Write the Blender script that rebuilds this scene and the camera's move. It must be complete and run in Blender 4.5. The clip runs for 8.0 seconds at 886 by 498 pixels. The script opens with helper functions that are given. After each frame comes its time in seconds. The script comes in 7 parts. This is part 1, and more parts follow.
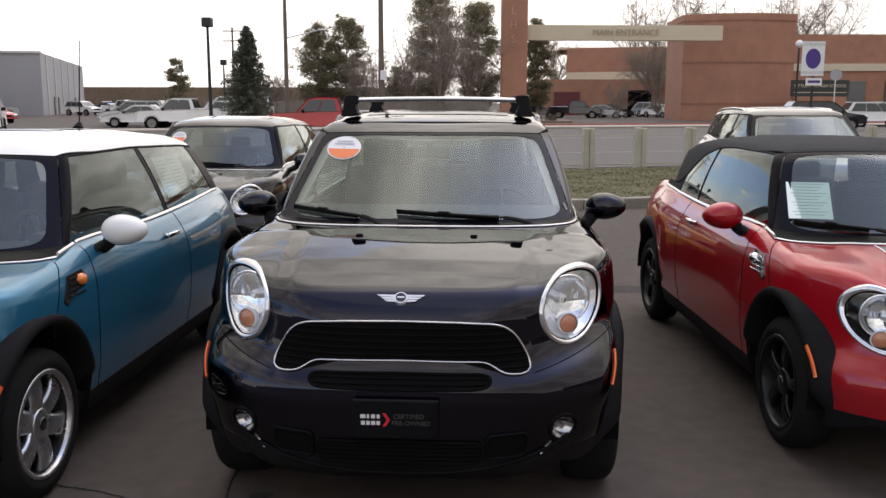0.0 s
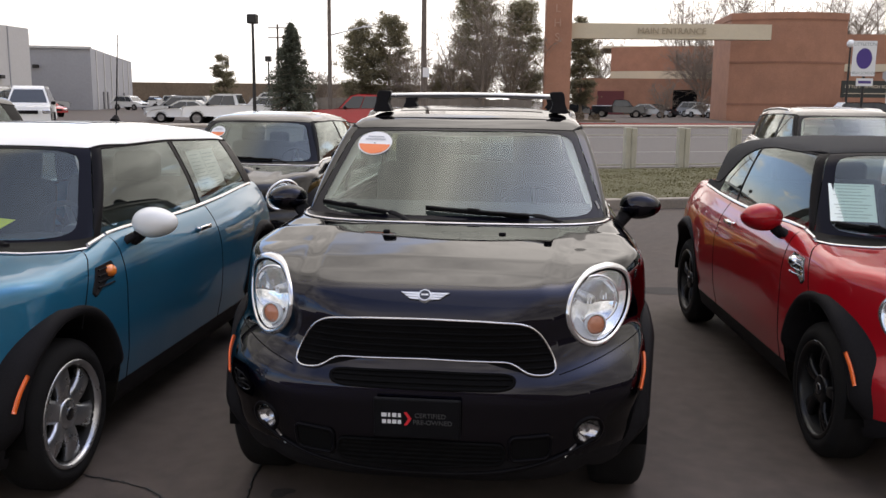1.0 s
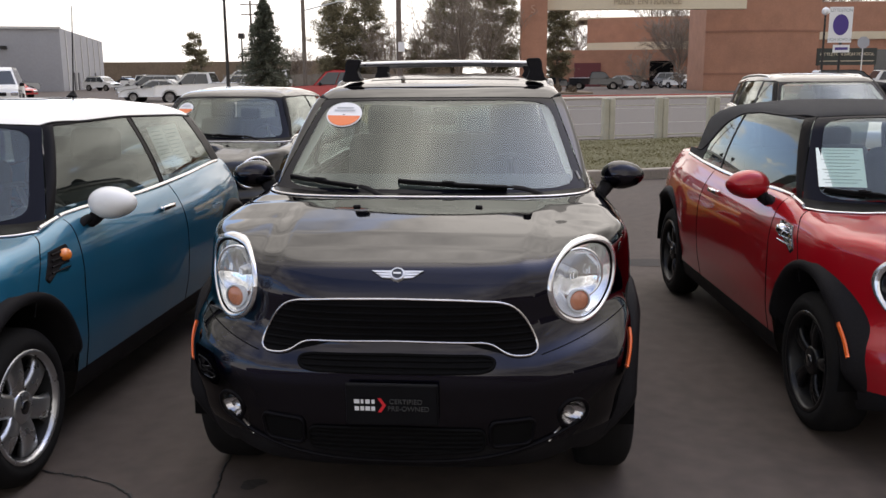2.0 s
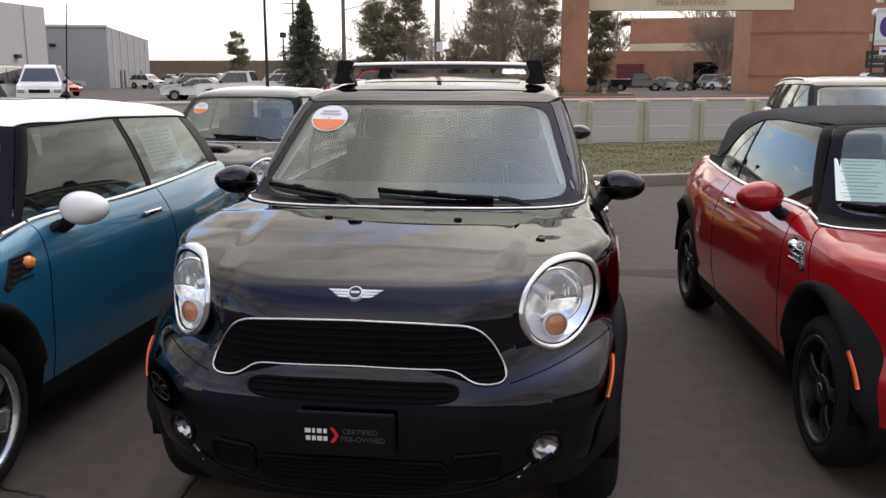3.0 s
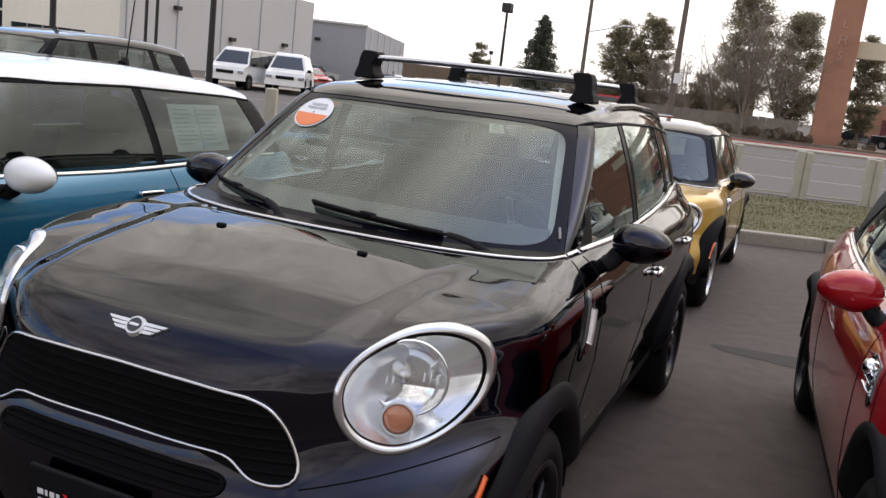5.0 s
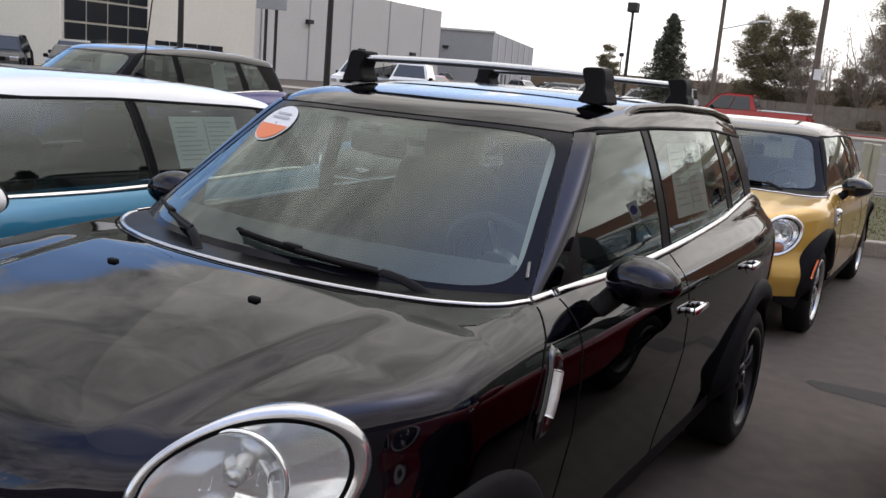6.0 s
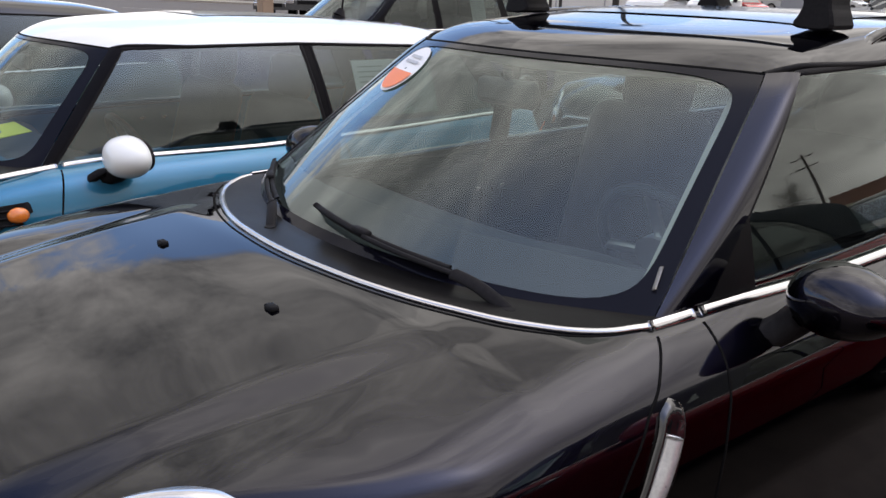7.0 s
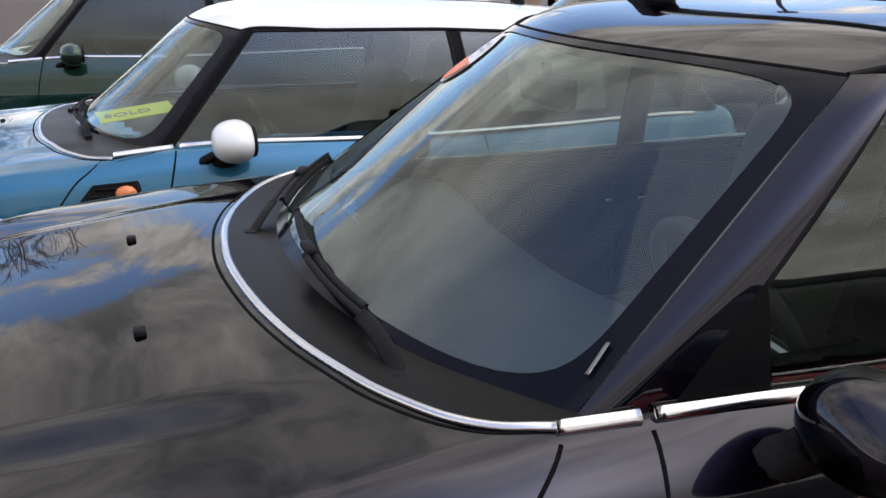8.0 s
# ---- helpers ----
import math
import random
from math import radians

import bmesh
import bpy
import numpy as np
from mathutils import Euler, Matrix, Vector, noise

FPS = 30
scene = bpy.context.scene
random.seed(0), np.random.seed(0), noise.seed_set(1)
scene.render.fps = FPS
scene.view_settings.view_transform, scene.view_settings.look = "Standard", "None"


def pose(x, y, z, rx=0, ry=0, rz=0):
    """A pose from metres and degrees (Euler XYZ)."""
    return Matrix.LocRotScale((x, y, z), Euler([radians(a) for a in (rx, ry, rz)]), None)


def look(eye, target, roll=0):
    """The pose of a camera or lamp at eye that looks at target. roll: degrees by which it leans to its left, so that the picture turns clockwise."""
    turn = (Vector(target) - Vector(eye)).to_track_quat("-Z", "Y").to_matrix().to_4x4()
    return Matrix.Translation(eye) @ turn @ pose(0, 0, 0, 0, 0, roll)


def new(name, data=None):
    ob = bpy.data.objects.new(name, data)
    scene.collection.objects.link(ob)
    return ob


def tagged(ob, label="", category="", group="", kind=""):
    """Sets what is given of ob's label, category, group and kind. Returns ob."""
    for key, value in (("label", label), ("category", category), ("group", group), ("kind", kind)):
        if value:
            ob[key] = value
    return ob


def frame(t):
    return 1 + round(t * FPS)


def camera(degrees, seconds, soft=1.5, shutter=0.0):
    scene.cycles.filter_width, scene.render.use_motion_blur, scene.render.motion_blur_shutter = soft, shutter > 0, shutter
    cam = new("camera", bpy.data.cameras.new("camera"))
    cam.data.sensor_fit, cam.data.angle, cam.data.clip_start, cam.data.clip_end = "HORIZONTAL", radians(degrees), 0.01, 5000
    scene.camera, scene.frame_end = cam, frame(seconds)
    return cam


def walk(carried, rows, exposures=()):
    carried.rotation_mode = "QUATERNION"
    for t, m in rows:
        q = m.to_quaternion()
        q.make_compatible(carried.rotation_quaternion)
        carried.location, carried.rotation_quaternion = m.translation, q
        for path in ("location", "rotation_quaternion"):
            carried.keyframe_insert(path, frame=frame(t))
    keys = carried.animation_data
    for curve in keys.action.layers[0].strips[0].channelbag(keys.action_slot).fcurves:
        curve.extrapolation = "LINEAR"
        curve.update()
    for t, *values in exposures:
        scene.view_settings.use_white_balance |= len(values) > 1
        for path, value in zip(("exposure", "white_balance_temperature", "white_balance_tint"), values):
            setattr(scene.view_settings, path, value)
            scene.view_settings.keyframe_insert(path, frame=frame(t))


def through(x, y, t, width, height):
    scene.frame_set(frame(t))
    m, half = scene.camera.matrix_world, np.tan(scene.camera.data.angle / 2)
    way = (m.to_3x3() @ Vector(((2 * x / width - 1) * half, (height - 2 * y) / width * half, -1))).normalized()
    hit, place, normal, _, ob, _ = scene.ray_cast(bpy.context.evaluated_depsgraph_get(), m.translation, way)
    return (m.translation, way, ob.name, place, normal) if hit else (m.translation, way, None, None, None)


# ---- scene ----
cam = camera(53.7, 8.0)
PATH = [
    (0, (0.324, -2.887, 1.59), (0.208, -0.918, 1.26), 0.1),
    (0.5, (0.341, -2.852, 1.591), (0.193, -0.886, 1.256), 0.1),
    (1, (0.373, -2.831, 1.579), (0.165, -0.871, 1.244), 0.6),
    (1.5, (0.385, -2.787, 1.553), (0.175, -0.83, 1.196), -0.1),
    (1.7, (0.375, -2.733, 1.547), (0.207, -0.777, 1.166), -0.2),
    (2.8, (0.494, -2.447, 1.543), (0.326, -0.493, 1.149), -0.8),
    (3, (0.59, -2.399, 1.555), (0.338, -0.454, 1.166), 0.0),
    (3.5, (0.784, -2.237, 1.557), (0.395, -0.32, 1.138), 1.1),
    (4, (0.962, -1.949, 1.555), (0.55, -0.025, 1.195), 3.7),
    (4.5, (1.203, -1.711, 1.552), (0.613, 0.166, 1.19), 3.9),
    (4.7, (1.264, -1.601, 1.53), (0.602, 0.252, 1.168), 5.7),
    (5.8, (1.535, -0.844, 1.563), (0.615, 0.888, 1.173), 4.2),
    (6, (1.561, -0.691, 1.567), (0.556, 0.994, 1.177), 4.9),
    (6.5, (1.566, -0.318, 1.566), (0.264, 1.083, 0.983), 3.7),
    (7, (1.529, 0.039, 1.587), (0.054, 1.26, 1.01), 1.6),
    (7.5, (1.541, 0.407, 1.578), (-0.181, 1.234, 0.988), 2.5),
    (8, (1.51, 0.722, 1.563), (-0.273, 1.389, 0.951), 1.3),
]
walk(cam, [(t, look(eye, target, roll)) for t, eye, target, roll in PATH], exposures=((0, 0.44, 6960, 13), (3, 0.51, 6980, 13), (5, 0.53, 6900, 12.5), (6, 0.39, 6680, 11.5), (6.8, 0.61, 6700, 12.5), (8, 0.65, 6790, 13)))

# ---- world and sun: thin bright cloud with blue gaps, sun behind the cloud ----
SUN_AZ, SUN_EL = radians(35), radians(48)
world = bpy.data.worlds.new("sky")
scene.world = world
world.use_nodes = True
wt = world.node_tree
wt.nodes.clear()


def wn(kind, **props):
    n = wt.nodes.new(kind)
    for k, v in props.items():
        n.inputs[k].default_value = v
    return n


sky = wt.nodes.new("ShaderNodeTexSky")
sky.sky_type, sky.sun_disc = "NISHITA", False
sky.sun_elevation, sky.sun_rotation = SUN_EL, SUN_AZ
sky.air_density, sky.dust_density = 1.0, 1.5
wco = wt.nodes.new("ShaderNodeTexCoord")
wsep = wt.nodes.new("ShaderNodeSeparateXYZ")
wt.links.new(wco.outputs["Generated"], wsep.inputs[0])


def wmath(op, a, b=None):
    n = wt.nodes.new("ShaderNodeMath")
    n.operation = op
    for i, v in enumerate((a, b)):
        if v is None:
            continue
        if isinstance(v, (int, float)):
            n.inputs[i].default_value = v
        else:
            wt.links.new(v, n.inputs[i])
    return n.outputs[0]


# the cloud deck is laid out on a plane overhead
wz = wmath("ADD", wmath("MAXIMUM", wsep.outputs[2], 0.0), 0.22)
wpx, wpy = wmath("DIVIDE", wsep.outputs[0], wz), wmath("DIVIDE", wsep.outputs[1], wz)
wcomb = wt.nodes.new("ShaderNodeCombineXYZ")
wt.links.new(wmath("ADD", wpx, 3.7), wcomb.inputs[0])
wt.links.new(wpy, wcomb.inputs[1])
cl = wn("ShaderNodeTexNoise", Scale=0.9, Detail=7.0, Roughness=0.55, Distortion=0.8)
wt.links.new(wcomb.outputs[0], cl.inputs["Vector"])
shade = wn("ShaderNodeTexNoise", Scale=2.3, Detail=7.0, Roughness=0.67, Distortion=0.5)
wt.links.new(wcomb.outputs[0], shade.inputs["Vector"])
cover = wn("ShaderNodeMapRange")
cover.inputs["From Min"].default_value, cover.inputs["From Max"].default_value = 0.26, 0.37
low = wn("ShaderNodeMapRange")
low.inputs["From Min"].default_value, low.inputs["From Max"].default_value = 0.16, 0.07
wt.links.new(wsep.outputs[2], low.inputs["Value"])
gap = wn("ShaderNodeMapRange")
gap.inputs["From Min"].default_value, gap.inputs["From Max"].default_value = 0.372, 0.32
# the clear band lies lower towards the north
nearer = wmath("MULTIPLY", wmath("MAXIMUM", wmath("MINIMUM", wmath("ADD", wsep.outputs[0], 0.62), 0.4), 0.0), 0.3)
wt.links.new(wmath("ADD", wsep.outputs[2], nearer), gap.inputs["Value"])
west = wmath("MULTIPLY", wmath("MAXIMUM", wmath("MULTIPLY", wmath("MINIMUM", wmath("ADD", wsep.outputs[0], 0.16), 0.0), 1.4), -0.3), gap.outputs[0])
wisps = wmath("MULTIPLY", wmath("SUBTRACT", shade.outputs[0], 0.5), wmath("MULTIPLY", west, -3.6))
wt.links.new(wmath("ADD", wmath("ADD", cl.outputs[0], west), wisps), cover.inputs["Value"])
# a wide clear patch overhead and to the south
high = wn("ShaderNodeMapRange")
high.interpolation_type = "SMOOTHSTEP"
high.inputs["From Min"].default_value, high.inputs["From Max"].default_value = 0.5, 0.86
wt.links.new(wsep.outputs[2], high.inputs["Value"])
south = wn("ShaderNodeMapRange")
south.interpolation_type = "SMOOTHSTEP"
south.inputs["From Min"].default_value, south.inputs["From Max"].default_value = 0.42, 0.12
slant = wmath("SUBTRACT", wsep.outputs[1], wmath("MULTIPLY", wsep.outputs[0], 0.5))
wt.links.new(wmath("ADD", slant, wmath("MULTIPLY", wmath("SUBTRACT", cl.outputs[0], 0.5), 0.5)), south.inputs["Value"])
thin = wmath("SUBTRACT", 1.0, wmath("MULTIPLY", wmath("MULTIPLY", high.outputs[0], south.outputs[0]), 0.84))
cov = wmath("MAXIMUM", wmath("MULTIPLY", cover.outputs[0], thin), low.outputs[0])
cramp = wt.nodes.new("ShaderNodeValToRGB")
cramp.color_ramp.elements[0].position, cramp.color_ramp.elements[0].color = 0.25, (3.3, 3.35, 3.5, 1)
cramp.color_ramp.elements[1].position, cramp.color_ramp.elements[1].color = 0.62, (12.4, 12.2, 12.0, 1)
# the cloud is thicker and greyer towards the west
grey_west = wmath("MULTIPLY", wmath("MINIMUM", wmath("ADD", wsep.outputs[0], 0.1), 0.0), 0.2)
wt.links.new(wmath("ADD", shade.outputs[0], grey_west), cramp.inputs[0])
hz = wt.nodes.new("ShaderNodeMix")
hz.data_type = "RGBA"
hz.inputs[7].default_value = (10.5, 10.3, 10.2, 1)
wt.links.new(wmath("MULTIPLY", low.outputs[0], 0.6), hz.inputs[0])
wt.links.new(cramp.outputs[0], hz.inputs[6])
wmix = wt.nodes.new("ShaderNodeMix")
wmix.data_type = "RGBA"
wt.links.new(cov, wmix.inputs[0])
clear = wt.nodes.new("ShaderNodeVectorMath")
clear.operation = "MULTIPLY"
clear.inputs[1].default_value = (1.5, 1.68, 2.05)
wt.links.new(sky.outputs[0], clear.inputs[0])
wt.links.new(clear.outputs[0], wmix.inputs[6])
# and thick again in the east
east = wn("ShaderNodeMapRange")
east.interpolation_type = "SMOOTHSTEP"
east.inputs["From Min"].default_value, east.inputs["From Max"].default_value = 0.12, 0.6
east.inputs["To Min"].default_value, east.inputs["To Max"].default_value = 1.0, 0.5
wt.links.new(wsep.outputs[0], east.inputs["Value"])
# bright along the horizon, greyer above it, bright again overhead
belly = wn("ShaderNodeMapRange")
belly.interpolation_type = "SMOOTHSTEP"
belly.inputs["From Min"].default_value, belly.inputs["From Max"].default_value = 0.1, 0.2
belly.inputs["To Min"].default_value, belly.inputs["To Max"].default_value = 0.0, 0.27
wt.links.new(wsep.outputs[2], belly.inputs["Value"])
crown = wn("ShaderNodeMapRange")
crown.interpolation_type = "SMOOTHSTEP"
crown.inputs["From Min"].default_value, crown.inputs["From Max"].default_value = 0.75, 0.5
wt.links.new(wsep.outputs[2], crown.inputs["Value"])
dull = wmath("MULTIPLY", belly.outputs[0], wmath("ADD", 1.0, wmath("MULTIPLY", west, 3.6)))
layer = wmath("SUBTRACT", 1.0, wmath("MULTIPLY", dull, crown.outputs[0]))
deck = wt.nodes.new("ShaderNodeVectorMath")
deck.operation = "SCALE"
wt.links.new(hz.outputs[2], deck.inputs[0])
wt.links.new(wmath("MULTIPLY", east.outputs[0], layer), deck.inputs["Scale"])
wt.links.new(deck.outputs[0], wmix.inputs[7])
# the sun behind the cloud brightens it softly
toward = wt.nodes.new("ShaderNodeVectorMath")
toward.operation = "DOT_PRODUCT"
toward.inputs[1].default_value = (math.sin(SUN_AZ) * math.cos(SUN_EL), math.cos(SUN_AZ) * math.cos(SUN_EL), math.sin(SUN_EL))
wt.links.new(wco.outputs["Generated"], toward.inputs[0])
glow = wn("ShaderNodeMapRange")
glow.interpolation_type = "SMOOTHERSTEP"
glow.inputs["From Min"].default_value, glow.inputs["From Max"].default_value = 0.55, 1.0
glow.inputs["To Min"].default_value, glow.inputs["To Max"].default_value = 1.0, 1.5
wt.links.new(toward.outputs["Value"], glow.inputs["Value"])
lit = wt.nodes.new("ShaderNodeVectorMath")
lit.operation = "SCALE"
wt.links.new(wmix.outputs[2], lit.inputs[0])
wt.links.new(glow.outputs[0], lit.inputs["Scale"])
wbg = wn("ShaderNodeBackground", Strength=0.126)
wt.links.new(lit.outputs[0], wbg.inputs[0])
wout = wt.nodes.new("ShaderNodeOutputWorld")
wt.links.new(wbg.outputs[0], wout.inputs[0])

sun_data = bpy.data.lights.new("sun", "SUN")
sun_data.energy, sun_data.angle, sun_data.color = 0.5, radians(140), (1.0, 0.95, 0.88)
sun = new("sun", sun_data)
sun.matrix_world = look((0, 0, 30), (30 * math.sin(SUN_AZ + math.pi), 30 * math.cos(SUN_AZ + math.pi), 30 - 30 * math.tan(SUN_EL)))

# ---- materials ----
def mat(name, colour, rough=0.5, metal=0.0, vary=0.0, scale=6.0, bump=0.0, bump_scale=80.0, coat=0.0, island=0.0, spec=0.5, second=None):
    """A procedural surface: base colour with grain and stains at two scales, and fine relief."""
    m = bpy.data.materials.new(name)
    m.use_nodes = True
    nt = m.node_tree
    b = nt.nodes["Principled BSDF"]
    b.inputs["Base Color"].default_value = (*colour, 1)
    b.inputs["Roughness"].default_value = rough
    b.inputs["Metallic"].default_value = metal
    b.inputs["Coat Weight"].default_value = coat
    b.inputs["Coat Roughness"].default_value = 0.03
    b.inputs["Specular IOR Level"].default_value = spec
    co = nt.nodes.new("ShaderNodeTexCoord")
    if vary or second:
        n1 = nt.nodes.new("ShaderNodeTexNoise")
        n1.inputs["Scale"].default_value, n1.inputs["Detail"].default_value = scale, 6
        n2 = nt.nodes.new("ShaderNodeTexNoise")
        n2.inputs["Scale"].default_value, n2.inputs["Detail"].default_value = scale * 17, 4
        for n in (n1, n2):
            nt.links.new(co.outputs["Object"], n.inputs["Vector"])
        add = nt.nodes.new("ShaderNodeMath")
        add.operation = "ADD"
        nt.links.new(n1.outputs[0], add.inputs[0])
        nt.links.new(n2.outputs[0], add.inputs[1])
        ramp = nt.nodes.new("ShaderNodeMapRange")
        ramp.inputs["From Min"].default_value, ramp.inputs["From Max"].default_value = 0.65, 1.35
        nt.links.new(add.outputs[0], ramp.inputs["Value"])
        mix = nt.nodes.new("ShaderNodeMix")
        mix.data_type = "RGBA"
        lo = second or tuple(c * (1 - vary) for c in colour)
        hi = colour if second else tuple(min(1, c * (1 + vary)) for c in colour)
        mix.inputs[6].default_value, mix.inputs[7].default_value = (*lo, 1), (*hi, 1)
        nt.links.new(ramp.outputs[0], mix.inputs[0])
        out = mix.outputs[2]
        if island:
            geo = nt.nodes.new("ShaderNodeNewGeometry")
            hsv = nt.nodes.new("ShaderNodeHueSaturation")
            mr = nt.nodes.new("ShaderNodeMapRange")
            mr.inputs["To Min"].default_value, mr.inputs["To Max"].default_value = 1 - island, 1 + island
            nt.links.new(geo.outputs["Random Per Island"], mr.inputs["Value"])
            nt.links.new(mr.outputs[0], hsv.inputs["Value"])
            nt.links.new(out, hsv.inputs["Color"])
            out = hsv.outputs[0]
        nt.links.new(out, b.inputs["Base Color"])
        rr = nt.nodes.new("ShaderNodeMapRange")
        rr.inputs["To Min"].default_value, rr.inputs["To Max"].default_value = max(0, rough - 0.08), min(1, rough + 0.08)
        nt.links.new(n1.outputs[0], rr.inputs["Value"])
        nt.links.new(rr.outputs[0], b.inputs["Roughness"])
    if bump:
        n3 = nt.nodes.new("ShaderNodeTexNoise")
        n3.inputs["Scale"].default_value, n3.inputs["Detail"].default_value = bump_scale, 5
        nt.links.new(co.outputs["Object"], n3.inputs["Vector"])
        bp = nt.nodes.new("ShaderNodeBump")
        bp.inputs["Strength"].default_value, bp.inputs["Distance"].default_value = bump, 0.01
        nt.links.new(n3.outputs[0], bp.inputs["Height"])
        nt.links.new(bp.outputs[0], b.inputs["Normal"])
    return m


def paint(name, colour, metal=0.35, rough=0.32, dust=0.06, coat_ior=1.5, coat=1.0, edge=1.0):
    """Car paint: a flaked base under a clear coat, with a little dust."""
    m = mat(name, colour, rough, metal, coat=coat, spec=0.02)
    nt = m.node_tree
    b = nt.nodes["Principled BSDF"]
    b.inputs["Coat IOR"].default_value = coat_ior
    b.inputs["Specular Tint"].default_value = (edge, edge, edge, 1)
    co = nt.nodes.new("ShaderNodeTexCoord")
    n = nt.nodes.new("ShaderNodeTexNoise")
    n.inputs["Scale"].default_value, n.inputs["Detail"].default_value = 3.0, 8
    nt.links.new(co.outputs["Object"], n.inputs["Vector"])
    mr = nt.nodes.new("ShaderNodeMapRange")
    mr.inputs["From Min"].default_value, mr.inputs["From Max"].default_value = 0.45, 0.85
    mr.inputs["To Max"].default_value = dust
    nt.links.new(n.outputs[0], mr.inputs["Value"])
    mix = nt.nodes.new("ShaderNodeMix")
    mix.data_type = "RGBA"
    mix.inputs[6].default_value, mix.inputs[7].default_value = (*colour, 1), (0.35, 0.32, 0.28, 1)
    nt.links.new(mr.outputs[0], mix.inputs[0])
    nt.links.new(mix.outputs[2], b.inputs["Base Color"])
    cr = nt.nodes.new("ShaderNodeMapRange")
    cr.inputs["To Min"].default_value, cr.inputs["To Max"].default_value = 0.005, 0.045
    nt.links.new(n.outputs[0], cr.inputs["Value"])
    nt.links.new(cr.outputs[0], b.inputs["Coat Roughness"])
    return m


def glass(name, tint, ior=1.5, haze=0.0):
    """A thin pane: tinted transmission under a Fresnel reflection."""
    m = bpy.data.materials.new(name)
    m.use_nodes = True
    nt = m.node_tree
    nt.nodes.clear()
    tr = nt.nodes.new("ShaderNodeBsdfTransparent")
    tr.inputs[0].default_value = (*tint, 1)
    gl = nt.nodes.new("ShaderNodeBsdfGlossy")
    gl.inputs["Roughness"].default_value = 0.0
    gl.inputs[0].default_value = (0.93, 1.0, 0.96, 1)
    # a thin pane reflects alike from both of its sides
    lw = nt.nodes.new("ShaderNodeLayerWeight")
    lw.inputs[0].default_value = 0.5
    pw = nt.nodes.new("ShaderNodeMath")
    pw.operation = "POWER"
    pw.inputs[1].default_value = 5
    nt.links.new(lw.outputs["Facing"], pw.inputs[0])
    r0 = ((ior - 1) / (ior + 1)) ** 2
    fr = nt.nodes.new("ShaderNodeMath")
    fr.operation = "MULTIPLY_ADD"
    fr.inputs[1].default_value, fr.inputs[2].default_value = 1 - r0, r0
    nt.links.new(pw.outputs[0], fr.inputs[0])
    mx = nt.nodes.new("ShaderNodeMixShader")
    out = nt.nodes.new("ShaderNodeOutputMaterial")
    nt.links.new(fr.outputs[0], mx.inputs[0])
    base = tr.outputs[0]
    # haze mixes in a pale diffuse veil, painted in place of reflected glare
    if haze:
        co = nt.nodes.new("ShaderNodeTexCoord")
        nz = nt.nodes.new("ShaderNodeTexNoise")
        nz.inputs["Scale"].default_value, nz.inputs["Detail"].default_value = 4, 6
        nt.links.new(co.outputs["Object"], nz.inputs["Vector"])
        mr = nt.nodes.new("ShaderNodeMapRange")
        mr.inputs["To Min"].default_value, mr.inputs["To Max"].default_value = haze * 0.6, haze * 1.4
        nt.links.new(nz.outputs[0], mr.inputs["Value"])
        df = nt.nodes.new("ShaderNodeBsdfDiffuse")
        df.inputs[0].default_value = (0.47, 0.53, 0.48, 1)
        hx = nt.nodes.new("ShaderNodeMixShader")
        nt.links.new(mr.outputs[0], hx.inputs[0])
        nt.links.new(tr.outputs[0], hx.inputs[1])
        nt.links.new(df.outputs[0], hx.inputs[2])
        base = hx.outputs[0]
    nt.links.new(base, mx.inputs[1])
    nt.links.new(gl.outputs[0], mx.inputs[2])
    nt.links.new(mx.outputs[0], out.inputs[0])
    return m


def leaves(name, colour, vary=0.35, scale=0.8, island=0.4, through=0.45):
    """Foliage: a rough surface that lets part of the light through."""
    m = mat(name, colour, 0.9, vary=vary, scale=scale, island=island, spec=0.15)
    nt = m.node_tree
    b = nt.nodes["Principled BSDF"]
    tl = nt.nodes.new("ShaderNodeBsdfTranslucent")
    src = b.inputs["Base Color"].links[0].from_socket
    nt.links.new(src, tl.inputs[0])
    mx = nt.nodes.new("ShaderNodeMixShader")
    mx.inputs[0].default_value = through
    nt.links.new(b.outputs[0], mx.inputs[1])
    nt.links.new(tl.outputs[0], mx.inputs[2])
    nt.links.new(mx.outputs[0], nt.nodes["Material Output"].inputs[0])
    return m


CHROME = mat("chrome", (0.86, 0.86, 0.87), 0.11, 1.0)
DULLCHROME = mat("dull_chrome", (0.6, 0.59, 0.6), 0.16, 1.0, vary=0.1, scale=20)
SATIN = mat("satin_aluminium", (0.62, 0.62, 0.62), 0.3, 1.0, vary=0.05)
BADGE = mat("badge_silver", (0.78, 0.77, 0.75), 0.32, 0.55, vary=0.06, scale=40)
SILVER = mat("silver_wheel", (0.5, 0.505, 0.51), 0.28, 0.9, vary=0.08, scale=9)
BLACKWHEEL = mat("black_wheel", (0.006, 0.006, 0.0065), 0.3, 0.0, vary=0.2, scale=9, coat=0.06, spec=0.3)
PLASTIC = mat("black_plastic", (0.0135, 0.0128, 0.0138), 0.5, vary=0.25, scale=8, bump=0.1, bump_scale=400, spec=0.04)
GLOSSBLACK = mat("gloss_black", (0.008, 0.008, 0.009), 0.12, coat=0.6)
PILLAR = mat("pillar_black", (0.006, 0.0055, 0.0065), 0.3, vary=0.2, scale=8, spec=0.05)
PALEBLADE = mat("pale_silver", (0.55, 0.54, 0.53), 0.3, 0.6, vary=0.15, scale=12)
MATTBLACK = mat("dark_recess", (0.0055, 0.0053, 0.0055), 0.9, vary=0.2, spec=0.05)
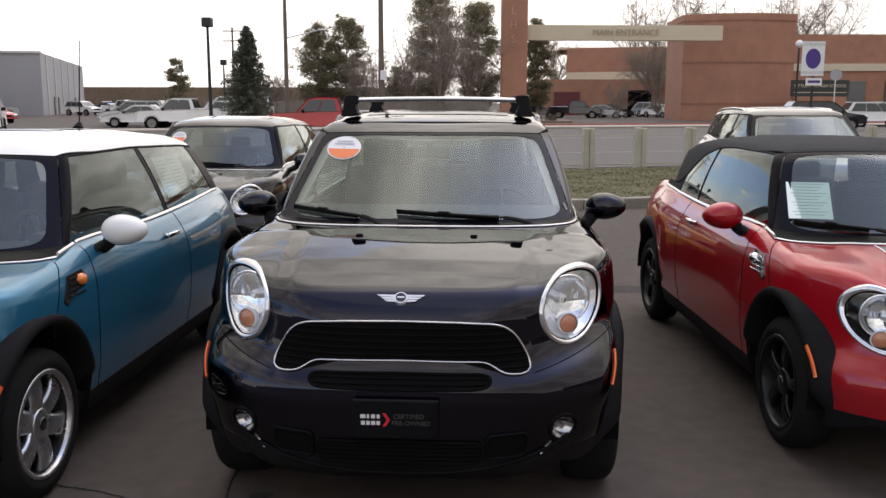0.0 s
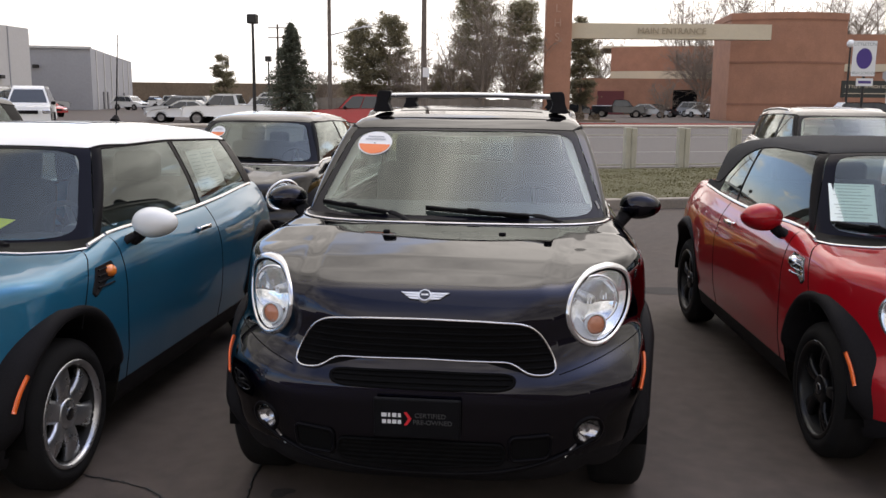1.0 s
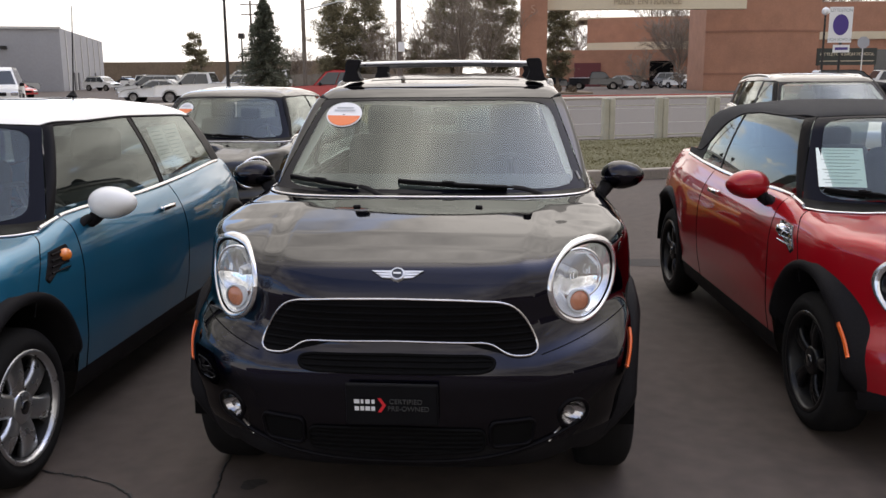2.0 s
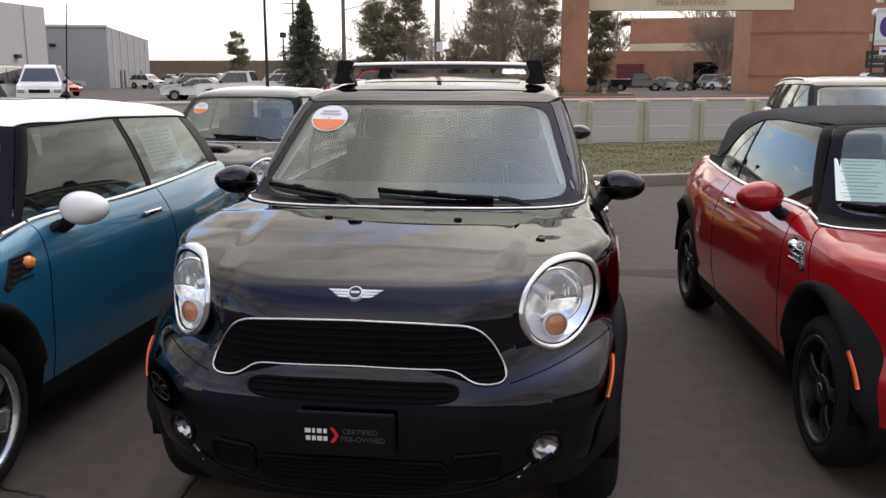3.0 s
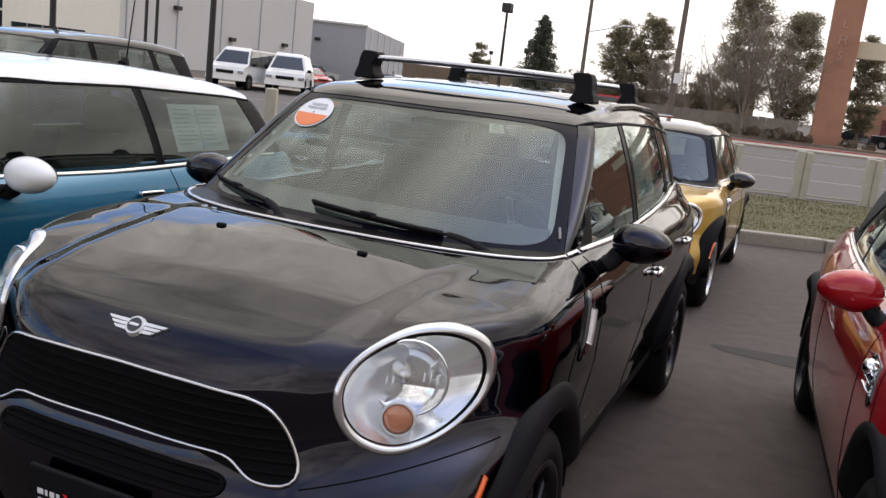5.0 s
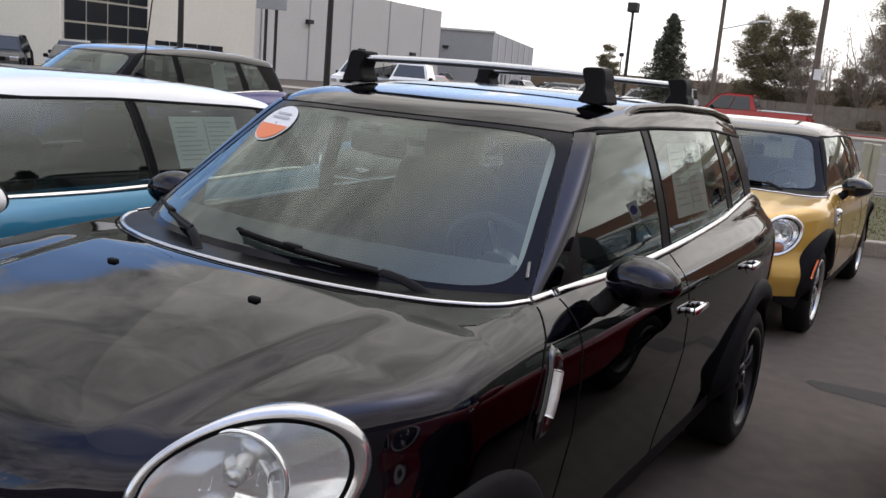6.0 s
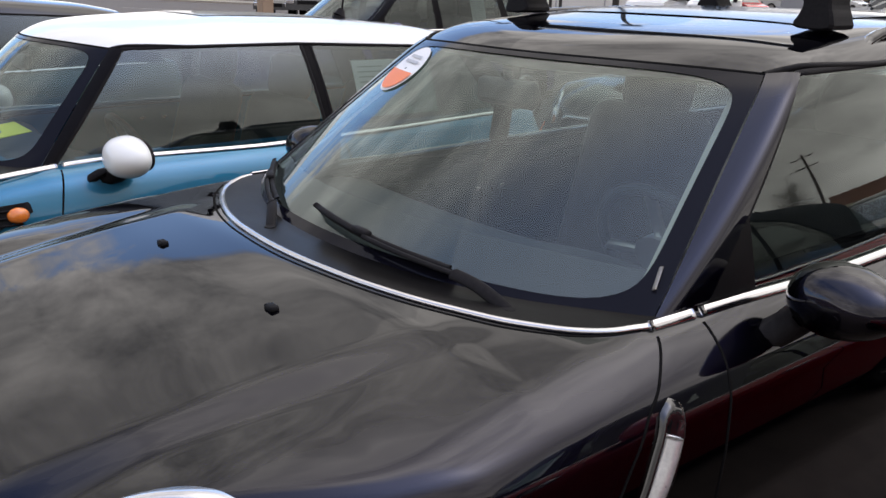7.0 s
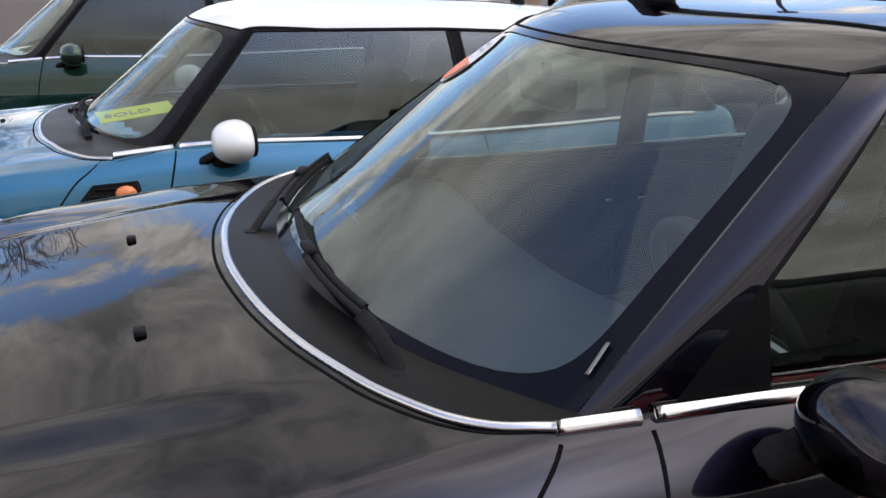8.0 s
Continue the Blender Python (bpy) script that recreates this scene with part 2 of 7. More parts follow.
RUBBER = mat("rubber", (0.011, 0.0105, 0.0105), 0.8, vary=0.3, scale=12, bump=0.2, bump_scale=200, spec=0.15)
DARKMETAL = mat("dark_metal", (0.02, 0.02, 0.02), 0.5, 0.5, vary=0.2)
DISC = mat("brake_disc", (0.25, 0.24, 0.23), 0.45, 0.9, vary=0.2)
FABRIC = mat("seat_fabric", (0.045, 0.045, 0.047), 0.85, vary=0.25, scale=20)
TRIM = mat("pale_trim", (0.46, 0.445, 0.38), 0.7, vary=0.06, scale=5)
DASH = mat("dashboard", (0.03, 0.03, 0.032), 0.6, vary=0.2, scale=10, bump=0.2, bump_scale=350)
REFLECT = mat("reflector", (0.92, 0.93, 0.94), 0.09, 0.9)
RINGCHROME = mat("bright_ring", (0.7, 0.7, 0.71), 0.18, 0.9, vary=0.06, scale=20)
LAMPBODY = mat("lamp_housing", (0.9, 0.91, 0.92), 0.16, 0.75, vary=0.06, scale=14)
BULB = mat("pale_amber_bulb", (0.62, 0.24, 0.13), 0.12, coat=0.9, vary=0.2, scale=60)
AMBER = mat("amber_lens", (0.75, 0.2, 0.03), 0.15, coat=0.8, vary=0.15, scale=40)
ORANGE = mat("orange_marker", (0.8, 0.13, 0.02), 0.2, coat=0.6)
RED = mat("red_lens", (0.45, 0.012, 0.01), 0.15, coat=0.8)
PAPER = mat("paper", (0.78, 0.86, 0.80), 0.7, vary=0.05)
PRINT = mat("print", (0.25, 0.29, 0.28), 0.7)
FAINT = mat("faint_print", (0.48, 0.54, 0.51), 0.7)
WHITE = mat("white_print", (0.75, 0.75, 0.75), 0.6)
GREYPRINT = mat("grey_print", (0.05, 0.05, 0.05), 0.6)
PLATEBLACK = mat("plate_black", (0.006, 0.006, 0.007), 0.45, vary=0.15, scale=20, spec=0.12)
STICKBAR = mat("pale_grey_print", (0.42, 0.43, 0.45), 0.6)
REDPRINT = mat("red_print", (0.65, 0.02, 0.03), 0.5)
STICKER_O = mat("orange_print", (0.8, 0.2, 0.06), 0.5, vary=0.05)
YELLOWCARD = mat("yellow_card", (0.72, 0.75, 0.08), 0.6, vary=0.06)
WINDSCREEN = glass("windscreen_glass", (0.64, 0.73, 0.7), 1.82)
SIDEGLASS = glass("side_glass", (0.36, 0.41, 0.4), 1.75)
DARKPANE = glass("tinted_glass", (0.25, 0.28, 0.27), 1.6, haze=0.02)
LENSGLASS = glass("lamp_glass", (0.95, 0.96, 0.97), 1.6)
COWL = mat("cowl_plastic", (0.006, 0.0056, 0.006), 0.32, vary=0.2, scale=6, bump=0.04, bump_scale=300, spec=0.06)
FRIT = mat("black_frit", (0.005, 0.005, 0.009), 0.12, coat=0.12, spec=0.05)
CANVAS = mat("black_canvas", (0.014, 0.014, 0.015), 0.9, vary=0.25, scale=8, bump=0.5, bump_scale=500)

# ---- mesh tools ----
from mathutils.bvhtree import BVHTree


def link(name, verts, faces, material, parent=None, smooth=True, label="", normals_fix=False):
    """One mesh object, as a part of parent if one is given."""
    me = bpy.data.meshes.new(name)
    me.from_pydata([tuple(map(float, v)) for v in verts], [], [tuple(map(int, f)) for f in faces])
    for m in material if isinstance(material, (list, tuple)) else (material,):
        me.materials.append(m)
    if normals_fix:
        bm = bmesh.new()
        bm.from_mesh(me)
        bmesh.ops.recalc_face_normals(bm, faces=bm.faces)
        bm.to_mesh(me)
        bm.free()
    me.polygons.foreach_set("use_smooth", [bool(smooth)] * len(me.polygons))
    me.update()
    ob = new(name, me)
    if parent is not None:
        ob.parent = parent
    if label:
        ob["label"] = label
    return ob


def part(name, bm, material, parent, label="", smooth=False):
    me = bpy.data.meshes.new(name)
    bmesh.ops.recalc_face_normals(bm, faces=bm.faces)
    bm.to_mesh(me)
    bm.free()
    for m in material if isinstance(material, (list, tuple)) else (material,):
        me.materials.append(m)
    me.polygons.foreach_set("use_smooth", [bool(smooth)] * len(me.polygons))
    ob = new(name, me)
    if parent is not None:
        ob.parent = parent
    if label:
        ob["label"] = label
    return ob


def thing(name, m, label, category, group="", kind=""):
    ob = new(name)
    ob.empty_display_size = 0.2
    ob.matrix_world = m
    return tagged(ob, label, category, group, kind)


def box(bm, c, s, r=0.0, seg=2, m=None):
    """A box of size s at c, with edges rounded by r."""
    made = bmesh.ops.create_cube(bm, size=1)["verts"]
    bmesh.ops.scale(bm, vec=s, verts=made)
    if r:
        edges = list({e for v in made for e in v.link_edges})
        res = bmesh.ops.bevel(bm, geom=edges, offset=r, segments=seg, affect="EDGES", profile=0.5)
        made = list({v for f in res["faces"] for v in f.verts} | {v for v in made if v.is_valid})
    if m is not None:
        bmesh.ops.transform(bm, matrix=m, verts=made)
    bmesh.ops.translate(bm, vec=c, verts=made)
    return made


def rod(bm, a, b, r0, r1=None, seg=10):
    a, b = Vector(a), Vector(b)
    m = Matrix.Translation((a + b) / 2) @ (b - a).to_track_quat("Z", "Y").to_matrix().to_4x4()
    bmesh.ops.create_cone(bm, cap_ends=True, segments=seg, radius1=r0, radius2=r0 if r1 is None else r1, depth=(b - a).length, matrix=m)


def tab(*pairs, soft=0.0):
    """A smooth curve through the pairs."""
    px, py = np.array([p[0] for p in pairs], float), np.array([p[1] for p in pairs], float)
    g = np.linspace(px[0], px[-1], 601)
    v = np.interp(g, px, py)
    k = max(3, int((soft or 0.06 * (px[-1] - px[0])) / (g[1] - g[0])))
    w = np.hanning(2 * k + 3)
    w /= w.sum()
    pad = np.concatenate([v[0] + (v[1] - v[0]) * np.arange(-k - 1, 0), v, v[-1] + (v[-1] - v[-2]) * np.arange(1, k + 2)])
    v = np.convolve(pad, w, "valid")
    return lambda q: np.interp(q, g, v)


def spline(pts, n, closed=False):
    p = np.array(pts, float)
    m = len(p)
    out = []
    for t in np.linspace(0, m if closed else m - 1, n, endpoint=not closed):
        i = min(int(t), m - 1 if closed else m - 2)
        f = t - i
        ix = [(i + k) % m if closed else min(max(i + k, 0), m - 1) for k in (-1, 0, 1, 2)]
        a, b, c, d = p[ix]
        out.append(0.5 * (2 * b + (c - a) * f + (2 * a - 5 * b + 4 * c - d) * f * f + (3 * b - a - 3 * c + d) * f**3))
    return np.array(out)


def grid_faces(nu, nv, closed_u=False):
    """Faces for verts laid out as rows of nu along v."""
    out = []
    for j in range(nv - 1):
        for i in range(nu if closed_u else nu - 1):
            k = (i + 1) % nu
            out.append((j * nu + i, j * nu + k, (j + 1) * nu + k, (j + 1) * nu + i))
    return out


def ribbon(pts, nrm, w, h, closed=False, sides=8, lift=0.0):
    """A trim of elliptical section, w wide and h thick, along pts; nrm points away from what it lies on."""
    pts, nrm = np.array(pts, float), np.array(nrm, float)
    nrm /= np.linalg.norm(nrm, axis=1, keepdims=True)
    tan = np.roll(pts, -1, 0) - np.roll(pts, 1, 0) if closed else np.gradient(pts, axis=0)
    tan /= np.linalg.norm(tan, axis=1, keepdims=True) + 1e-9
    side = np.cross(tan, nrm)
    side /= np.linalg.norm(side, axis=1, keepdims=True) + 1e-9
    a = np.linspace(0, 2 * np.pi, sides, endpoint=False)
    v = (pts + nrm * lift)[:, None] + side[:, None] * (np.cos(a) * w / 2)[None, :, None] + nrm[:, None] * (np.sin(a) * h / 2)[None, :, None]
    n, faces = len(pts), []
    for j in range(n if closed else n - 1):
        k = (j + 1) % n
        for i in range(sides):
            q = (i + 1) % sides
            faces.append((j * sides + i, j * sides + q, k * sides + q, k * sides + i))
    if not closed:
        faces += [tuple(range(sides)), tuple((n - 1) * sides + i for i in reversed(range(sides)))]
    return v.reshape(-1, 3), faces


def lathe_x(profile, seg=40, x0=0.0, sign=1, cap=False):
    """Turned about the x axis: profile rows of (radius, x)."""
    a = np.linspace(0, 2 * np.pi, seg, endpoint=False)
    v = np.array([(x0 + sign * x, r * math.cos(t), r * math.sin(t)) for r, x in profile for t in a])
    f = grid_faces(seg, len(profile), True)
    if cap:
        f += [tuple(range(seg)), tuple(range((len(profile) - 1) * seg, len(profile) * seg))]
    return v, f


def smax(a, b, k):
    h = np.clip(0.5 + 0.5 * (a - b) / k, 0, 1)
    return b * (1 - h) + a * h + k * h * (1 - h)


def to_skin(field, spine, pts):
    """The points moved along their rays from the spine until they lie on the skin field = 0."""
    pts = np.array(pts, float)
    s = spine(pts)
    d = pts - s
    d /= np.linalg.norm(d, axis=1, keepdims=True) + 1e-9
    lo, hi = np.full(len(pts), 0.02), np.full(len(pts), 2.2)
    for _ in range(34):
        mid = (lo + hi) / 2
        p = s + d * mid[:, None]
        out = field(p[:, 0], p[:, 1], p[:, 2]) > 0
        hi, lo = np.where(out, mid, hi), np.where(out, lo, mid)
    return s + d * hi[:, None], d


class Skin:
    """Lays outlines onto a mesh: front (x, z), side (y, z) and top (x, y)."""

    def __init__(self, verts, faces):
        self.tree = BVHTree.FromPolygons([tuple(v) for v in verts], [tuple(map(int, f)) for f in faces])

    def drape(self, pts, way, side=1):
        out, nrm = [], []
        for a, b in pts:
            if way == "front":
                o, d = Vector((a, -2, b)), Vector((0, 1, 0))
            elif way == "side":
                o, d = Vector((3 * side, a, b)), Vector((-side, 0, 0))
            elif way == "rear":
                o, d = Vector((a, 8, b)), Vector((0, -1, 0))
            else:
                o, d = Vector((a, b, 4)), Vector((0, 0, -1))
            hit, n, _, _ = self.tree.ray_cast(o, d)
            if hit is None:
                hit, n, _, _ = self.tree.find_nearest(o + d * 2)
            if n.dot(d) > 0:
                n = -n
            out.append(tuple(hit))
            nrm.append(tuple(n))
        nrm = np.array(nrm)
        return np.array(out), nrm

    def patch(self, outline, way, heights, side=1):
        """A skin patch inside an outline; heights: rows of (scale of the outline, lift), from outside in."""
        o = np.array(outline, float)
        c = o.mean(0)
        verts = []
        for s, h in heights:
            p, n = self.drape(c + (o - c) * s, way, side)
            n = (n + np.roll(n, 1, 0) + np.roll(n, -1, 0))
            n /= np.linalg.norm(n, axis=1, keepdims=True)
            verts.append(p + n * h)
        nu, nv = len(o), len(heights)
        faces = grid_faces(nu, nv, True)
        v = np.concatenate(verts)
        if heights[-1][0] < 0.3:
            v = np.vstack([v, v[-nu:].mean(0)])
            faces += [((nv - 1) * nu + i, (nv - 1) * nu + (i + 1) % nu, len(v) - 1) for i in range(nu)]
        return v, faces

    def line(self, pts, way, w, h, side=1, closed=False, lift=0.0):
        p, n = self.drape(pts, way, side)
        n = (n * 2 + np.roll(n, 1, 0) + np.roll(n, -1, 0)) if closed else n
        return ribbon(p, n, w, h, closed, 8, lift)


# ---- small cars: one builder, two bodies ----
TALL = dict(  # five-door crossover
    L=4.07, zb=0.24, front=0.752, rear=3.347, wr=0.325, arch=0.325, ww=0.22, wx=0.828,
    side=tab((0.2, 0.735), (0.3, 0.762), (0.45, 0.782), (0.6, 0.808), (0.73, 0.826), (0.86, 0.828), (0.94, 0.819), (0.99, 0.797), (1.025, 0.763), (1.06, 0.732), (1.2, 0.69), soft=0.022),
    y0=tab((0.15, 0.13), (0.25, 0.06), (0.33, 0.015), (0.45, -0.005), (0.56, -0.008), (0.62, 0.0), (0.66, 0.035), (0.7, 0.048), (0.84, 0.055), (1.0, 0.1), (1.2, 0.2), soft=0.03),
    sweep=tab((0.2, 0.75), (0.45, 0.67), (0.55, 0.59), (0.62, 0.66), (0.69, 0.88), (0.75, 1.07), (0.88, 1.16), (1.2, 1.2), soft=0.05), power=3.2,
    hood=tab((-0.1, 0.72), (0.03, 0.83), (0.09, 0.9), (0.14, 0.937), (0.25, 0.968), (0.4, 0.998), (0.55, 1.02), (0.716, 1.041), (0.86, 1.055), (1.1, 1.052), (1.3, 1.045), (2.2, 1.07), (3.5, 1.105), (4.2, 1.1), soft=0.05),
    drop=0.02, dome=0.016, brow=0.018, belt=tab((1.0, 1.035), (1.3, 1.04), (2.2, 1.065), (3.54, 1.105), (4.1, 1.12)),
    gy=0.99, gz=1.06, gs=1.45, gc=0.46, side2=(0.735, 1.04, 0.305), taper2=0.045,
    roof=tab((1.4, 1.412), (1.57, 1.459), (1.8, 1.503), (2.2, 1.537), (2.6, 1.546), (3.2, 1.53), (3.7, 1.482), (4.1, 1.41), soft=0.15), rdrop=0.03, rpow=3.6,
    back=(3.98, 1.1, -0.55), xb=0.70, xt=0.555, wt=1.447, wtd=0.013, ze=tab((1.6, 1.437), (2.2, 1.45), (3.0, 1.435), (3.7, 1.39)),
    sail=1.47, lip=0.22, spine=(1.75, 3.4, 1.1), strip=((0, 0.882), (0.2, 0.898), (0.35, 0.93), (0.46, 0.968), (0.55, 1.008), (0.63, 1.058), (0.68, 1.113), (0.703, 1.17)),
    a_rear=(1.295, 1.72), panes=(("front_window", 1.295, 1.72, 2.11, 2.09, 1), ("pillar", 2.11, 2.09, 2.19, 2.16, 0), ("rear_window", 2.19, 2.16, 3.1, 3.02, 1), ("pillar", 3.1, 3.02, 3.2, 3.1, 0), ("quarter_window", 3.2, 3.1, 3.6, 3.4, 2), ("pillar", 3.6, 3.4, 3.95, 3.76, 0)),
    mirror=(0.878, 1.482, 1.084), mscale=(0.1, 0.08, 0.066), mfoot=(0.735, 1.43, 1.03), hole=(1.12, 0.06), door=1.286, door2=2.15, handles=((2.21, 0.872), (3.05, 0.90)),
    seat_y=2.2, dash_y=1.0, cz=1.0, sunroof=(2.06, 3.2, 0.4))
LOW = dict(  # three-door hatchback
    L=3.68, zb=0.19, front=0.70, rear=3.167, wr=0.305, arch=0.35, ww=0.185, wx=0.80,
    side=tab((0.16, 0.76), (0.3, 0.80), (0.45, 0.828), (0.6, 0.835), (0.75, 0.83), (0.83, 0.815), (0.9, 0.787), (0.95, 0.755), (1.05, 0.70), (1.2, 0.66), soft=0.04),
    y0=tab((0.12, 0.14), (0.2, 0.06), (0.3, 0.01), (0.42, 0.0), (0.5, 0.01), (0.56, 0.04), (0.7, 0.05), (0.9, 0.1), (1.2, 0.2), soft=0.03),
    sweep=tab((0.15, 0.8), (0.45, 0.75), (0.6, 0.95), (0.7, 1.0), (1.2, 1.05), soft=0.06), power=3.2,
    hood=tab((-0.1, 0.62), (0.03, 0.735), (0.09, 0.79), (0.16, 0.828), (0.3, 0.868), (0.5, 0.91), (0.72, 0.945), (0.9, 0.958), (1.2, 0.955), (2.2, 0.97), (3.2, 1.0), (3.8, 0.99), soft=0.05),
    drop=0.03, dome=0.012, brow=0.03, belt=tab((0.9, 0.945), (1.2, 0.948), (2.2, 0.972), (3.2, 1.0), (3.8, 1.0)),
    gy=0.865, gz=0.96, gs=1.16, gc=0.60, side2=(0.732, 0.95, 0.40), taper2=0.05,
    roof=tab((1.2, 1.33), (1.36, 1.38), (1.6, 1.42), (2.0, 1.443), (2.5, 1.435), (3.0, 1.40), (3.4, 1.33), (3.8, 1.25), soft=0.15), rdrop=0.055, rpow=3.4,
    back=(3.56, 1.0, -0.75), xb=0.70, xt=0.525, wt=1.355, wtd=0.02, ze=tab((1.4, 1.336), (2.2, 1.342), (3.0, 1.315), (3.6, 1.27)),
    spine=(1.55, 3.0, 1.0), strip=((0, 0.735), (0.2, 0.745), (0.35, 0.768), (0.5, 0.818), (0.6, 0.868), (0.69, 0.935), (0.73, 1.0)),
    a_rear=(1.17, 1.5), panes=(("front_window", 1.17, 1.5, 2.265, 2.225, 1), ("pillar", 2.265, 2.225, 2.31, 2.27, 0), ("quarter_window", 2.31, 2.27, 3.26, 3.06, 1), ("pillar", 3.26, 3.06, 3.5, 3.25, 0)),
    mirror=(0.868, 1.385, 1.0), mscale=(0.108, 0.08, 0.072), mfoot=(0.735, 1.32, 0.955), hole=(1.0, 0.06), door=1.2, door2=0, handles=((2.12, 0.872),),
    seat_y=1.95, dash_y=0.92, cz=0.9, frit=0.92)
SOFT = dict(  # the same body under a canvas roof
    LOW, back=(3.38, 1.0, -0.8), roof=tab((1.2, 1.31), (1.36, 1.352), (1.6, 1.378), (2.0, 1.392), (2.5, 1.388), (2.9, 1.36), (3.2, 1.29), (3.5, 1.2), soft=0.15),
    ze=tab((1.4, 1.322), (2.1, 1.33), (2.35, 1.31), (2.55, 1.25), (2.75, 1.10), (2.85, 1.05), (3.4, 1.04), soft=0.08),
    panes=(("front_window", 1.17, 1.5, 2.3, 2.3, 1), ("quarter_window", 2.315, 2.315, 2.78, 2.72, 1), ("canvas_side", 2.78, 2.72, 3.25, 3.2, 0)))


def fold(ax, y):
    """1 on the raised middle of the hood, 0 outside the fold beside it."""
    q = np.clip((0.475 + 0.1 * np.clip(y, 0, 1) - ax) / 0.1, 0, 1)
    return q * q * (3 - 2 * q)


def body_field(P):
    def f(x, y, z):
        ax = np.abs(x)
        xs = P["side"](z) - 0.05 * np.clip((0.9 - y) / 0.9, 0, 1) ** 2 - 0.09 * np.clip((y - P["L"] + 1.1) / 1.1, 0, 1) ** 2.2
        yf = P["y0"](z - P.get("lip", 0.0) * np.clip(ax - 0.45, 0, 0.3)) + P["sweep"](z) * ax ** P["power"]
        yr = P["L"] - 0.06 * np.clip((z - 0.5) / 0.5, 0, 1.5) ** 2 - 0.25 * ax**3
        zt = P["hood"](y) - P["drop"] * (ax / 0.7) ** 2 * np.clip((1.15 - y) / 0.25, 0, 1) + 0.018 * np.clip((y - 1.1) / 0.3, 0, 1) + P["brow"] * np.exp(-((ax - 0.64) / 0.15) ** 2 - ((y - 0.42) / np.where(y > 0.42, 0.3, 0.2)) ** 2) + P["dome"] * (fold(ax, y) - 1) * np.clip((1.02 - y) / 0.4, 0, 1)
        v = smax(ax - xs, (yf - y) * 0.75, 0.06)
        v = smax(v, y - yr, 0.12)
        v = smax(v, z - zt, 0.055)
        return smax(v, P["zb"] - z, 0.06)
    return f


def lean(dz):
    """How far the cabin's sides lean in above the belt, for a lean of one: little at first, more towards the roof."""
    return 0.6 * dz + 1.03 * dz * np.maximum(dz, 0)


def cabin_field(P):
    b, z0, k = P["side2"]
    yb, zb, bs = P["back"]

    def f(x, y, z):
        ax = np.abs(x)
        xs = b - k * lean(z - z0) - P["taper2"] * ((y - 2.2) / 1.1) ** 2
        yw = P["gy"] + (z - P["gz"]) * P["gs"] + P["gc"] * x * x
        yr = yb + (z - zb) * bs - 0.2 * x * x
        zr = P["roof"](y) - P["rdrop"] * (ax / 0.6) ** P["rpow"]
        v = smax(ax - xs, (yw - y) * 0.6, 0.022)
        v = smax(v, (y - yr) * 0.8, 0.06)
        return smax(v, z - zr, 0.05)
    return f


def body_mesh(P, nx, ny, nz):
    """The lower body, with wheel openings and the cabin opening left out."""
    L = P["L"]
    gx, gy = np.linspace(-0.95, 0.95, nx), np.linspace(-0.1, L + 0.1, ny)
    gz = np.r_[np.linspace(0.1, 0.44, nz // 4, endpoint=False), np.linspace(0.44, 0.76, int(nz * 0.6), endpoint=False), np.linspace(0.76, 1.2, int(nz * 0.45))]
    verts, faces = [], []

    def sheet(a, b, make):
        base = sum(len(v) for v in verts)
        A, B = np.meshgrid(a, b)
        verts.append(make(A.ravel(), B.ravel()))
        faces.extend(tuple(base + i for i in q) for q in grid_faces(len(a), len(b)))
    c = lambda v, q: np.full_like(q, v)
    sheet(gx, gy, lambda a, b: np.stack([a, b, c(1.2, a)], 1))
    sheet(gx, gz, lambda a, b: np.stack([a, c(-0.1, a), b], 1))
    sheet(gx[::-1], gz, lambda a, b: np.stack([a, c(L + 0.1, a), b], 1))
    sheet(gy, gz, lambda a, b: np.stack([c(0.95, a), a, b], 1))
    sheet(gy[::-1], gz, lambda a, b: np.stack([c(-0.95, a), a, b], 1))
    v = np.concatenate(verts)
    spine = lambda p: np.stack([0 * p[:, 0], np.clip(p[:, 1], 0.6, L - 0.5), np.full(len(p), 0.6)], 1)
    v, _ = to_skin(body_field(P), spine, v)
    return v, faces


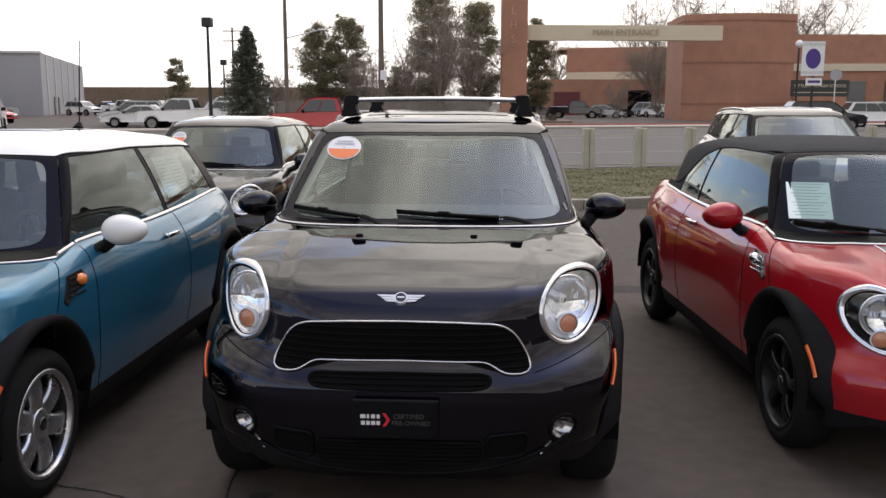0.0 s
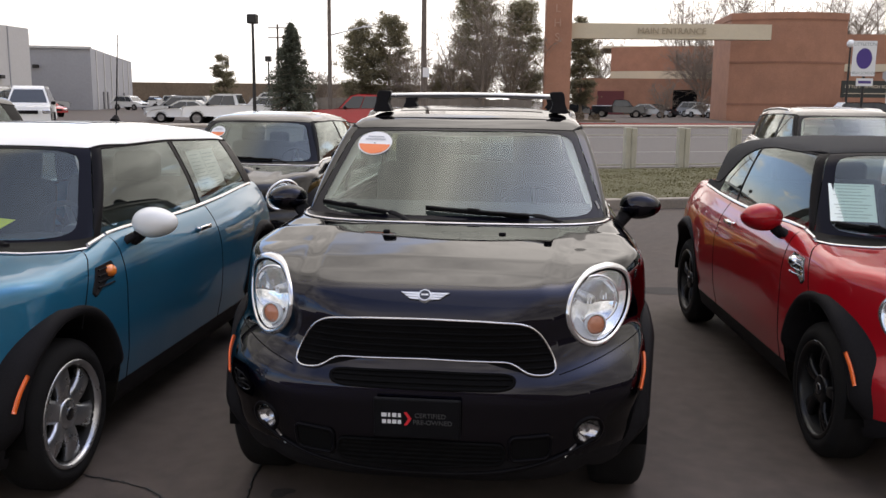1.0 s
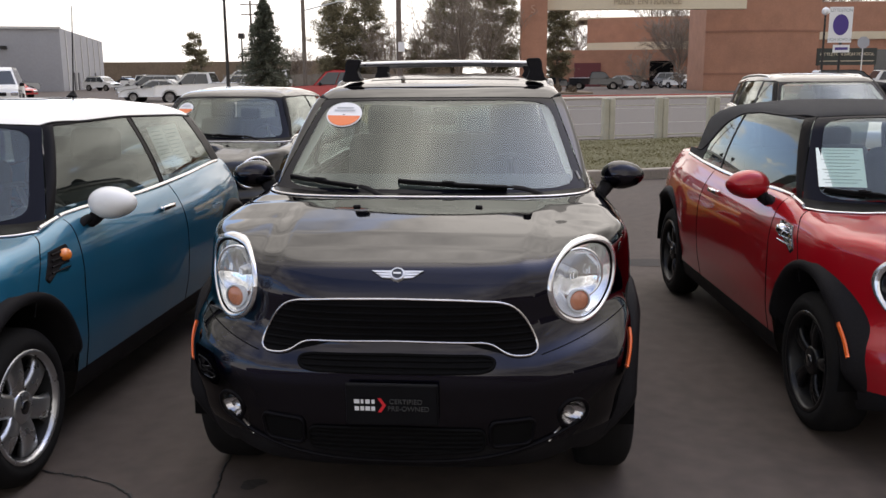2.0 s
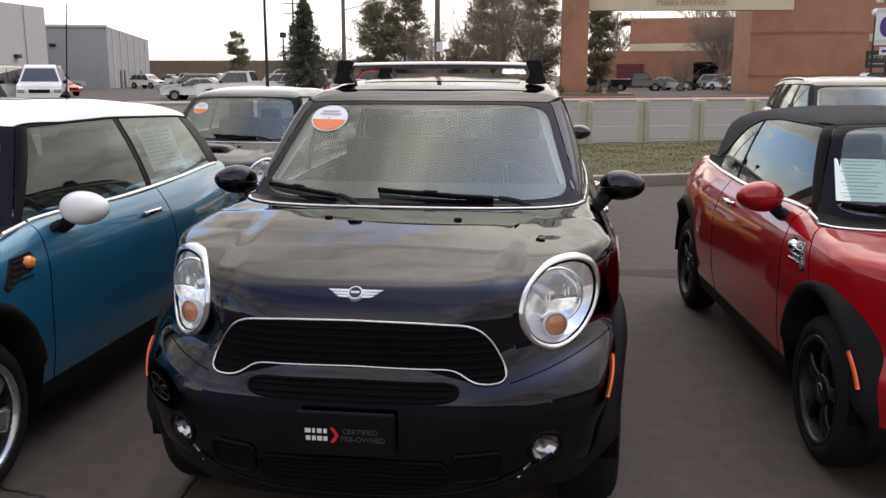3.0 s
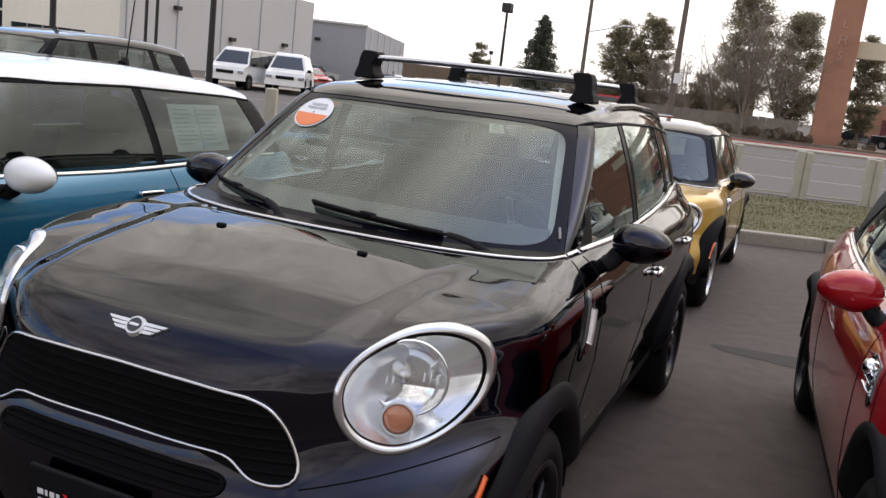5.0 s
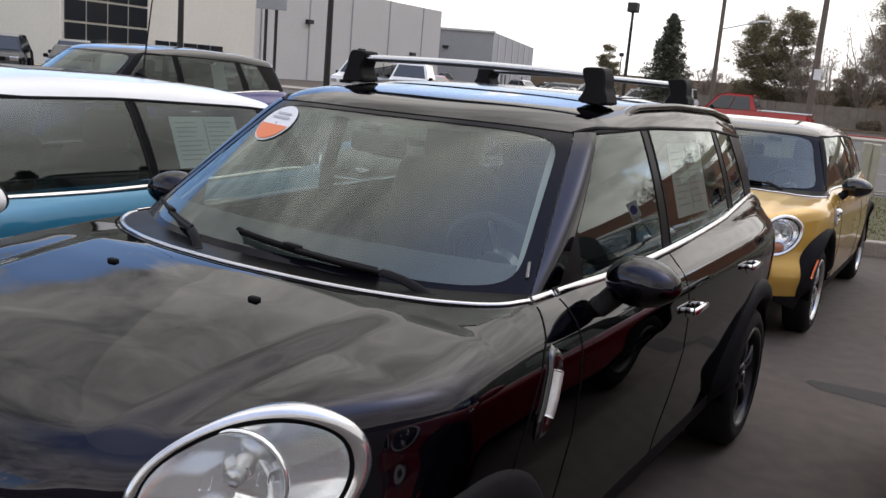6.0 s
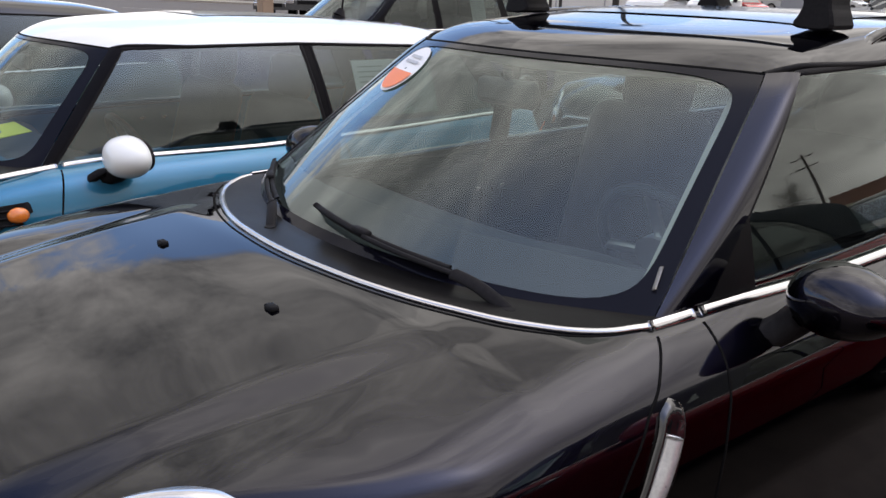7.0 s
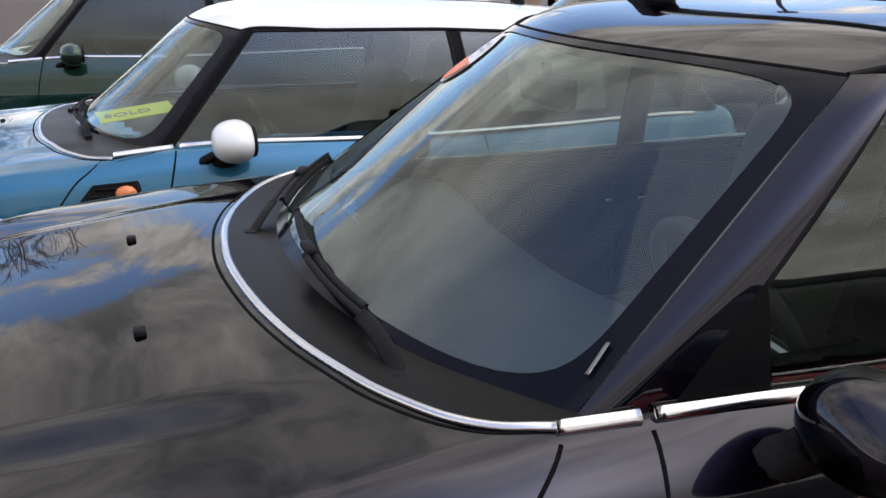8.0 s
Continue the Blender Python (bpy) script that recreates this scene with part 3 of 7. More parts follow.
def build_car(name, P, m, paint_mat, label, roof_mat=None, pillar_mat=None, mirror_mat=None, rim_mat=None, rim_style="six", fine=1.0, canvas=False,
              crossover=False, strip_mat=None, inside=True, group="parked small cars", rails=False):
    root = thing(name, m, label, "car", group)
    roof_mat, pillar_mat, mirror_mat, rim_mat, strip_mat = roof_mat or paint_mat, pillar_mat or PILLAR, mirror_mat or paint_mat, rim_mat or SILVER, strip_mat or DULLCHROME
    v, f = body_mesh(P, int(60 * fine), int(150 * fine), int(40 * fine))
    skin = Skin(v, f)
    F = np.array(f)
    cen = v[F].mean(1)
    keep = np.ones(len(F), bool)
    ra = P["wr"] + 0.075
    for wy in (P["front"], P["rear"]):
        keep &= ~((np.hypot(cen[:, 1] - wy, cen[:, 2] - P["arch"]) < ra) & (np.abs(cen[:, 0]) > 0.5))
    hy, hm = P["hole"]
    xs2 = P["side2"][0] - 0.075 - P["taper2"] * ((cen[:, 1] - 2.2) / 1.1) ** 2
    keep &= ~((cen[:, 2] > P["belt"](cen[:, 1]) - 0.1) & (cen[:, 1] > hy + 0.25 * np.abs(cen[:, 0])) & (np.abs(cen[:, 0]) < xs2) & (cen[:, 1] < P["back"][0] - 0.15))
    sill = 0.36 if crossover else 0.32
    low = cen[:, 2] < sill
    edge = np.intersect1d(F[low].ravel(), F[~low].ravel())
    edge = edge[np.abs(v[edge, 2] - sill) < 0.05]
    v[edge, 2] = sill
    low = low[keep]
    body = link("body", v, F[keep], [paint_mat, PLASTIC], root, normals_fix=False)
    body.data.polygons.foreach_set("material_index", low.astype(int))
    body.data.validate()
    wm = body.modifiers.new("weld", "WELD")
    wm.merge_threshold = 0.002

    # sides: belt trim, shut lines, handles, sill
    for s in (1, -1):
        ys = np.linspace(P["strip"][-1][1], P["back"][0] - 0.25, 60)
        b0, z0, k0 = P["side2"]
        bx = b0 - k0 * lean(P["belt"](ys) - z0) - P["taper2"] * ((ys - 2.2) / 1.1) ** 2 + 0.012
        bx[0] = P["strip"][-1][0] + 0.005
        lie = skin.drape(np.stack([s * bx, ys], 1), "top")[0][:, 2] + 0.005
        pts = np.stack([s * bx, ys, np.clip(lie, P["belt"](ys) + 0.004, P["belt"](ys) + 0.022)], 1)
        pts[:7] = pts[0] + (pts[6] - pts[0]) * np.linspace(0, 1, 7)[:, None]
        fine_pts = spline(pts, 240)
        for keep_y in (fine_pts[:, 1] < P["door"] - 0.004, fine_pts[:, 1] > P["door"] + 0.004):
            run = fine_pts[keep_y]
            if len(run) > 3:
                link("belt_trim", *ribbon(run, np.tile((s * 0.75, 0, 0.65), (len(run), 1)), 0.021, 0.009), strip_mat, root)
        zb = P["zb"] + 0.12
        yd = P["door"]
        top = float(P["belt"](yd)) + 0.004
        link("door_gap", *skin.line(spline(((yd, top), (yd - 0.035, top - 0.15), (yd - 0.06, 0.6), (yd - 0.05, zb)), 24), "side", 0.007, 0.004, s), MATTBLACK, root)
        y2 = P["door2"] or P["panes"][0][3] + 0.06
        link("door_gap", *skin.line(spline(((y2, float(P["belt"](y2)) - 0.012), (y2 + 0.02, 0.7), (y2 - 0.02, zb)), 24), "side", 0.007, 0.004, s), MATTBLACK, root)
        sx, sy = P["strip"][-1]
        link("hood_gap", *skin.line(spline(((sy - 0.005, top - 0.0), (sy - 0.08, top - 0.05), (sy - 0.13, top - 0.09), (sy - 0.21, top - 0.2), (sy - 0.26, top - 0.3)), 24), "side", 0.006, 0.004, s), MATTBLACK, root)
        for hy2, hz2 in P["handles"]:
            p, n = skin.drape([(hy2, hz2)], "side", s)
            bm = bmesh.new()
            box(bm, (p[0][0] + s * 0.028, hy2, hz2), (0.016, 0.15, 0.026), 0.007, 2)
            for o in (-0.06, 0.06):
                box(bm, (p[0][0] + s * 0.012, hy2 + o, hz2), (0.034, 0.024, 0.018), 0.004, 1)
            handle = part("door_handle", bm, CHROME, root, "chrome door handle", smooth=True)
            vv, ff = skin.patch([(hy2 + 0.085 * math.cos(a), hz2 - 0.004 + 0.03 * math.sin(a)) for a in np.linspace(0, 2 * np.pi, 20, endpoint=False)], "side", ((1, 0.002), (0.6, 0.002), (0.2, 0.002)), s)
            link("handle_cup", vv, ff, paint_mat, root)

    # arches and wheels
    for wy in (P["front"], P["rear"]):
        for s in (1, -1):
            edge = P["wx"] + (0.017 if crossover else 0.035)
            r1, r2 = P["wr"] + 0.045, P["wr"] + (0.135 if crossover else 0.115)
            prof = ((r1 - 0.005, edge - 0.24), (r1, edge - 0.02), (r1 + 0.015, edge), (r1 + 0.035, edge + 0.004), (r2 - 0.02, edge - 0.006), (r2, edge - 0.022), (r2 + 0.004, edge - 0.12))
            angs = np.linspace(radians((3 if wy < 2 else 8) if crossover else -4), radians(184 if crossover else 190), 51)
            vv = []
            for r, x in prof:
                for a in angs:
                    y, z = wy + r * math.cos(a), P["arch"] + r * math.sin(a)
                    pull = max(0, abs(y - wy) - 0.2) * ((0.16 if wy < 2 else 0.34) if (y < wy) == (wy < 2) else 0.02)
                    ease = min(1.0, (a - angs[0]) / 0.3, (angs[-1] - a) / 0.3)
                    vv.append((s * (x - pull - 0.09 * (1 - ease) ** 1.5), y, z))
            link("wheel_arch", vv, grid_faces(len(angs), len(prof)), PLASTIC, root, normals_fix=True)
            liner = [(s * x, wy + r * math.cos(a), P["arch"] + r * math.sin(a)) for r, x in ((r1, edge - 0.03), (r1, 0.42), (0.02, 0.42)) for a in angs]
            link("arch_liner", liner, grid_faces(len(angs), 3), MATTBLACK, root)
            build_wheel(P, root, wy, s, rim_mat, rim_style)

    cabin(P, root, roof_mat, pillar_mat, canvas, inside, rails)

    # cowl, hood trim and wipers
    st = np.array([(-x, y) for x, y in P["strip"][:0:-1]] + list(P["strip"]))
    st = spline(st, 70)
    link("hood_trim", *skin.line(st, "top", 0.017, 0.01, lift=0.003), strip_mat, root, label="chrome strip along the hood's rear edge")
    vv = []
    for w in np.linspace(0, 1, 5):
        for x, y in st:
            xg = x * P["xb"] / P["strip"][-1][0]
            zg = P["gz"] + 0.012 - 0.02 * (xg / 0.7) ** 2
            yg = P["gy"] + (zg - P["gz"]) * P["gs"] + P["gc"] * xg * xg + 0.02
            zs = float(P["hood"](y)) - P["drop"] * (x / 0.7) ** 2 + 0.002
            cx, cy = x * (1 - w) + xg * w, (y + 0.006) * (1 - w) + yg * w
            vv.append((cx, cy, max(zs * (1 - w) + zg * w - 0.014 * math.sin(math.pi * w), skin.drape([(cx, cy)], "top")[0][0][2] + 0.004)))
    link("cowl", vv, grid_faces(len(st), 5), COWL, root)
    link("hood_seam", *skin.line(st - (0, 0.022), "top", 0.006, 0.003), MATTBLACK, root)
    for x in (0.24, -0.24):
        y = P["strip"][0][1] - 0.16
        p, n = skin.drape([(x, y)], "top")
        bm = bmesh.new()
        box(bm, p[0] + (0, 0, 0.002), (0.028, 0.018, 0.012), 0.004, 2)
        part("washer_nozzle", bm, PLASTIC, root, smooth=True)

    # mirrors
    for s in (1, -1):
        mx, my, mz = P["mirror"]
        u, w = np.meshgrid(np.linspace(0, 2 * np.pi, 28, endpoint=False), np.linspace(0, np.pi * 0.8, 15))
        sx, sy, sz = P["mscale"]
        cy = -np.cos(w)
        y = np.where(cy > 0, cy * 0.8, cy)
        rr = np.sin(w) ** 0.75
        vv = np.stack([s * (mx + sx * rr * np.cos(u)), my + sy * y, mz + sz * rr * np.sin(u) * (1 - 0.12 * np.cos(u))], -1).reshape(-1, 3)
        cup = link("mirror", vv, grid_faces(28, 15, True), mirror_mat, root, normals_fix=True)
        rim = [(s * (mx + sx * 0.67 * math.cos(a)), my + sy * 0.645, mz + sz * 0.67 * math.sin(a) * (1 - 0.12 * math.cos(a))) for a in np.linspace(0, 2 * np.pi, 32, endpoint=False)]
        link("mirror_rim", *ribbon(rim, np.tile((0, 1, 0), (32, 1)), 0.008, 0.02, True), PLASTIC, cup)
        face = [(s * (mx + sx * 0.66 * q * math.cos(a)), my + sy * 0.64, mz + sz * 0.66 * q * math.sin(a)) for q in (1, 0.02) for a in np.linspace(0, 2 * np.pi, 24, endpoint=False)]
        link("mirror_glass", face, grid_faces(24, 2, True), CHROME, cup)
        fx, fy, fz = P["mfoot"]
        path = spline(((s * (mx - 0.055), my, mz - sz * 0.4), (s * (mx - 0.085), my - 0.01, mz - sz * 0.95), (s * (fx + 0.035), fy - 0.005, fz - 0.035), (s * (fx + 0.0), fy, fz - 0.065)), 12)
        link("mirror_arm", *ribbon(path, np.tile((0, 1, 0.3), (12, 1)), 0.062, 0.12, sides=10), PLASTIC, root)
    return root, skin


def build_wheel(P, root, wy, s, rim_mat, style):
    R, W, x0 = P["wr"], P["ww"], P["wx"]
    rr = R * 0.715
    hub = Vector((0, wy, R))
    tyre = ((rr, -0.01), (rr + 0.012, 0.0), (rr + 0.03, 0.004), (R - 0.045, 0.002), (R - 0.018, -0.012), (R - 0.004, -0.03), (R, -0.05), (R, -W + 0.05), (R - 0.01, -W + 0.02), (rr, -W))
    v, f = lathe_x(tyre, 56, x0, 1)
    v = v * (s, 1, 1) + np.array(hub)
    wheel = link("wheel", v, f, RUBBER, root, normals_fix=True)
    v, f = lathe_x(((rr - 0.018, -0.02), (rr - 0.03, -0.06), (rr - 0.035, -W + 0.01), (0.05, -W + 0.01)), 40, x0, 1)
    link("wheel_barrel", v * (s, 1, 1) + np.array(hub), f, DARKMETAL, wheel, normals_fix=True)
    v, f = lathe_x(((rr + 0.004, -0.004), (rr - 0.002, 0.002), (rr - 0.012, 0.0), (rr - 0.018, -0.02), (rr - 0.02, -0.03)), 48, x0, 1)
    spokes_v, spokes_f = [v], list(f)
    base = len(v)
    n, double = {"six": (6, False), "five": (5, True), "ten": (5, True)}[style]
    for i in range(n):
        for off in ((-0.11, 0.11) if double else (0.0,)):
            a = 2 * math.pi * i / n + math.pi / 2 + 0.15
            w0, w1 = (0.018, 0.022) if double else (0.05, 0.066)
            rows = []
            for q in np.linspace(0, 1, 6):
                r = 0.035 + (rr - 0.05) * q
                x = x0 - 0.03 + 0.018 * math.sin(q * math.pi) - 0.008 * (1 - q)
                w = w0 * (1 - q) + w1 * q - (0 if double else 0.012 * math.sin(q * math.pi))
                da = off * q
                cy, cz = math.cos(a + da), math.sin(a + da)
                for t, dx in ((-1, -0.012), (-0.62, 0), (0.62, 0), (1, -0.012), (0.9, -0.035), (-0.9, -0.035)):
                    rows.append((x + dx, r * cy - t * w * cz, r * cz + t * w * cy))
            spokes_v.append(np.array(rows))
            for j in range(5):
                for k in range(6):
                    q = (k + 1) % 6
                    spokes_f.append((base + j * 6 + k, base + j * 6 + q, base + (j + 1) * 6 + q, base + (j + 1) * 6 + k))
            base += len(rows)
    hv, hf = lathe_x(((0.066, -0.05), (0.066, -0.03), (0.058, -0.022), (0.03, -0.02), (0.001, -0.02)), 24, x0, 1)
    spokes_v.append(hv)
    spokes_f += [tuple(base + i for i in q) for q in hf]
    v = np.concatenate(spokes_v) * (s, 1, 1) + np.array(hub)
    link("rim", v, spokes_f, rim_mat, wheel, normals_fix=True)
    v, f = lathe_x(((0.028, -0.03), (0.028, -0.016), (0.022, -0.013), (0.001, -0.013)), 20, x0, 1)
    link("hub_cap", v * (s, 1, 1) + np.array(hub), f, GLOSSBLACK, wheel, normals_fix=True)
    v, f = lathe_x(((rr * 0.78, -0.09), (rr * 0.78, -0.075), (0.06, -0.075), (0.05, -0.06), (0.001, -0.06)), 32, x0, 1)
    link("brake_disc", v * (s, 1, 1) + np.array(hub), f, DARKMETAL, wheel, normals_fix=True)
    return wheel


def cabin(P, root, roof_mat, pillar_mat, canvas, inside, rails):
    field = cabin_field(P)
    s0, s1, sz = P["spine"]
    spine = lambda p: np.stack([0 * p[:, 0], np.clip(p[:, 1], s0, s1), np.full(len(p), sz)], 1)

    def patch(name, make, nu, nv, material, lift=0.0, label="", parent=None):
        U, V = np.meshgrid(np.linspace(0, 1, nu), np.linspace(0, 1, nv))
        pts, d = to_skin(field, spine, make(U.ravel(), V.ravel()))
        faces = grid_faces(nu, nv)
        k = faces[len(faces) // 2]
        if np.dot(np.cross(pts[k[1]] - pts[k[0]], pts[k[2]] - pts[k[0]]), d[k[0]]) < 0:
            faces = [tuple(f)[::-1] for f in faces]
        ob = link(name, pts + d * lift, faces, material, parent or root, label=label)
        if material in (WINDSCREEN, SIDEGLASS, DARKPANE):
            ob.visible_shadow = False
        return ob

    def screen(u, v):
        """Windscreen place: u from side to side, v from base to top."""
        a = 2 * u - 1
        z0 = P["gz"] - 0.015 - 0.02 * a * a
        z1 = P["wt"] - P["wtd"] * a * a
        z = z0 + (z1 - z0) * v
        x = a * (P["xb"] + (P["xt"] - P["xb"]) * v)
        return np.stack([x, P["gy"] + (z - P["gz"]) * P["gs"] + P["gc"] * x * x, z], 1)

    ws = patch("windscreen", screen, 40, 24, WINDSCREEN)
    if inside and P["cz"] > 0.95:
        patch("dashboard_shelf", lambda u, v: screen(0.03 + 0.94 * u, 0.01 + 0.2 * v), 40, 8, DASH, -0.009)
    # dark border printed on the windscreen: from its edge to a rounded inner outline
    n = 160
    ang = np.linspace(0, 2 * np.pi, n, endpoint=False)
    c, s = np.cos(ang), np.sin(ang)
    sq = np.maximum(np.abs(c), np.abs(s))
    ou, ov = c / sq, s / sq
    pw = np.where(s > 0, 10.0, 8.0)
    rad = (np.abs(c) ** pw + np.abs(s) ** pw) ** (-1 / pw)
    fr = P.get("frit", 0.947)
    iu, iv = c * rad * fr, s * rad * 0.895 + 0.035
    rows = [screen(0.5 + 0.5 * (ou * (1 - q) + iu * q), 0.5 + 0.5 * (ov * (1 - q) + iv * q)) for q in np.linspace(0, 1, 7)]
    pts, d = to_skin(field, spine, np.concatenate(rows))
    link("windscreen_border", pts + d * 0.0025, grid_faces(n, 7, True), FRIT, ws)
    a_b, a_t = P["a_rear"]
    b0, z0, k0 = P["side2"]
    ze, belt = P["ze"], P["belt"]
    xs = lambda y, z: b0 - k0 * lean(z - z0) - P["taper2"] * ((y - 2.2) / 1.1) ** 2
    for sd in (1, -1):
        e = screen(np.full(2, 0.5 + 0.5 * sd), np.array((0.0, 1.0)))
        q0, q1 = np.array((sd * xs(a_b, belt(a_b)), a_b, belt(a_b) - 0.01)), np.array((sd * xs(a_t, ze(a_t)), a_t, ze(a_t)))

        def pillar(u, v):
            u = u * 1.06
            return (e[0] + (e[1] - e[0]) * v[:, None]) * (1 - u[:, None]) + (q0 + (q1 - q0) * v[:, None]) * u[:, None]
        patch("front_pillar", pillar, 12, 24, pillar_mat, 0.006)
        inner = -0.28 if P.get("sail") else 0.1
        patch("pillar_trim", lambda u, v: pillar(inner + (0.68 - inner) * u, v), 10, 14, TRIM if P.get("sail") else FABRIC, -0.05)
        if P.get("sail"):
            # the corner of the front window behind the pillar is a dark panel that carries the mirror
            share = (P["sail"] - a_b) / (a_t - a_b)

            def sail(u, v):
                v = v * share
                y = a_b + (a_t - a_b) * v
                y = y + (P["sail"] - y) * u
                z = belt(y) - 0.012 + (ze(y) - belt(y) + 0.012) * v
                return np.stack([sd * xs(y, z), y, z], 1)
            patch("sail_panel", sail, 8, 12, COWL, 0.004)
        for pn, yb0, yt0, yb1, yt1, isglass in P["panes"]:

            def side(u, v):
                yb, yt = yb0 + (yb1 - yb0) * u, yt0 + (yt1 - yt0) * u
                zb_, zt_ = belt(yb) - 0.012, ze(yt)
                y, z = yb + (yt - yb) * v, zb_ + (zt_ - zb_) * v
                return np.stack([sd * xs(y, z), y, z], 1)
            fabric = canvas and yb0 > 2.5
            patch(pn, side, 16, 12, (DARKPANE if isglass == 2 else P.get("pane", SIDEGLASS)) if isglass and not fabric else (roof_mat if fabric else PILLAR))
            if isglass and not fabric:
                # rubber frame round the pane
                t = np.linspace(0, 1, 14)
                loop = np.concatenate([np.stack([t, 0 * t], 1), np.stack([0 * t + 1, t], 1), np.stack([1 - t, 0 * t + 1], 1), np.stack([0 * t, 1 - t], 1)])
                pts, d = to_skin(field, spine, side(loop[:, 0], loop[:, 1]))
                link("window_seal", *ribbon(pts, d, 0.015, 0.006, True), PLASTIC, root)
    yr_top = lambda x: P["back"][0] + (1.35 - P["back"][1]) * P["back"][2] - 0.2 * x * x - 0.05

    def roof(u, v):
        a = 2 * u - 1
        top = screen(u, np.ones_like(u))
        y = top[:, 1] + (yr_top(a * 0.55) - top[:, 1]) * v
        xe = xs(y, ze(y))
        x = a * (P["xt"] + (xe - P["xt"]) * np.clip(v * 6, 0, 1))
        zc = P["roof"](y)
        zedge = np.where(v * 6 < 1, top[:, 2] + (ze(y) - top[:, 2]) * v * 6, ze(y))
        z = zedge + (zc - zedge) * (1 - np.abs(a) ** 2.2) * np.clip(v * 6, 0, 1)
        return np.stack([x, y, z], 1)
    patch("roof", roof, 40, 60, roof_mat)
    if P.get("sunroof"):
        r0, r1, rw = P["sunroof"]

        def pane(u, v):
            y = r0 + (r1 - r0) * v
            return np.stack([(2 * u - 1) * rw, y, P["roof"](y)], 1)
        patch("sunroof", pane, 20, 24, FRIT, 0.003, "dark glass sunroof")
    patch("headliner", roof, 24, 24, TRIM if P.get("sail") else FABRIC, -0.045)

    def rear(u, v):
        a = 2 * u - 1
        zt = 1.35 if P["cz"] > 0.95 else 1.28
        z = belt(3.5) - 0.02 + (zt - belt(3.5) + 0.03) * v
        x = a * (0.6 - 0.08 * v)
        return np.stack([x, P["back"][0] + (z - P["back"][1]) * P["back"][2] - 0.2 * x * x, z], 1)
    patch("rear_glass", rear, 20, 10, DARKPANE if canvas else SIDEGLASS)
    # gutter line over the panes and roof front seam
    t = np.linspace(0, 1, 60)
    for sd in (0, 1):
        pts, d = to_skin(field, spine, roof(np.full(60, float(sd)), t))
        link("roof_seam", *ribbon(pts, d, 0.014, 0.012), PLASTIC, root)
    pts, d = to_skin(field, spine, screen(t, np.ones(60)))
    link("roof_seam", *ribbon(pts, d, 0.012, 0.008), MATTBLACK, root)
    if rails:
        for sd in (1, -1):
            ys = np.linspace(2.03, 3.62, 40)
            sx = sd * (0.505 - 0.035 * ((ys - 2.2) / 1.1) ** 2)
            pts, d = to_skin(field, spine, np.stack([sx, ys, P["roof"](ys) - 0.07], 1))
            pts[:, 2] += 0.03 * np.clip(np.minimum(ys - 2.03, 3.62 - ys) / 0.1, 0, 1) ** 0.6 - 0.022
            link("roof_rail", *ribbon(pts, np.tile((0, 0, 1), (40, 1)), 0.032, 0.024), rails, root, label="roof rail")
    if inside:
        interior(P, root)


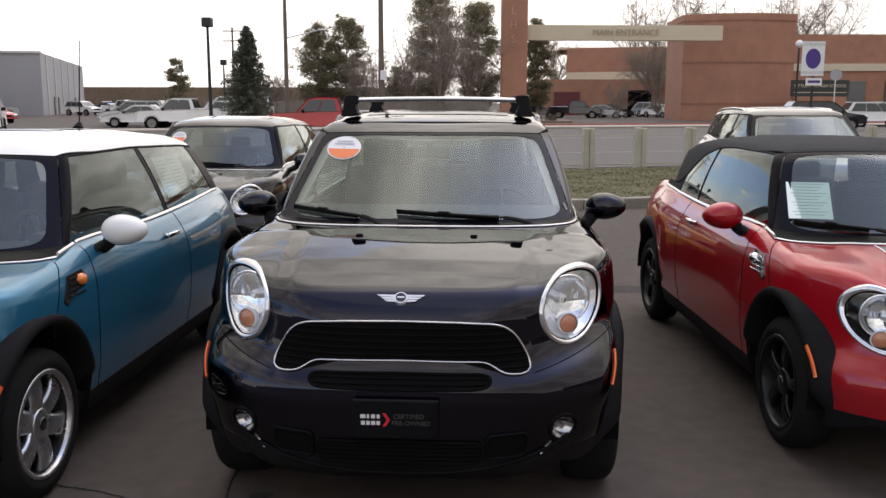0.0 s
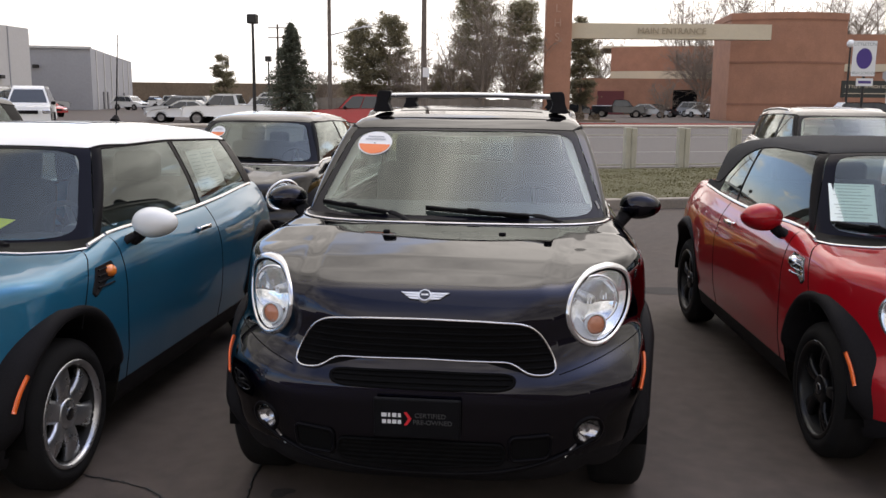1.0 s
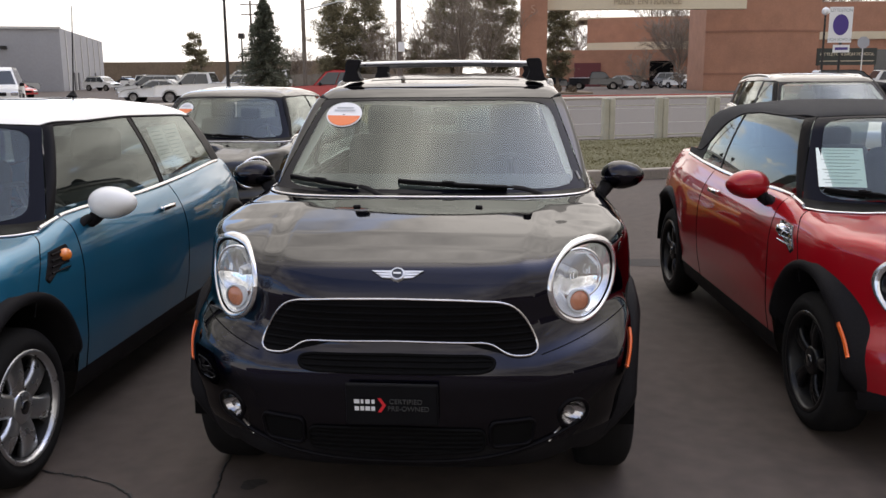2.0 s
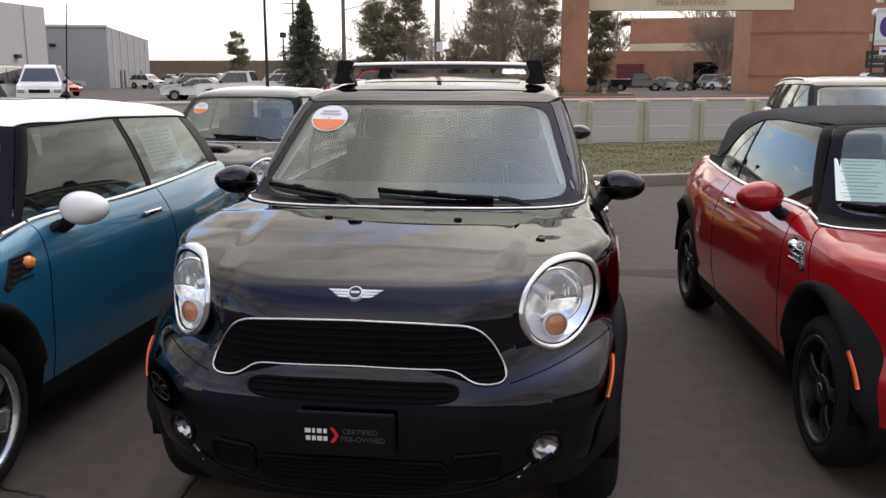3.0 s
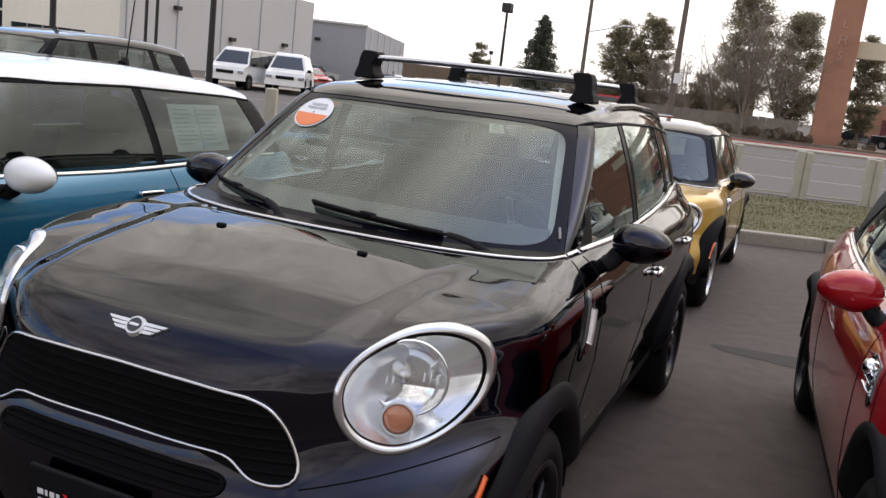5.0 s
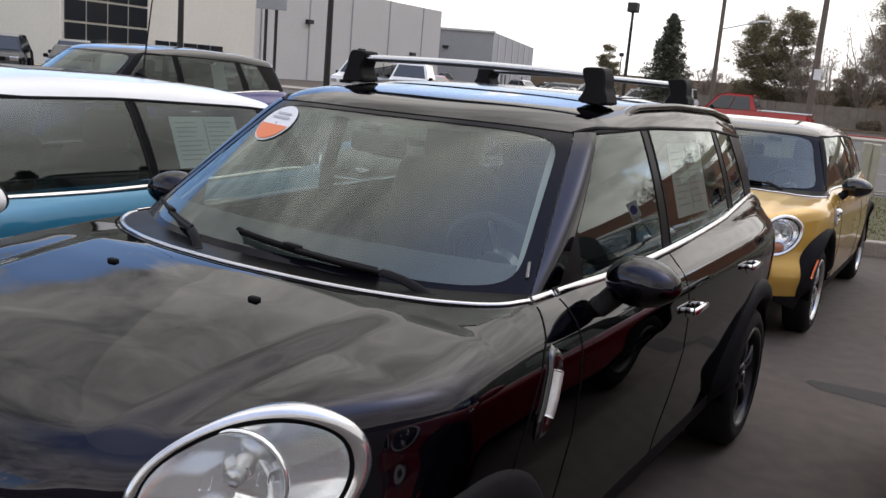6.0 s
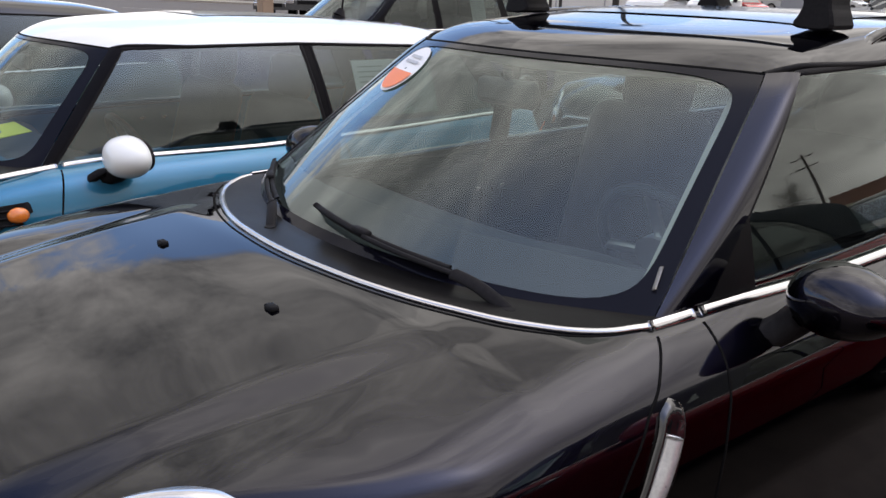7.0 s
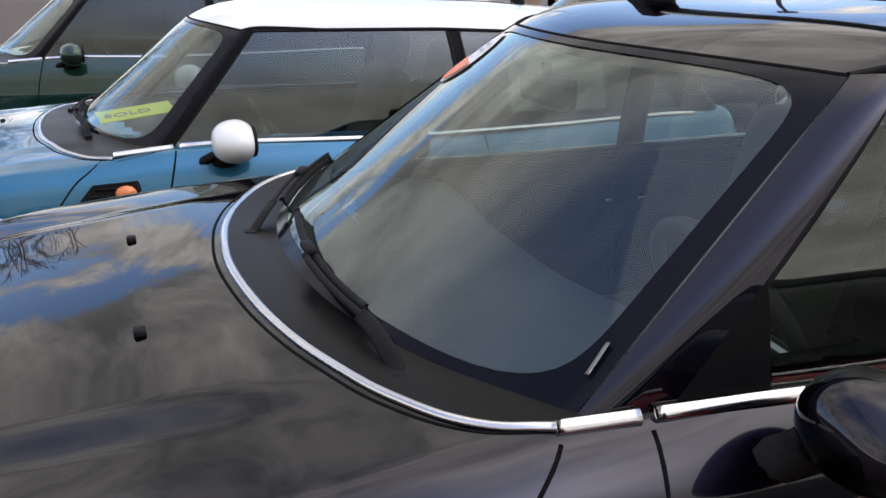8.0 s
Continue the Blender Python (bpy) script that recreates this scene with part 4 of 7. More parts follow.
def interior(P, root):
    z, dy, sy = P["cz"], P["dash_y"], P["seat_y"]
    # dashboard: a shaped section drawn across the car
    prof = spline(((dy + 0.08, z - 0.3), (dy + 0.06, z + 0.0), (dy + 0.3, z + 0.035), (dy + 0.48, z + 0.01), (dy + 0.53, z - 0.08), (dy + 0.47, z - 0.22), (dy + 0.42, z - 0.45)), 22)
    xs = np.linspace(-0.64, 0.64, 25)
    v = [(x, y + 0.12 * x * x, q + 0.018 * math.exp(-((x - 0.35) / 0.16) ** 2) * (q > z - 0.05)) for y, q in prof for x in xs]
    link("dashboard", v, grid_faces(25, len(prof)), DASH, root)
    bm = bmesh.new()
    box(bm, (0, (dy + P["back"][0]) / 2 + 0.1, 0.36), (1.3, P["back"][0] - dy - 0.4, 0.06), 0.01)
    part("cabin_floor", bm, DASH, root)
    # steering wheel
    c = Vector((0.36, dy + 0.68, z - 0.0))
    tilt = Matrix.Rotation(radians(-62), 3, "X")
    ring = [tuple(c + tilt @ Vector((0.185 * math.cos(a), 0.185 * math.sin(a), 0))) for a in np.linspace(0, 2 * np.pi, 40, endpoint=False)]
    nrm = np.tile(tuple(tilt @ Vector((0, 0, 1))), (40, 1))
    sw = link("steering_wheel", *ribbon(ring, nrm, 0.03, 0.03, True), DASH, root)
    bm = bmesh.new()
    mt = Matrix.Translation(c) @ tilt.to_4x4()
    bmesh.ops.create_cone(bm, cap_ends=True, segments=24, radius1=0.07, radius2=0.055, depth=0.05, matrix=mt)
    for a in (0.1, math.pi - 0.1, -math.pi / 2):
        rod(bm, c, c + tilt @ Vector((0.18 * math.cos(a), 0.18 * math.sin(a), 0)), 0.014)
    part("wheel_hub", bm, SATIN, sw, smooth=False)
    # seats
    for sx in (0.36, -0.36):
        bm = bmesh.new()
        box(bm, (sx, sy - 0.05, z - 0.42), (0.5, 0.52, 0.17), 0.06, 3)
        seat = part("seat", bm, FABRIC, root, smooth=True)
        bm = bmesh.new()
        box(bm, (sx, sy + 0.24, z - 0.1), (0.48, 0.15, 0.64), 0.07, 3, Matrix.Rotation(radians(-16), 4, "X"))
        part("backrest", bm, FABRIC, seat, smooth=True)
        bm = bmesh.new()
        box(bm, (sx, sy + 0.35, z + 0.285), (0.27, 0.1, 0.19), 0.045, 3, Matrix.Rotation(radians(-10), 4, "X"))
        part("headrest", bm, FABRIC, seat, smooth=True)
    bm = bmesh.new()
    ry = P["rear"] - 0.08
    box(bm, (0, ry - 0.25, z - 0.42), (1.15, 0.48, 0.18), 0.06, 3)
    box(bm, (0, ry + 0.08, z - 0.12), (1.15, 0.15, 0.56), 0.06, 3, Matrix.Rotation(radians(-18), 4, "X"))
    for sx in (0.34, -0.34):
        box(bm, (sx, ry + 0.17, z + 0.2), (0.25, 0.09, 0.15), 0.04, 3)
    part("rear_seat", bm, FABRIC, root, smooth=True)
    # inside mirror, under the roof's front edge
    bm = bmesh.new()
    my = P["gy"] + (P["wt"] - 0.11 - P["gz"]) * P["gs"] + 0.1
    box(bm, (0.0, my, P["wt"] - 0.1), (0.2, 0.035, 0.065), 0.016, 2)
    rod(bm, (0, my, P["wt"] - 0.09), (0, my - 0.005, P["wt"] - 0.05), 0.01)
    part("inside_mirror", bm, DASH, root)


def open_front(root, outline, s, scale=0.9):
    """Takes the body's skin away inside an outline seen from the front, so that a lamp can sit in it."""
    body = next(o for o in root.children if o.name.startswith("body"))
    o = np.array(outline) * (s, 1)
    c = o.mean(0)
    o = c + (o - c) * scale
    bm = bmesh.new()
    bm.from_mesh(body.data)

    def inside(x, z):
        q = np.roll(o, -1, 0)
        hit = ((o[:, 1] > z) != (q[:, 1] > z)) & (x < (q[:, 0] - o[:, 0]) * (z - o[:, 1]) / (q[:, 1] - o[:, 1] + 1e-12) + o[:, 0])
        return hit.sum() % 2 == 1
    gone = [f for f in bm.faces if f.calc_center_median().y < 0.8 and any(v.co.y < 0.75 and inside(v.co.x, v.co.z) for v in f.verts)]
    bmesh.ops.delete(bm, geom=gone, context="FACES")
    bm.to_mesh(body.data)
    bm.free()

# ---- parts that only some cars carry ----
def on_screen(P, x, z, lift=0.006):
    """A place on the windscreen."""
    field = cabin_field(P)
    s0, s1, sz = P["spine"]
    spine = lambda p: np.stack([0 * p[:, 0], np.clip(p[:, 1], s0, s1), np.full(len(p), sz)], 1)
    x, z = np.atleast_1d(x).astype(float), np.atleast_1d(z).astype(float)
    p, d = to_skin(field, spine, np.stack([x, P["gy"] + (z - P["gz"]) * P["gs"] + P["gc"] * x * x, z], 1))
    n = np.stack([-0.3 * x, np.full_like(x, -0.55), np.full_like(x, 0.83)], 1)
    return p + n * lift, n


def wiper(P, root, tip, pivot):
    """A blade lying low on the windscreen, with its arm; tip and pivot as (x, z)."""
    (tx, tz), (px, pz) = tip, pivot
    q = np.linspace(0, 0.74, 18)
    p, n = on_screen(P, tx + (px - tx) * q, tz + (pz - tz) * q + 0.004, 0.012)
    blade = link("wiper", *ribbon(p, n, 0.007, 0.022), RUBBER, root)
    link("blade_spine", *ribbon(p, n, 0.014, 0.007, lift=0.012), PLASTIC, blade)
    q = np.linspace(0.38, 0.8, 14)
    p2, n2 = on_screen(P, tx + (px - tx) * q, tz + (pz - tz) * q - 0.002 - 0.006 * (q - 0.38), 0.033)
    link("wiper_arm", *ribbon(p2, n2, 0.012, 0.009), PLASTIC, blade)
    q = np.linspace(0.78, 1, 10)
    p3, n3 = on_screen(P, tx + (px - tx) * q, tz + (pz - tz) * q - 0.005, 0.033)
    p3[:, 2] -= 0.03 * np.linspace(0, 1, 10) ** 2
    p3[:, 1] -= 0.028 * np.linspace(0, 1, 10) ** 1.5
    link("arm_base", *ribbon(p3, n3, 0.026, 0.013, sides=12), PLASTIC, blade)
    bm = bmesh.new()
    along = Vector(p[9] - p[7]).to_track_quat("X", "Z").to_matrix().to_4x4()
    box(bm, p[8] + n[8] * 0.018, (0.055, 0.02, 0.014), 0.005, 2, along)
    part("blade_clip", bm, PLASTIC, blade, smooth=True)
    bm = bmesh.new()
    rod(bm, p3[-1] - (0, 0, 0.02), p3[-1] + np.array((0, 0, 0.01)), 0.017, 0.013, 16)
    part("wiper_pivot", bm, PLASTIC, blade)


def round_sticker(P, root, x, z, r):
    """White disc with an orange lower part on the windscreen."""
    a = np.linspace(0, 2 * np.pi, 36, endpoint=False)
    rows = [on_screen(P, x + r * 1.05 * q * np.cos(a), z + r * 0.62 * q * np.sin(a), 0.004)[0] for q in (1, 0.6, 0.05)]
    st = link("window_sticker", np.concatenate(rows), grid_faces(36, 3, True), WHITE, root, label="round white and orange paper sticker")
    a = np.linspace(np.pi + 0.12, 2 * np.pi - 0.12, 24)
    lo = on_screen(P, x + r * 0.97 * np.cos(a), z + r * 0.575 * np.sin(a), 0.007)[0]
    hi = on_screen(P, x + r * 0.95 * np.cos(a), np.full(24, z - 0.08 * r), 0.007)[0]
    link("sticker_band", np.concatenate([lo, hi]), grid_faces(24, 2), STICKER_O, st)
    for k, w in ((0.32, 0.5), (0.18, 0.62)):
        t = np.linspace(-1, 1, 8)
        row = [on_screen(P, x + r * w * t, np.full(8, z + r * (k + o)), 0.007)[0] for o in (-0.035, 0.035)]
        link("sticker_bar", np.concatenate(row), grid_faces(8, 2), STICKBAR, st)


def lamp_unit(root, skin, outline, s, ring=0.86, amber=(0, 0), dark=False):
    """A headlight: bright ring, recessed reflector bowl, projector, amber bulb and a clear cover. outline: (x, z) seen from the front."""
    open_front(root, outline, s)
    o = np.array(outline) * (s, 1)
    c = o.mean(0)
    rg = link("headlight_ring", *skin.patch(o, "front", ((1.03, -0.004), (1.02, 0.004), (0.985, 0.009), (0.945, 0.01), (ring + 0.015, 0.006), (ring, -0.002))), RINGCHROME, root, label="chrome headlight ring", normals_fix=True)
    link("ring_seal", *skin.patch(o, "front", ((ring + 0.012, 0.005), (ring - 0.012, 0.002), (ring - 0.014, -0.01))), MATTBLACK, rg, normals_fix=True)
    lamp = link("headlight", *skin.patch(o, "front", ((ring - 0.01, -0.002), (ring - 0.05, -0.012), (0.66, -0.035), (0.45, -0.05), (0.25, -0.056))), GLOSSBLACK if dark else LAMPBODY, root, label="headlight", normals_fix=True)
    size = np.ptp(o[:, 1])
    p, n = skin.drape([c], "front")
    rot = Vector((n[0][0] * 0.45, n[0][1] * 0.5 - 0.6, n[0][2] * 0.3)).to_track_quat("Z", "Y").to_matrix().to_4x4()
    a = np.linspace(0, 2 * np.pi, 28, endpoint=False)

    def turned(name, at, r, prof, m, parent, label=""):
        q, qn = skin.drape([(c[0] + s * at[0], c[1] + at[1])], "front")
        mt = Matrix.Translation(q[0] - qn[0] * at[2]) @ rot
        vv = [mt @ Vector((r * k * math.cos(t), r * k * math.sin(t), r * h)) for k, h in prof for t in a]
        return link(name, vv, grid_faces(28, len(prof), True), m, parent, label=label, normals_fix=True)
    main = (0.004, 0.022 * size / 0.27, 0.022)
    turned("lamp_bowl", main, size * 0.325, ((1.03, -0.1), (1.05, 0.03), (1.02, 0.06), (0.97, 0.04), (0.93, -0.04), (0.75, -0.2), (0.5, -0.31), (0.25, -0.36), (0.12, -0.37)), REFLECT, lamp)
    turned("bulb_shield", (main[0], main[1], 0.05), size * 0.325, ((0.2, -0.1), (0.2, 0.14), (0.15, 0.2), (0.01, 0.22)), SATIN, lamp)
    turned("bulb_ring", (amber[0], amber[1], 0.014), size * 0.138, ((0.95, -0.5), (1.12, 0.2), (1.06, 0.36), (0.96, 0.3)), WHITE, lamp)
    turned("indicator", (amber[0], amber[1], 0.014), size * 0.138, ((0.98, 0.0), (0.9, 0.26), (0.6, 0.42), (0.3, 0.5), (0.01, 0.52)), BULB, lamp, "pale amber indicator bulb")
    for k, x0 in enumerate((-0.14, -0.1, 0.09, 0.13)):
        line = [(c[0] + s * size * x0, c[1] + size * q) for q in np.linspace(0.05, 0.13, 8)]
        link("reflector_rib", *skin.line(line, "front", 0.004, 0.008, lift=-0.012), REFLECT, lamp)
    link("lamp_cover", *skin.patch(o, "front", ((ring, 0.0), (0.7, 0.014), (0.45, 0.022), (0.2, 0.025))), LENSGLASS, lamp, normals_fix=True).visible_shadow = False
    return rg


def fog_lamp(root, skin, x, z, r):
    """A small round lamp: a bowl sunk into the bumper behind a clear lens, in a dark rim."""
    a = np.linspace(0, 2 * np.pi, 28, endpoint=False)
    o = np.stack([x + r * np.cos(a), z + r * np.sin(a)], 1)
    open_front(root, o, 1, 0.8)
    link("fog_bezel", *skin.patch(o, "front", ((1.28, 0.0), (1.22, 0.006), (1.05, 0.007), (0.98, -0.004))), PILLAR, root, normals_fix=True)
    f = link("fog_lamp", *skin.patch(o, "front", ((1.02, 0.001), (0.95, -0.006), (0.8, -0.022), (0.5, -0.034), (0.15, -0.038))), DULLCHROME, root, label="round fog lamp", normals_fix=True)
    p, n = skin.drape([(x, z)], "front")
    bm = bmesh.new()
    c = Vector(p[0]) - Vector(n[0]) * 0.016
    bmesh.ops.create_cone(bm, cap_ends=True, segments=16, radius1=r * 0.3, radius2=r * 0.22, depth=0.024, matrix=Matrix.Translation(c) @ Vector(n[0]).to_track_quat("Z", "Y").to_matrix().to_4x4())
    part("fog_bulb", bm, SATIN, f)
    bm = bmesh.new()
    box(bm, c + Vector((0, 0, r * 0.42)), (r * 1.3, 0.006, 0.006), 0.002, 1)
    part("fog_visor", bm, PLASTIC, f)
    link("fog_lens", *skin.patch(o, "front", ((0.99, 0.003), (0.6, 0.012), (0.2, 0.015))), LENSGLASS, f, normals_fix=True).visible_shadow = False


def mirrored(half):
    """A closed outline from its half at x >= 0, listed from the top middle to the bottom middle."""
    return list(half) + [(-x, z) for x, z in reversed(half) if abs(x) > 1e-6]


def even(outline, n):
    """The closed outline with n points at even steps."""
    p = np.array(outline, float)
    p = np.vstack([p, p[:1]])
    d = np.r_[0, np.cumsum(np.linalg.norm(np.diff(p, axis=0), axis=1))]
    t = np.linspace(0, d[-1], n, endpoint=False)
    return np.stack([np.interp(t, d, p[:, k]) for k in (0, 1)], 1)


def grille(root, skin, outline, bars, trim=DULLCHROME, trim_w=0.012, n=120):
    o = even(outline, n)
    for _ in range(2):
        o = (np.roll(o, 1, 0) + 2 * o + np.roll(o, -1, 0)) / 4
    g = link("grille", *skin.patch(o, "front", ((1.0, 0.003), (0.9, 0.003), (0.7, 0.003), (0.4, 0.003), (0.1, 0.003))), MATTBLACK, root, label="black grille", normals_fix=True)
    if trim:
        link("grille_trim", *skin.line(o, "front", trim_w, 0.012, closed=True, lift=0.004), trim, g)
    zs = np.linspace(o[:, 1].min(), o[:, 1].max(), bars + 2)[1:-1]
    for z in zs:
        # span of the outline at this height
        nxt = np.roll(o, -1, 0)
        cut = [(p[0] + (q[0] - p[0]) * (z - p[1]) / (q[1] - p[1])) for p, q in zip(o, nxt) if (p[1] - z) * (q[1] - z) < 0]
        if len(cut) < 2:
            continue
        cut.sort()
        spans = [(cut[0], cut[-1])] if len(cut) < 4 else [(cut[0], cut[1]), (cut[-2], cut[-1])]
        for a, b in spans:
            line = [(x, z) for x in np.linspace(a, b, 24)]
            link("grille_bar", *skin.line(line, "front", 0.009, 0.012, lift=0.003), MATTBLACK, g)
    return g


def word(text, size, m, material, parent, name="lettering", depth=0.001):
    """Raised lettering in the built-in font, centred on m's origin, in m's x-y plane."""
    cu = bpy.data.curves.new(name, "FONT")
    cu.body, cu.size, cu.extrude, cu.align_x, cu.align_y = text, size, depth, "CENTER", "CENTER"
    tmp = bpy.data.objects.new(name, cu)
    me = bpy.data.meshes.new_from_object(tmp)
    bpy.data.objects.remove(tmp)
    bpy.data.curves.remove(cu)
    me.materials.clear()
    me.materials.append(material)
    me.transform(m)
    ob = new(name, me)
    ob.parent = parent
    return ob


def letters(text, size, m, material, parent, depth):
    """The same lettering, each letter a part of its own."""
    whole = word(text, size, m, material, parent, depth=depth)
    bm = bmesh.new()
    bm.from_mesh(whole.data)
    bpy.data.objects.remove(whole)
    bm.verts.ensure_lookup_table()
    seen = set()
    for v0 in bm.verts:
        if v0.index in seen:
            continue
        todo, got = [v0], []
        seen.add(v0.index)
        while todo:
            a = todo.pop()
            got.append(a)
            for ed in a.link_edges:
                b = ed.other_vert(a)
                if b.index not in seen:
                    seen.add(b.index)
                    todo.append(b)
        order = {a.index: i for i, a in enumerate(got)}
        fs = {f for a in got for f in a.link_faces}
        link("letter", [tuple(a.co) for a in got], [tuple(order[a.index] for a in f.verts) for f in fs], material, parent, smooth=False)
    bm.free()


def flat_piece(name, corners, m, material, parent, thick=0.002, label=""):
    """A thin piece with the outline corners, in m's x-y plane."""
    n = len(corners)
    v = [m @ Vector((x, y, 0)) for x, y in corners] + [m @ Vector((x, y, thick)) for x, y in corners]
    f = [tuple(reversed(range(n))), tuple(range(n, 2 * n))] + [(i, (i + 1) % n, n + (i + 1) % n, n + i) for i in range(n)]
    return link(name, v, f, material, parent, smooth=False, label=label)


def rect(w, h, cx=0.0, cy=0.0):
    return [(cx - w / 2, cy - h / 2), (cx + w / 2, cy - h / 2), (cx + w / 2, cy + h / 2), (cx - w / 2, cy + h / 2)]


def winged_badge(root, skin, x, z_or_y, size, way="front"):
    p, n = skin.drape([(x, z_or_y)], way)
    nn = Vector(n[0])
    rot = nn.to_track_quat("Z", "Y").to_matrix().to_4x4()
    m = Matrix.Translation(Vector(p[0]) + nn * 0.004) @ rot
    bm = bmesh.new()
    bmesh.ops.create_cone(bm, cap_ends=True, segments=32, radius1=0.3 * size, radius2=0.27 * size, depth=0.012, matrix=m)
    b = part("badge", bm, BADGE, root, "plain round chrome badge with wings")
    bm = bmesh.new()
    bmesh.ops.create_cone(bm, cap_ends=True, segments=32, radius1=0.22 * size, radius2=0.21 * size, depth=0.016, matrix=m)
    part("badge_centre", bm, GLOSSBLACK, b)
    flat_piece("badge_bar", rect(0.3 * size, 0.075 * size), m @ Matrix.Translation((0, 0, 0.008)), WHITE, b, 0.001)
    for s in (1, -1):
        for k in range(3):
            y0 = 0.16 - 0.12 * k
            end = 1.0 - 0.15 * k
            c = [(s * 0.24 * size, (y0 - 0.1) * size), (s * (end - 0.12) * size, (y0 - 0.08) * size), (s * end * size, y0 * size), (s * 0.24 * size, y0 * size)]
            flat_piece("badge_wing", c if s > 0 else c[::-1], m @ Matrix.Translation((0, 0, -0.003)), BADGE, b, 0.005)


def price_sheet(P, root, side, y, z, w, h):
    """A printed sheet inside a side window."""
    b0, z0, k0 = P["side2"]
    x = float(b0 - k0 * lean(z - z0)) - P["taper2"] * ((y - 2.2) / 1.1) ** 2 - 0.035
    m = Matrix.Translation((side * x, y, z)) @ Matrix.Rotation(-side * math.atan(k0), 4, "Y") @ Euler((radians(90), 0, radians(90 * side))).to_matrix().to_4x4()
    sh = flat_piece("price_sheet", rect(w, h), m, PAPER, root, 0.002, "printed paper sheet behind the glass")
    f = m @ Matrix.Translation((0, 0, 0.003))
    random.seed(int(1000 * (y + z)))
    for r in range(9):
        for c in (-0.24, 0.24):
            ww = w * random.uniform(0.22, 0.4)
            flat_piece("print_bar", rect(ww, h * 0.018, c * w + (ww - w * 0.4) / 2, h * (0.38 - 0.09 * r)), f, FAINT, sh, 0.001)
    flat_piece("print_bar", rect(w * 0.012, h * 0.9), f, FAINT, sh, 0.001)


# ---- the dark crossover in the middle ----
NIGHT = paint("night_paint", (0.0065, 0.006, 0.0135), 1.0, 0.34, 0.002, 1.46, 0.88, edge=0.04)
crossover, skin0 = build_car("crossover_car", TALL, pose(0, 0, 0), NIGHT, "gloss black five-door crossover with roof rails, parked nose out", rim_mat=BLACKWHEEL, rim_style="five", fine=2.2,
                             crossover=True, pillar_mat=NIGHT, rails=NIGHT, group="parked small cars")
HL = spline([(0.491, 0.862), (0.512, 0.925), (0.57, 0.972), (0.65, 0.984), (0.713, 0.956), (0.738, 0.893), (0.729, 0.812), (0.682, 0.745), (0.612, 0.719), (0.545, 0.741), (0.504, 0.793)], 72, True)
for s in (1, -1):
    lamp_unit(crossover, skin0, HL, s, ring=0.885, amber=(-0.005, -0.066))
    fog_lamp(crossover, skin0, s * 0.578, 0.447, 0.044)
    duct = [(s * x, z) for x, z in ((0.318, 0.358), (0.428, 0.362), (0.443, 0.378), (0.448, 0.44), (0.435, 0.452), (0.318, 0.446), (0.306, 0.432), (0.306, 0.372))]
    d = link("bumper_duct", *skin0.patch(even(duct, 40), "front", ((1, 0.003), (0.6, 0.003), (0.1, 0.003))), MATTBLACK, crossover, normals_fix=True)
    link("duct_trim", *skin0.line(even(duct, 40), "front", 0.013, 0.016, closed=True, lift=0.003), PILLAR, d)
    # satin strip painted in for the highlight along the duct blade's edge
    link("duct_edge_glint", *skin0.line([(s * x, z) for x, z in ((0.497, 0.357), (0.512, 0.378), (0.535, 0.402))], "front", 0.009, 0.008, lift=0.002), SATIN, crossover, label="small satin strip painting the duct edge highlight beside the fog lamp")
    # fender vent: a bright blade in a dark frame behind the hood gap
    vent = [(1.095, 0.955), (1.115, 0.945), (1.11, 0.91), (1.088, 0.855), (1.052, 0.808), (1.02, 0.808), (1.025, 0.842), (1.053, 0.9), (1.075, 0.944)]
    o = even(vent, 48)
    fr = link("fender_vent", *skin0.patch(o, "side", ((1.35, 0.001), (1.25, 0.008), (1.05, 0.01), (0.95, 0.004), (0.4, 0.004), (0.1, 0.004)), s), GLOSSBLACK, crossover, normals_fix=True)
    vb, _ = skin0.drape(spline(((1.087, 0.932), (1.071, 0.896), (1.038, 0.838)), 14), "side", s)
    link("vent_blade", *ribbon(vb + (s * 0.01, 0, 0), np.tile((s * 0.7, -0.7, 0.1), (14, 1)), 0.034, 0.014), PALEBLADE, fr, label="satin metal vent blade")
    mk = spline(((0.382, 0.662), (0.33, 0.612), (0.285, 0.55)), 12)
    edge = [(s * max(abs(q[0]) + 0.003, 0.811 - 0.16 * (0.552 - y)), y, z) for (y, z), q in zip(mk, skin0.drape(mk, "side", s)[0])]
    link("side_marker", *ribbon(edge, np.tile((s, -0.2, 0), (12, 1)), 0.02, 0.012), ORANGE, crossover, label="orange side marker")
grille(crossover, skin0, mirrored([(0, 0.838), (0.2, 0.835), (0.33, 0.828), (0.375, 0.812), (0.41, 0.775), (0.445, 0.71), (0.462, 0.668), (0.455, 0.655), (0.43, 0.65), (0.375, 0.652), (0.345, 0.664), (0.318, 0.688), (0.295, 0.697), (0, 0.703)]), 7, trim_w=0.009)
grille(crossover, skin0, mirrored([(0, 0.66), (0.28, 0.657), (0.318, 0.649), (0.322, 0.635), (0.31, 0.62), (0.27, 0.612), (0, 0.61)]), 2, trim=MATTBLACK)
grille(crossover, skin0, mirrored([(0, 0.425), (0.28, 0.42), (0.292, 0.39), (0.28, 0.345), (0, 0.325)]), 5, trim=MATTBLACK)
for s in (1, -1):
    link("bumper_seam", *skin0.line([(s * x, 0.652 + 0.23 * (x - 0.47)) for x in np.linspace(0.47, 0.78, 24)], "front", 0.004, 0.004), MATTBLACK, crossover)
winged_badge(crossover, skin0, 0, 0.908, 0.085)
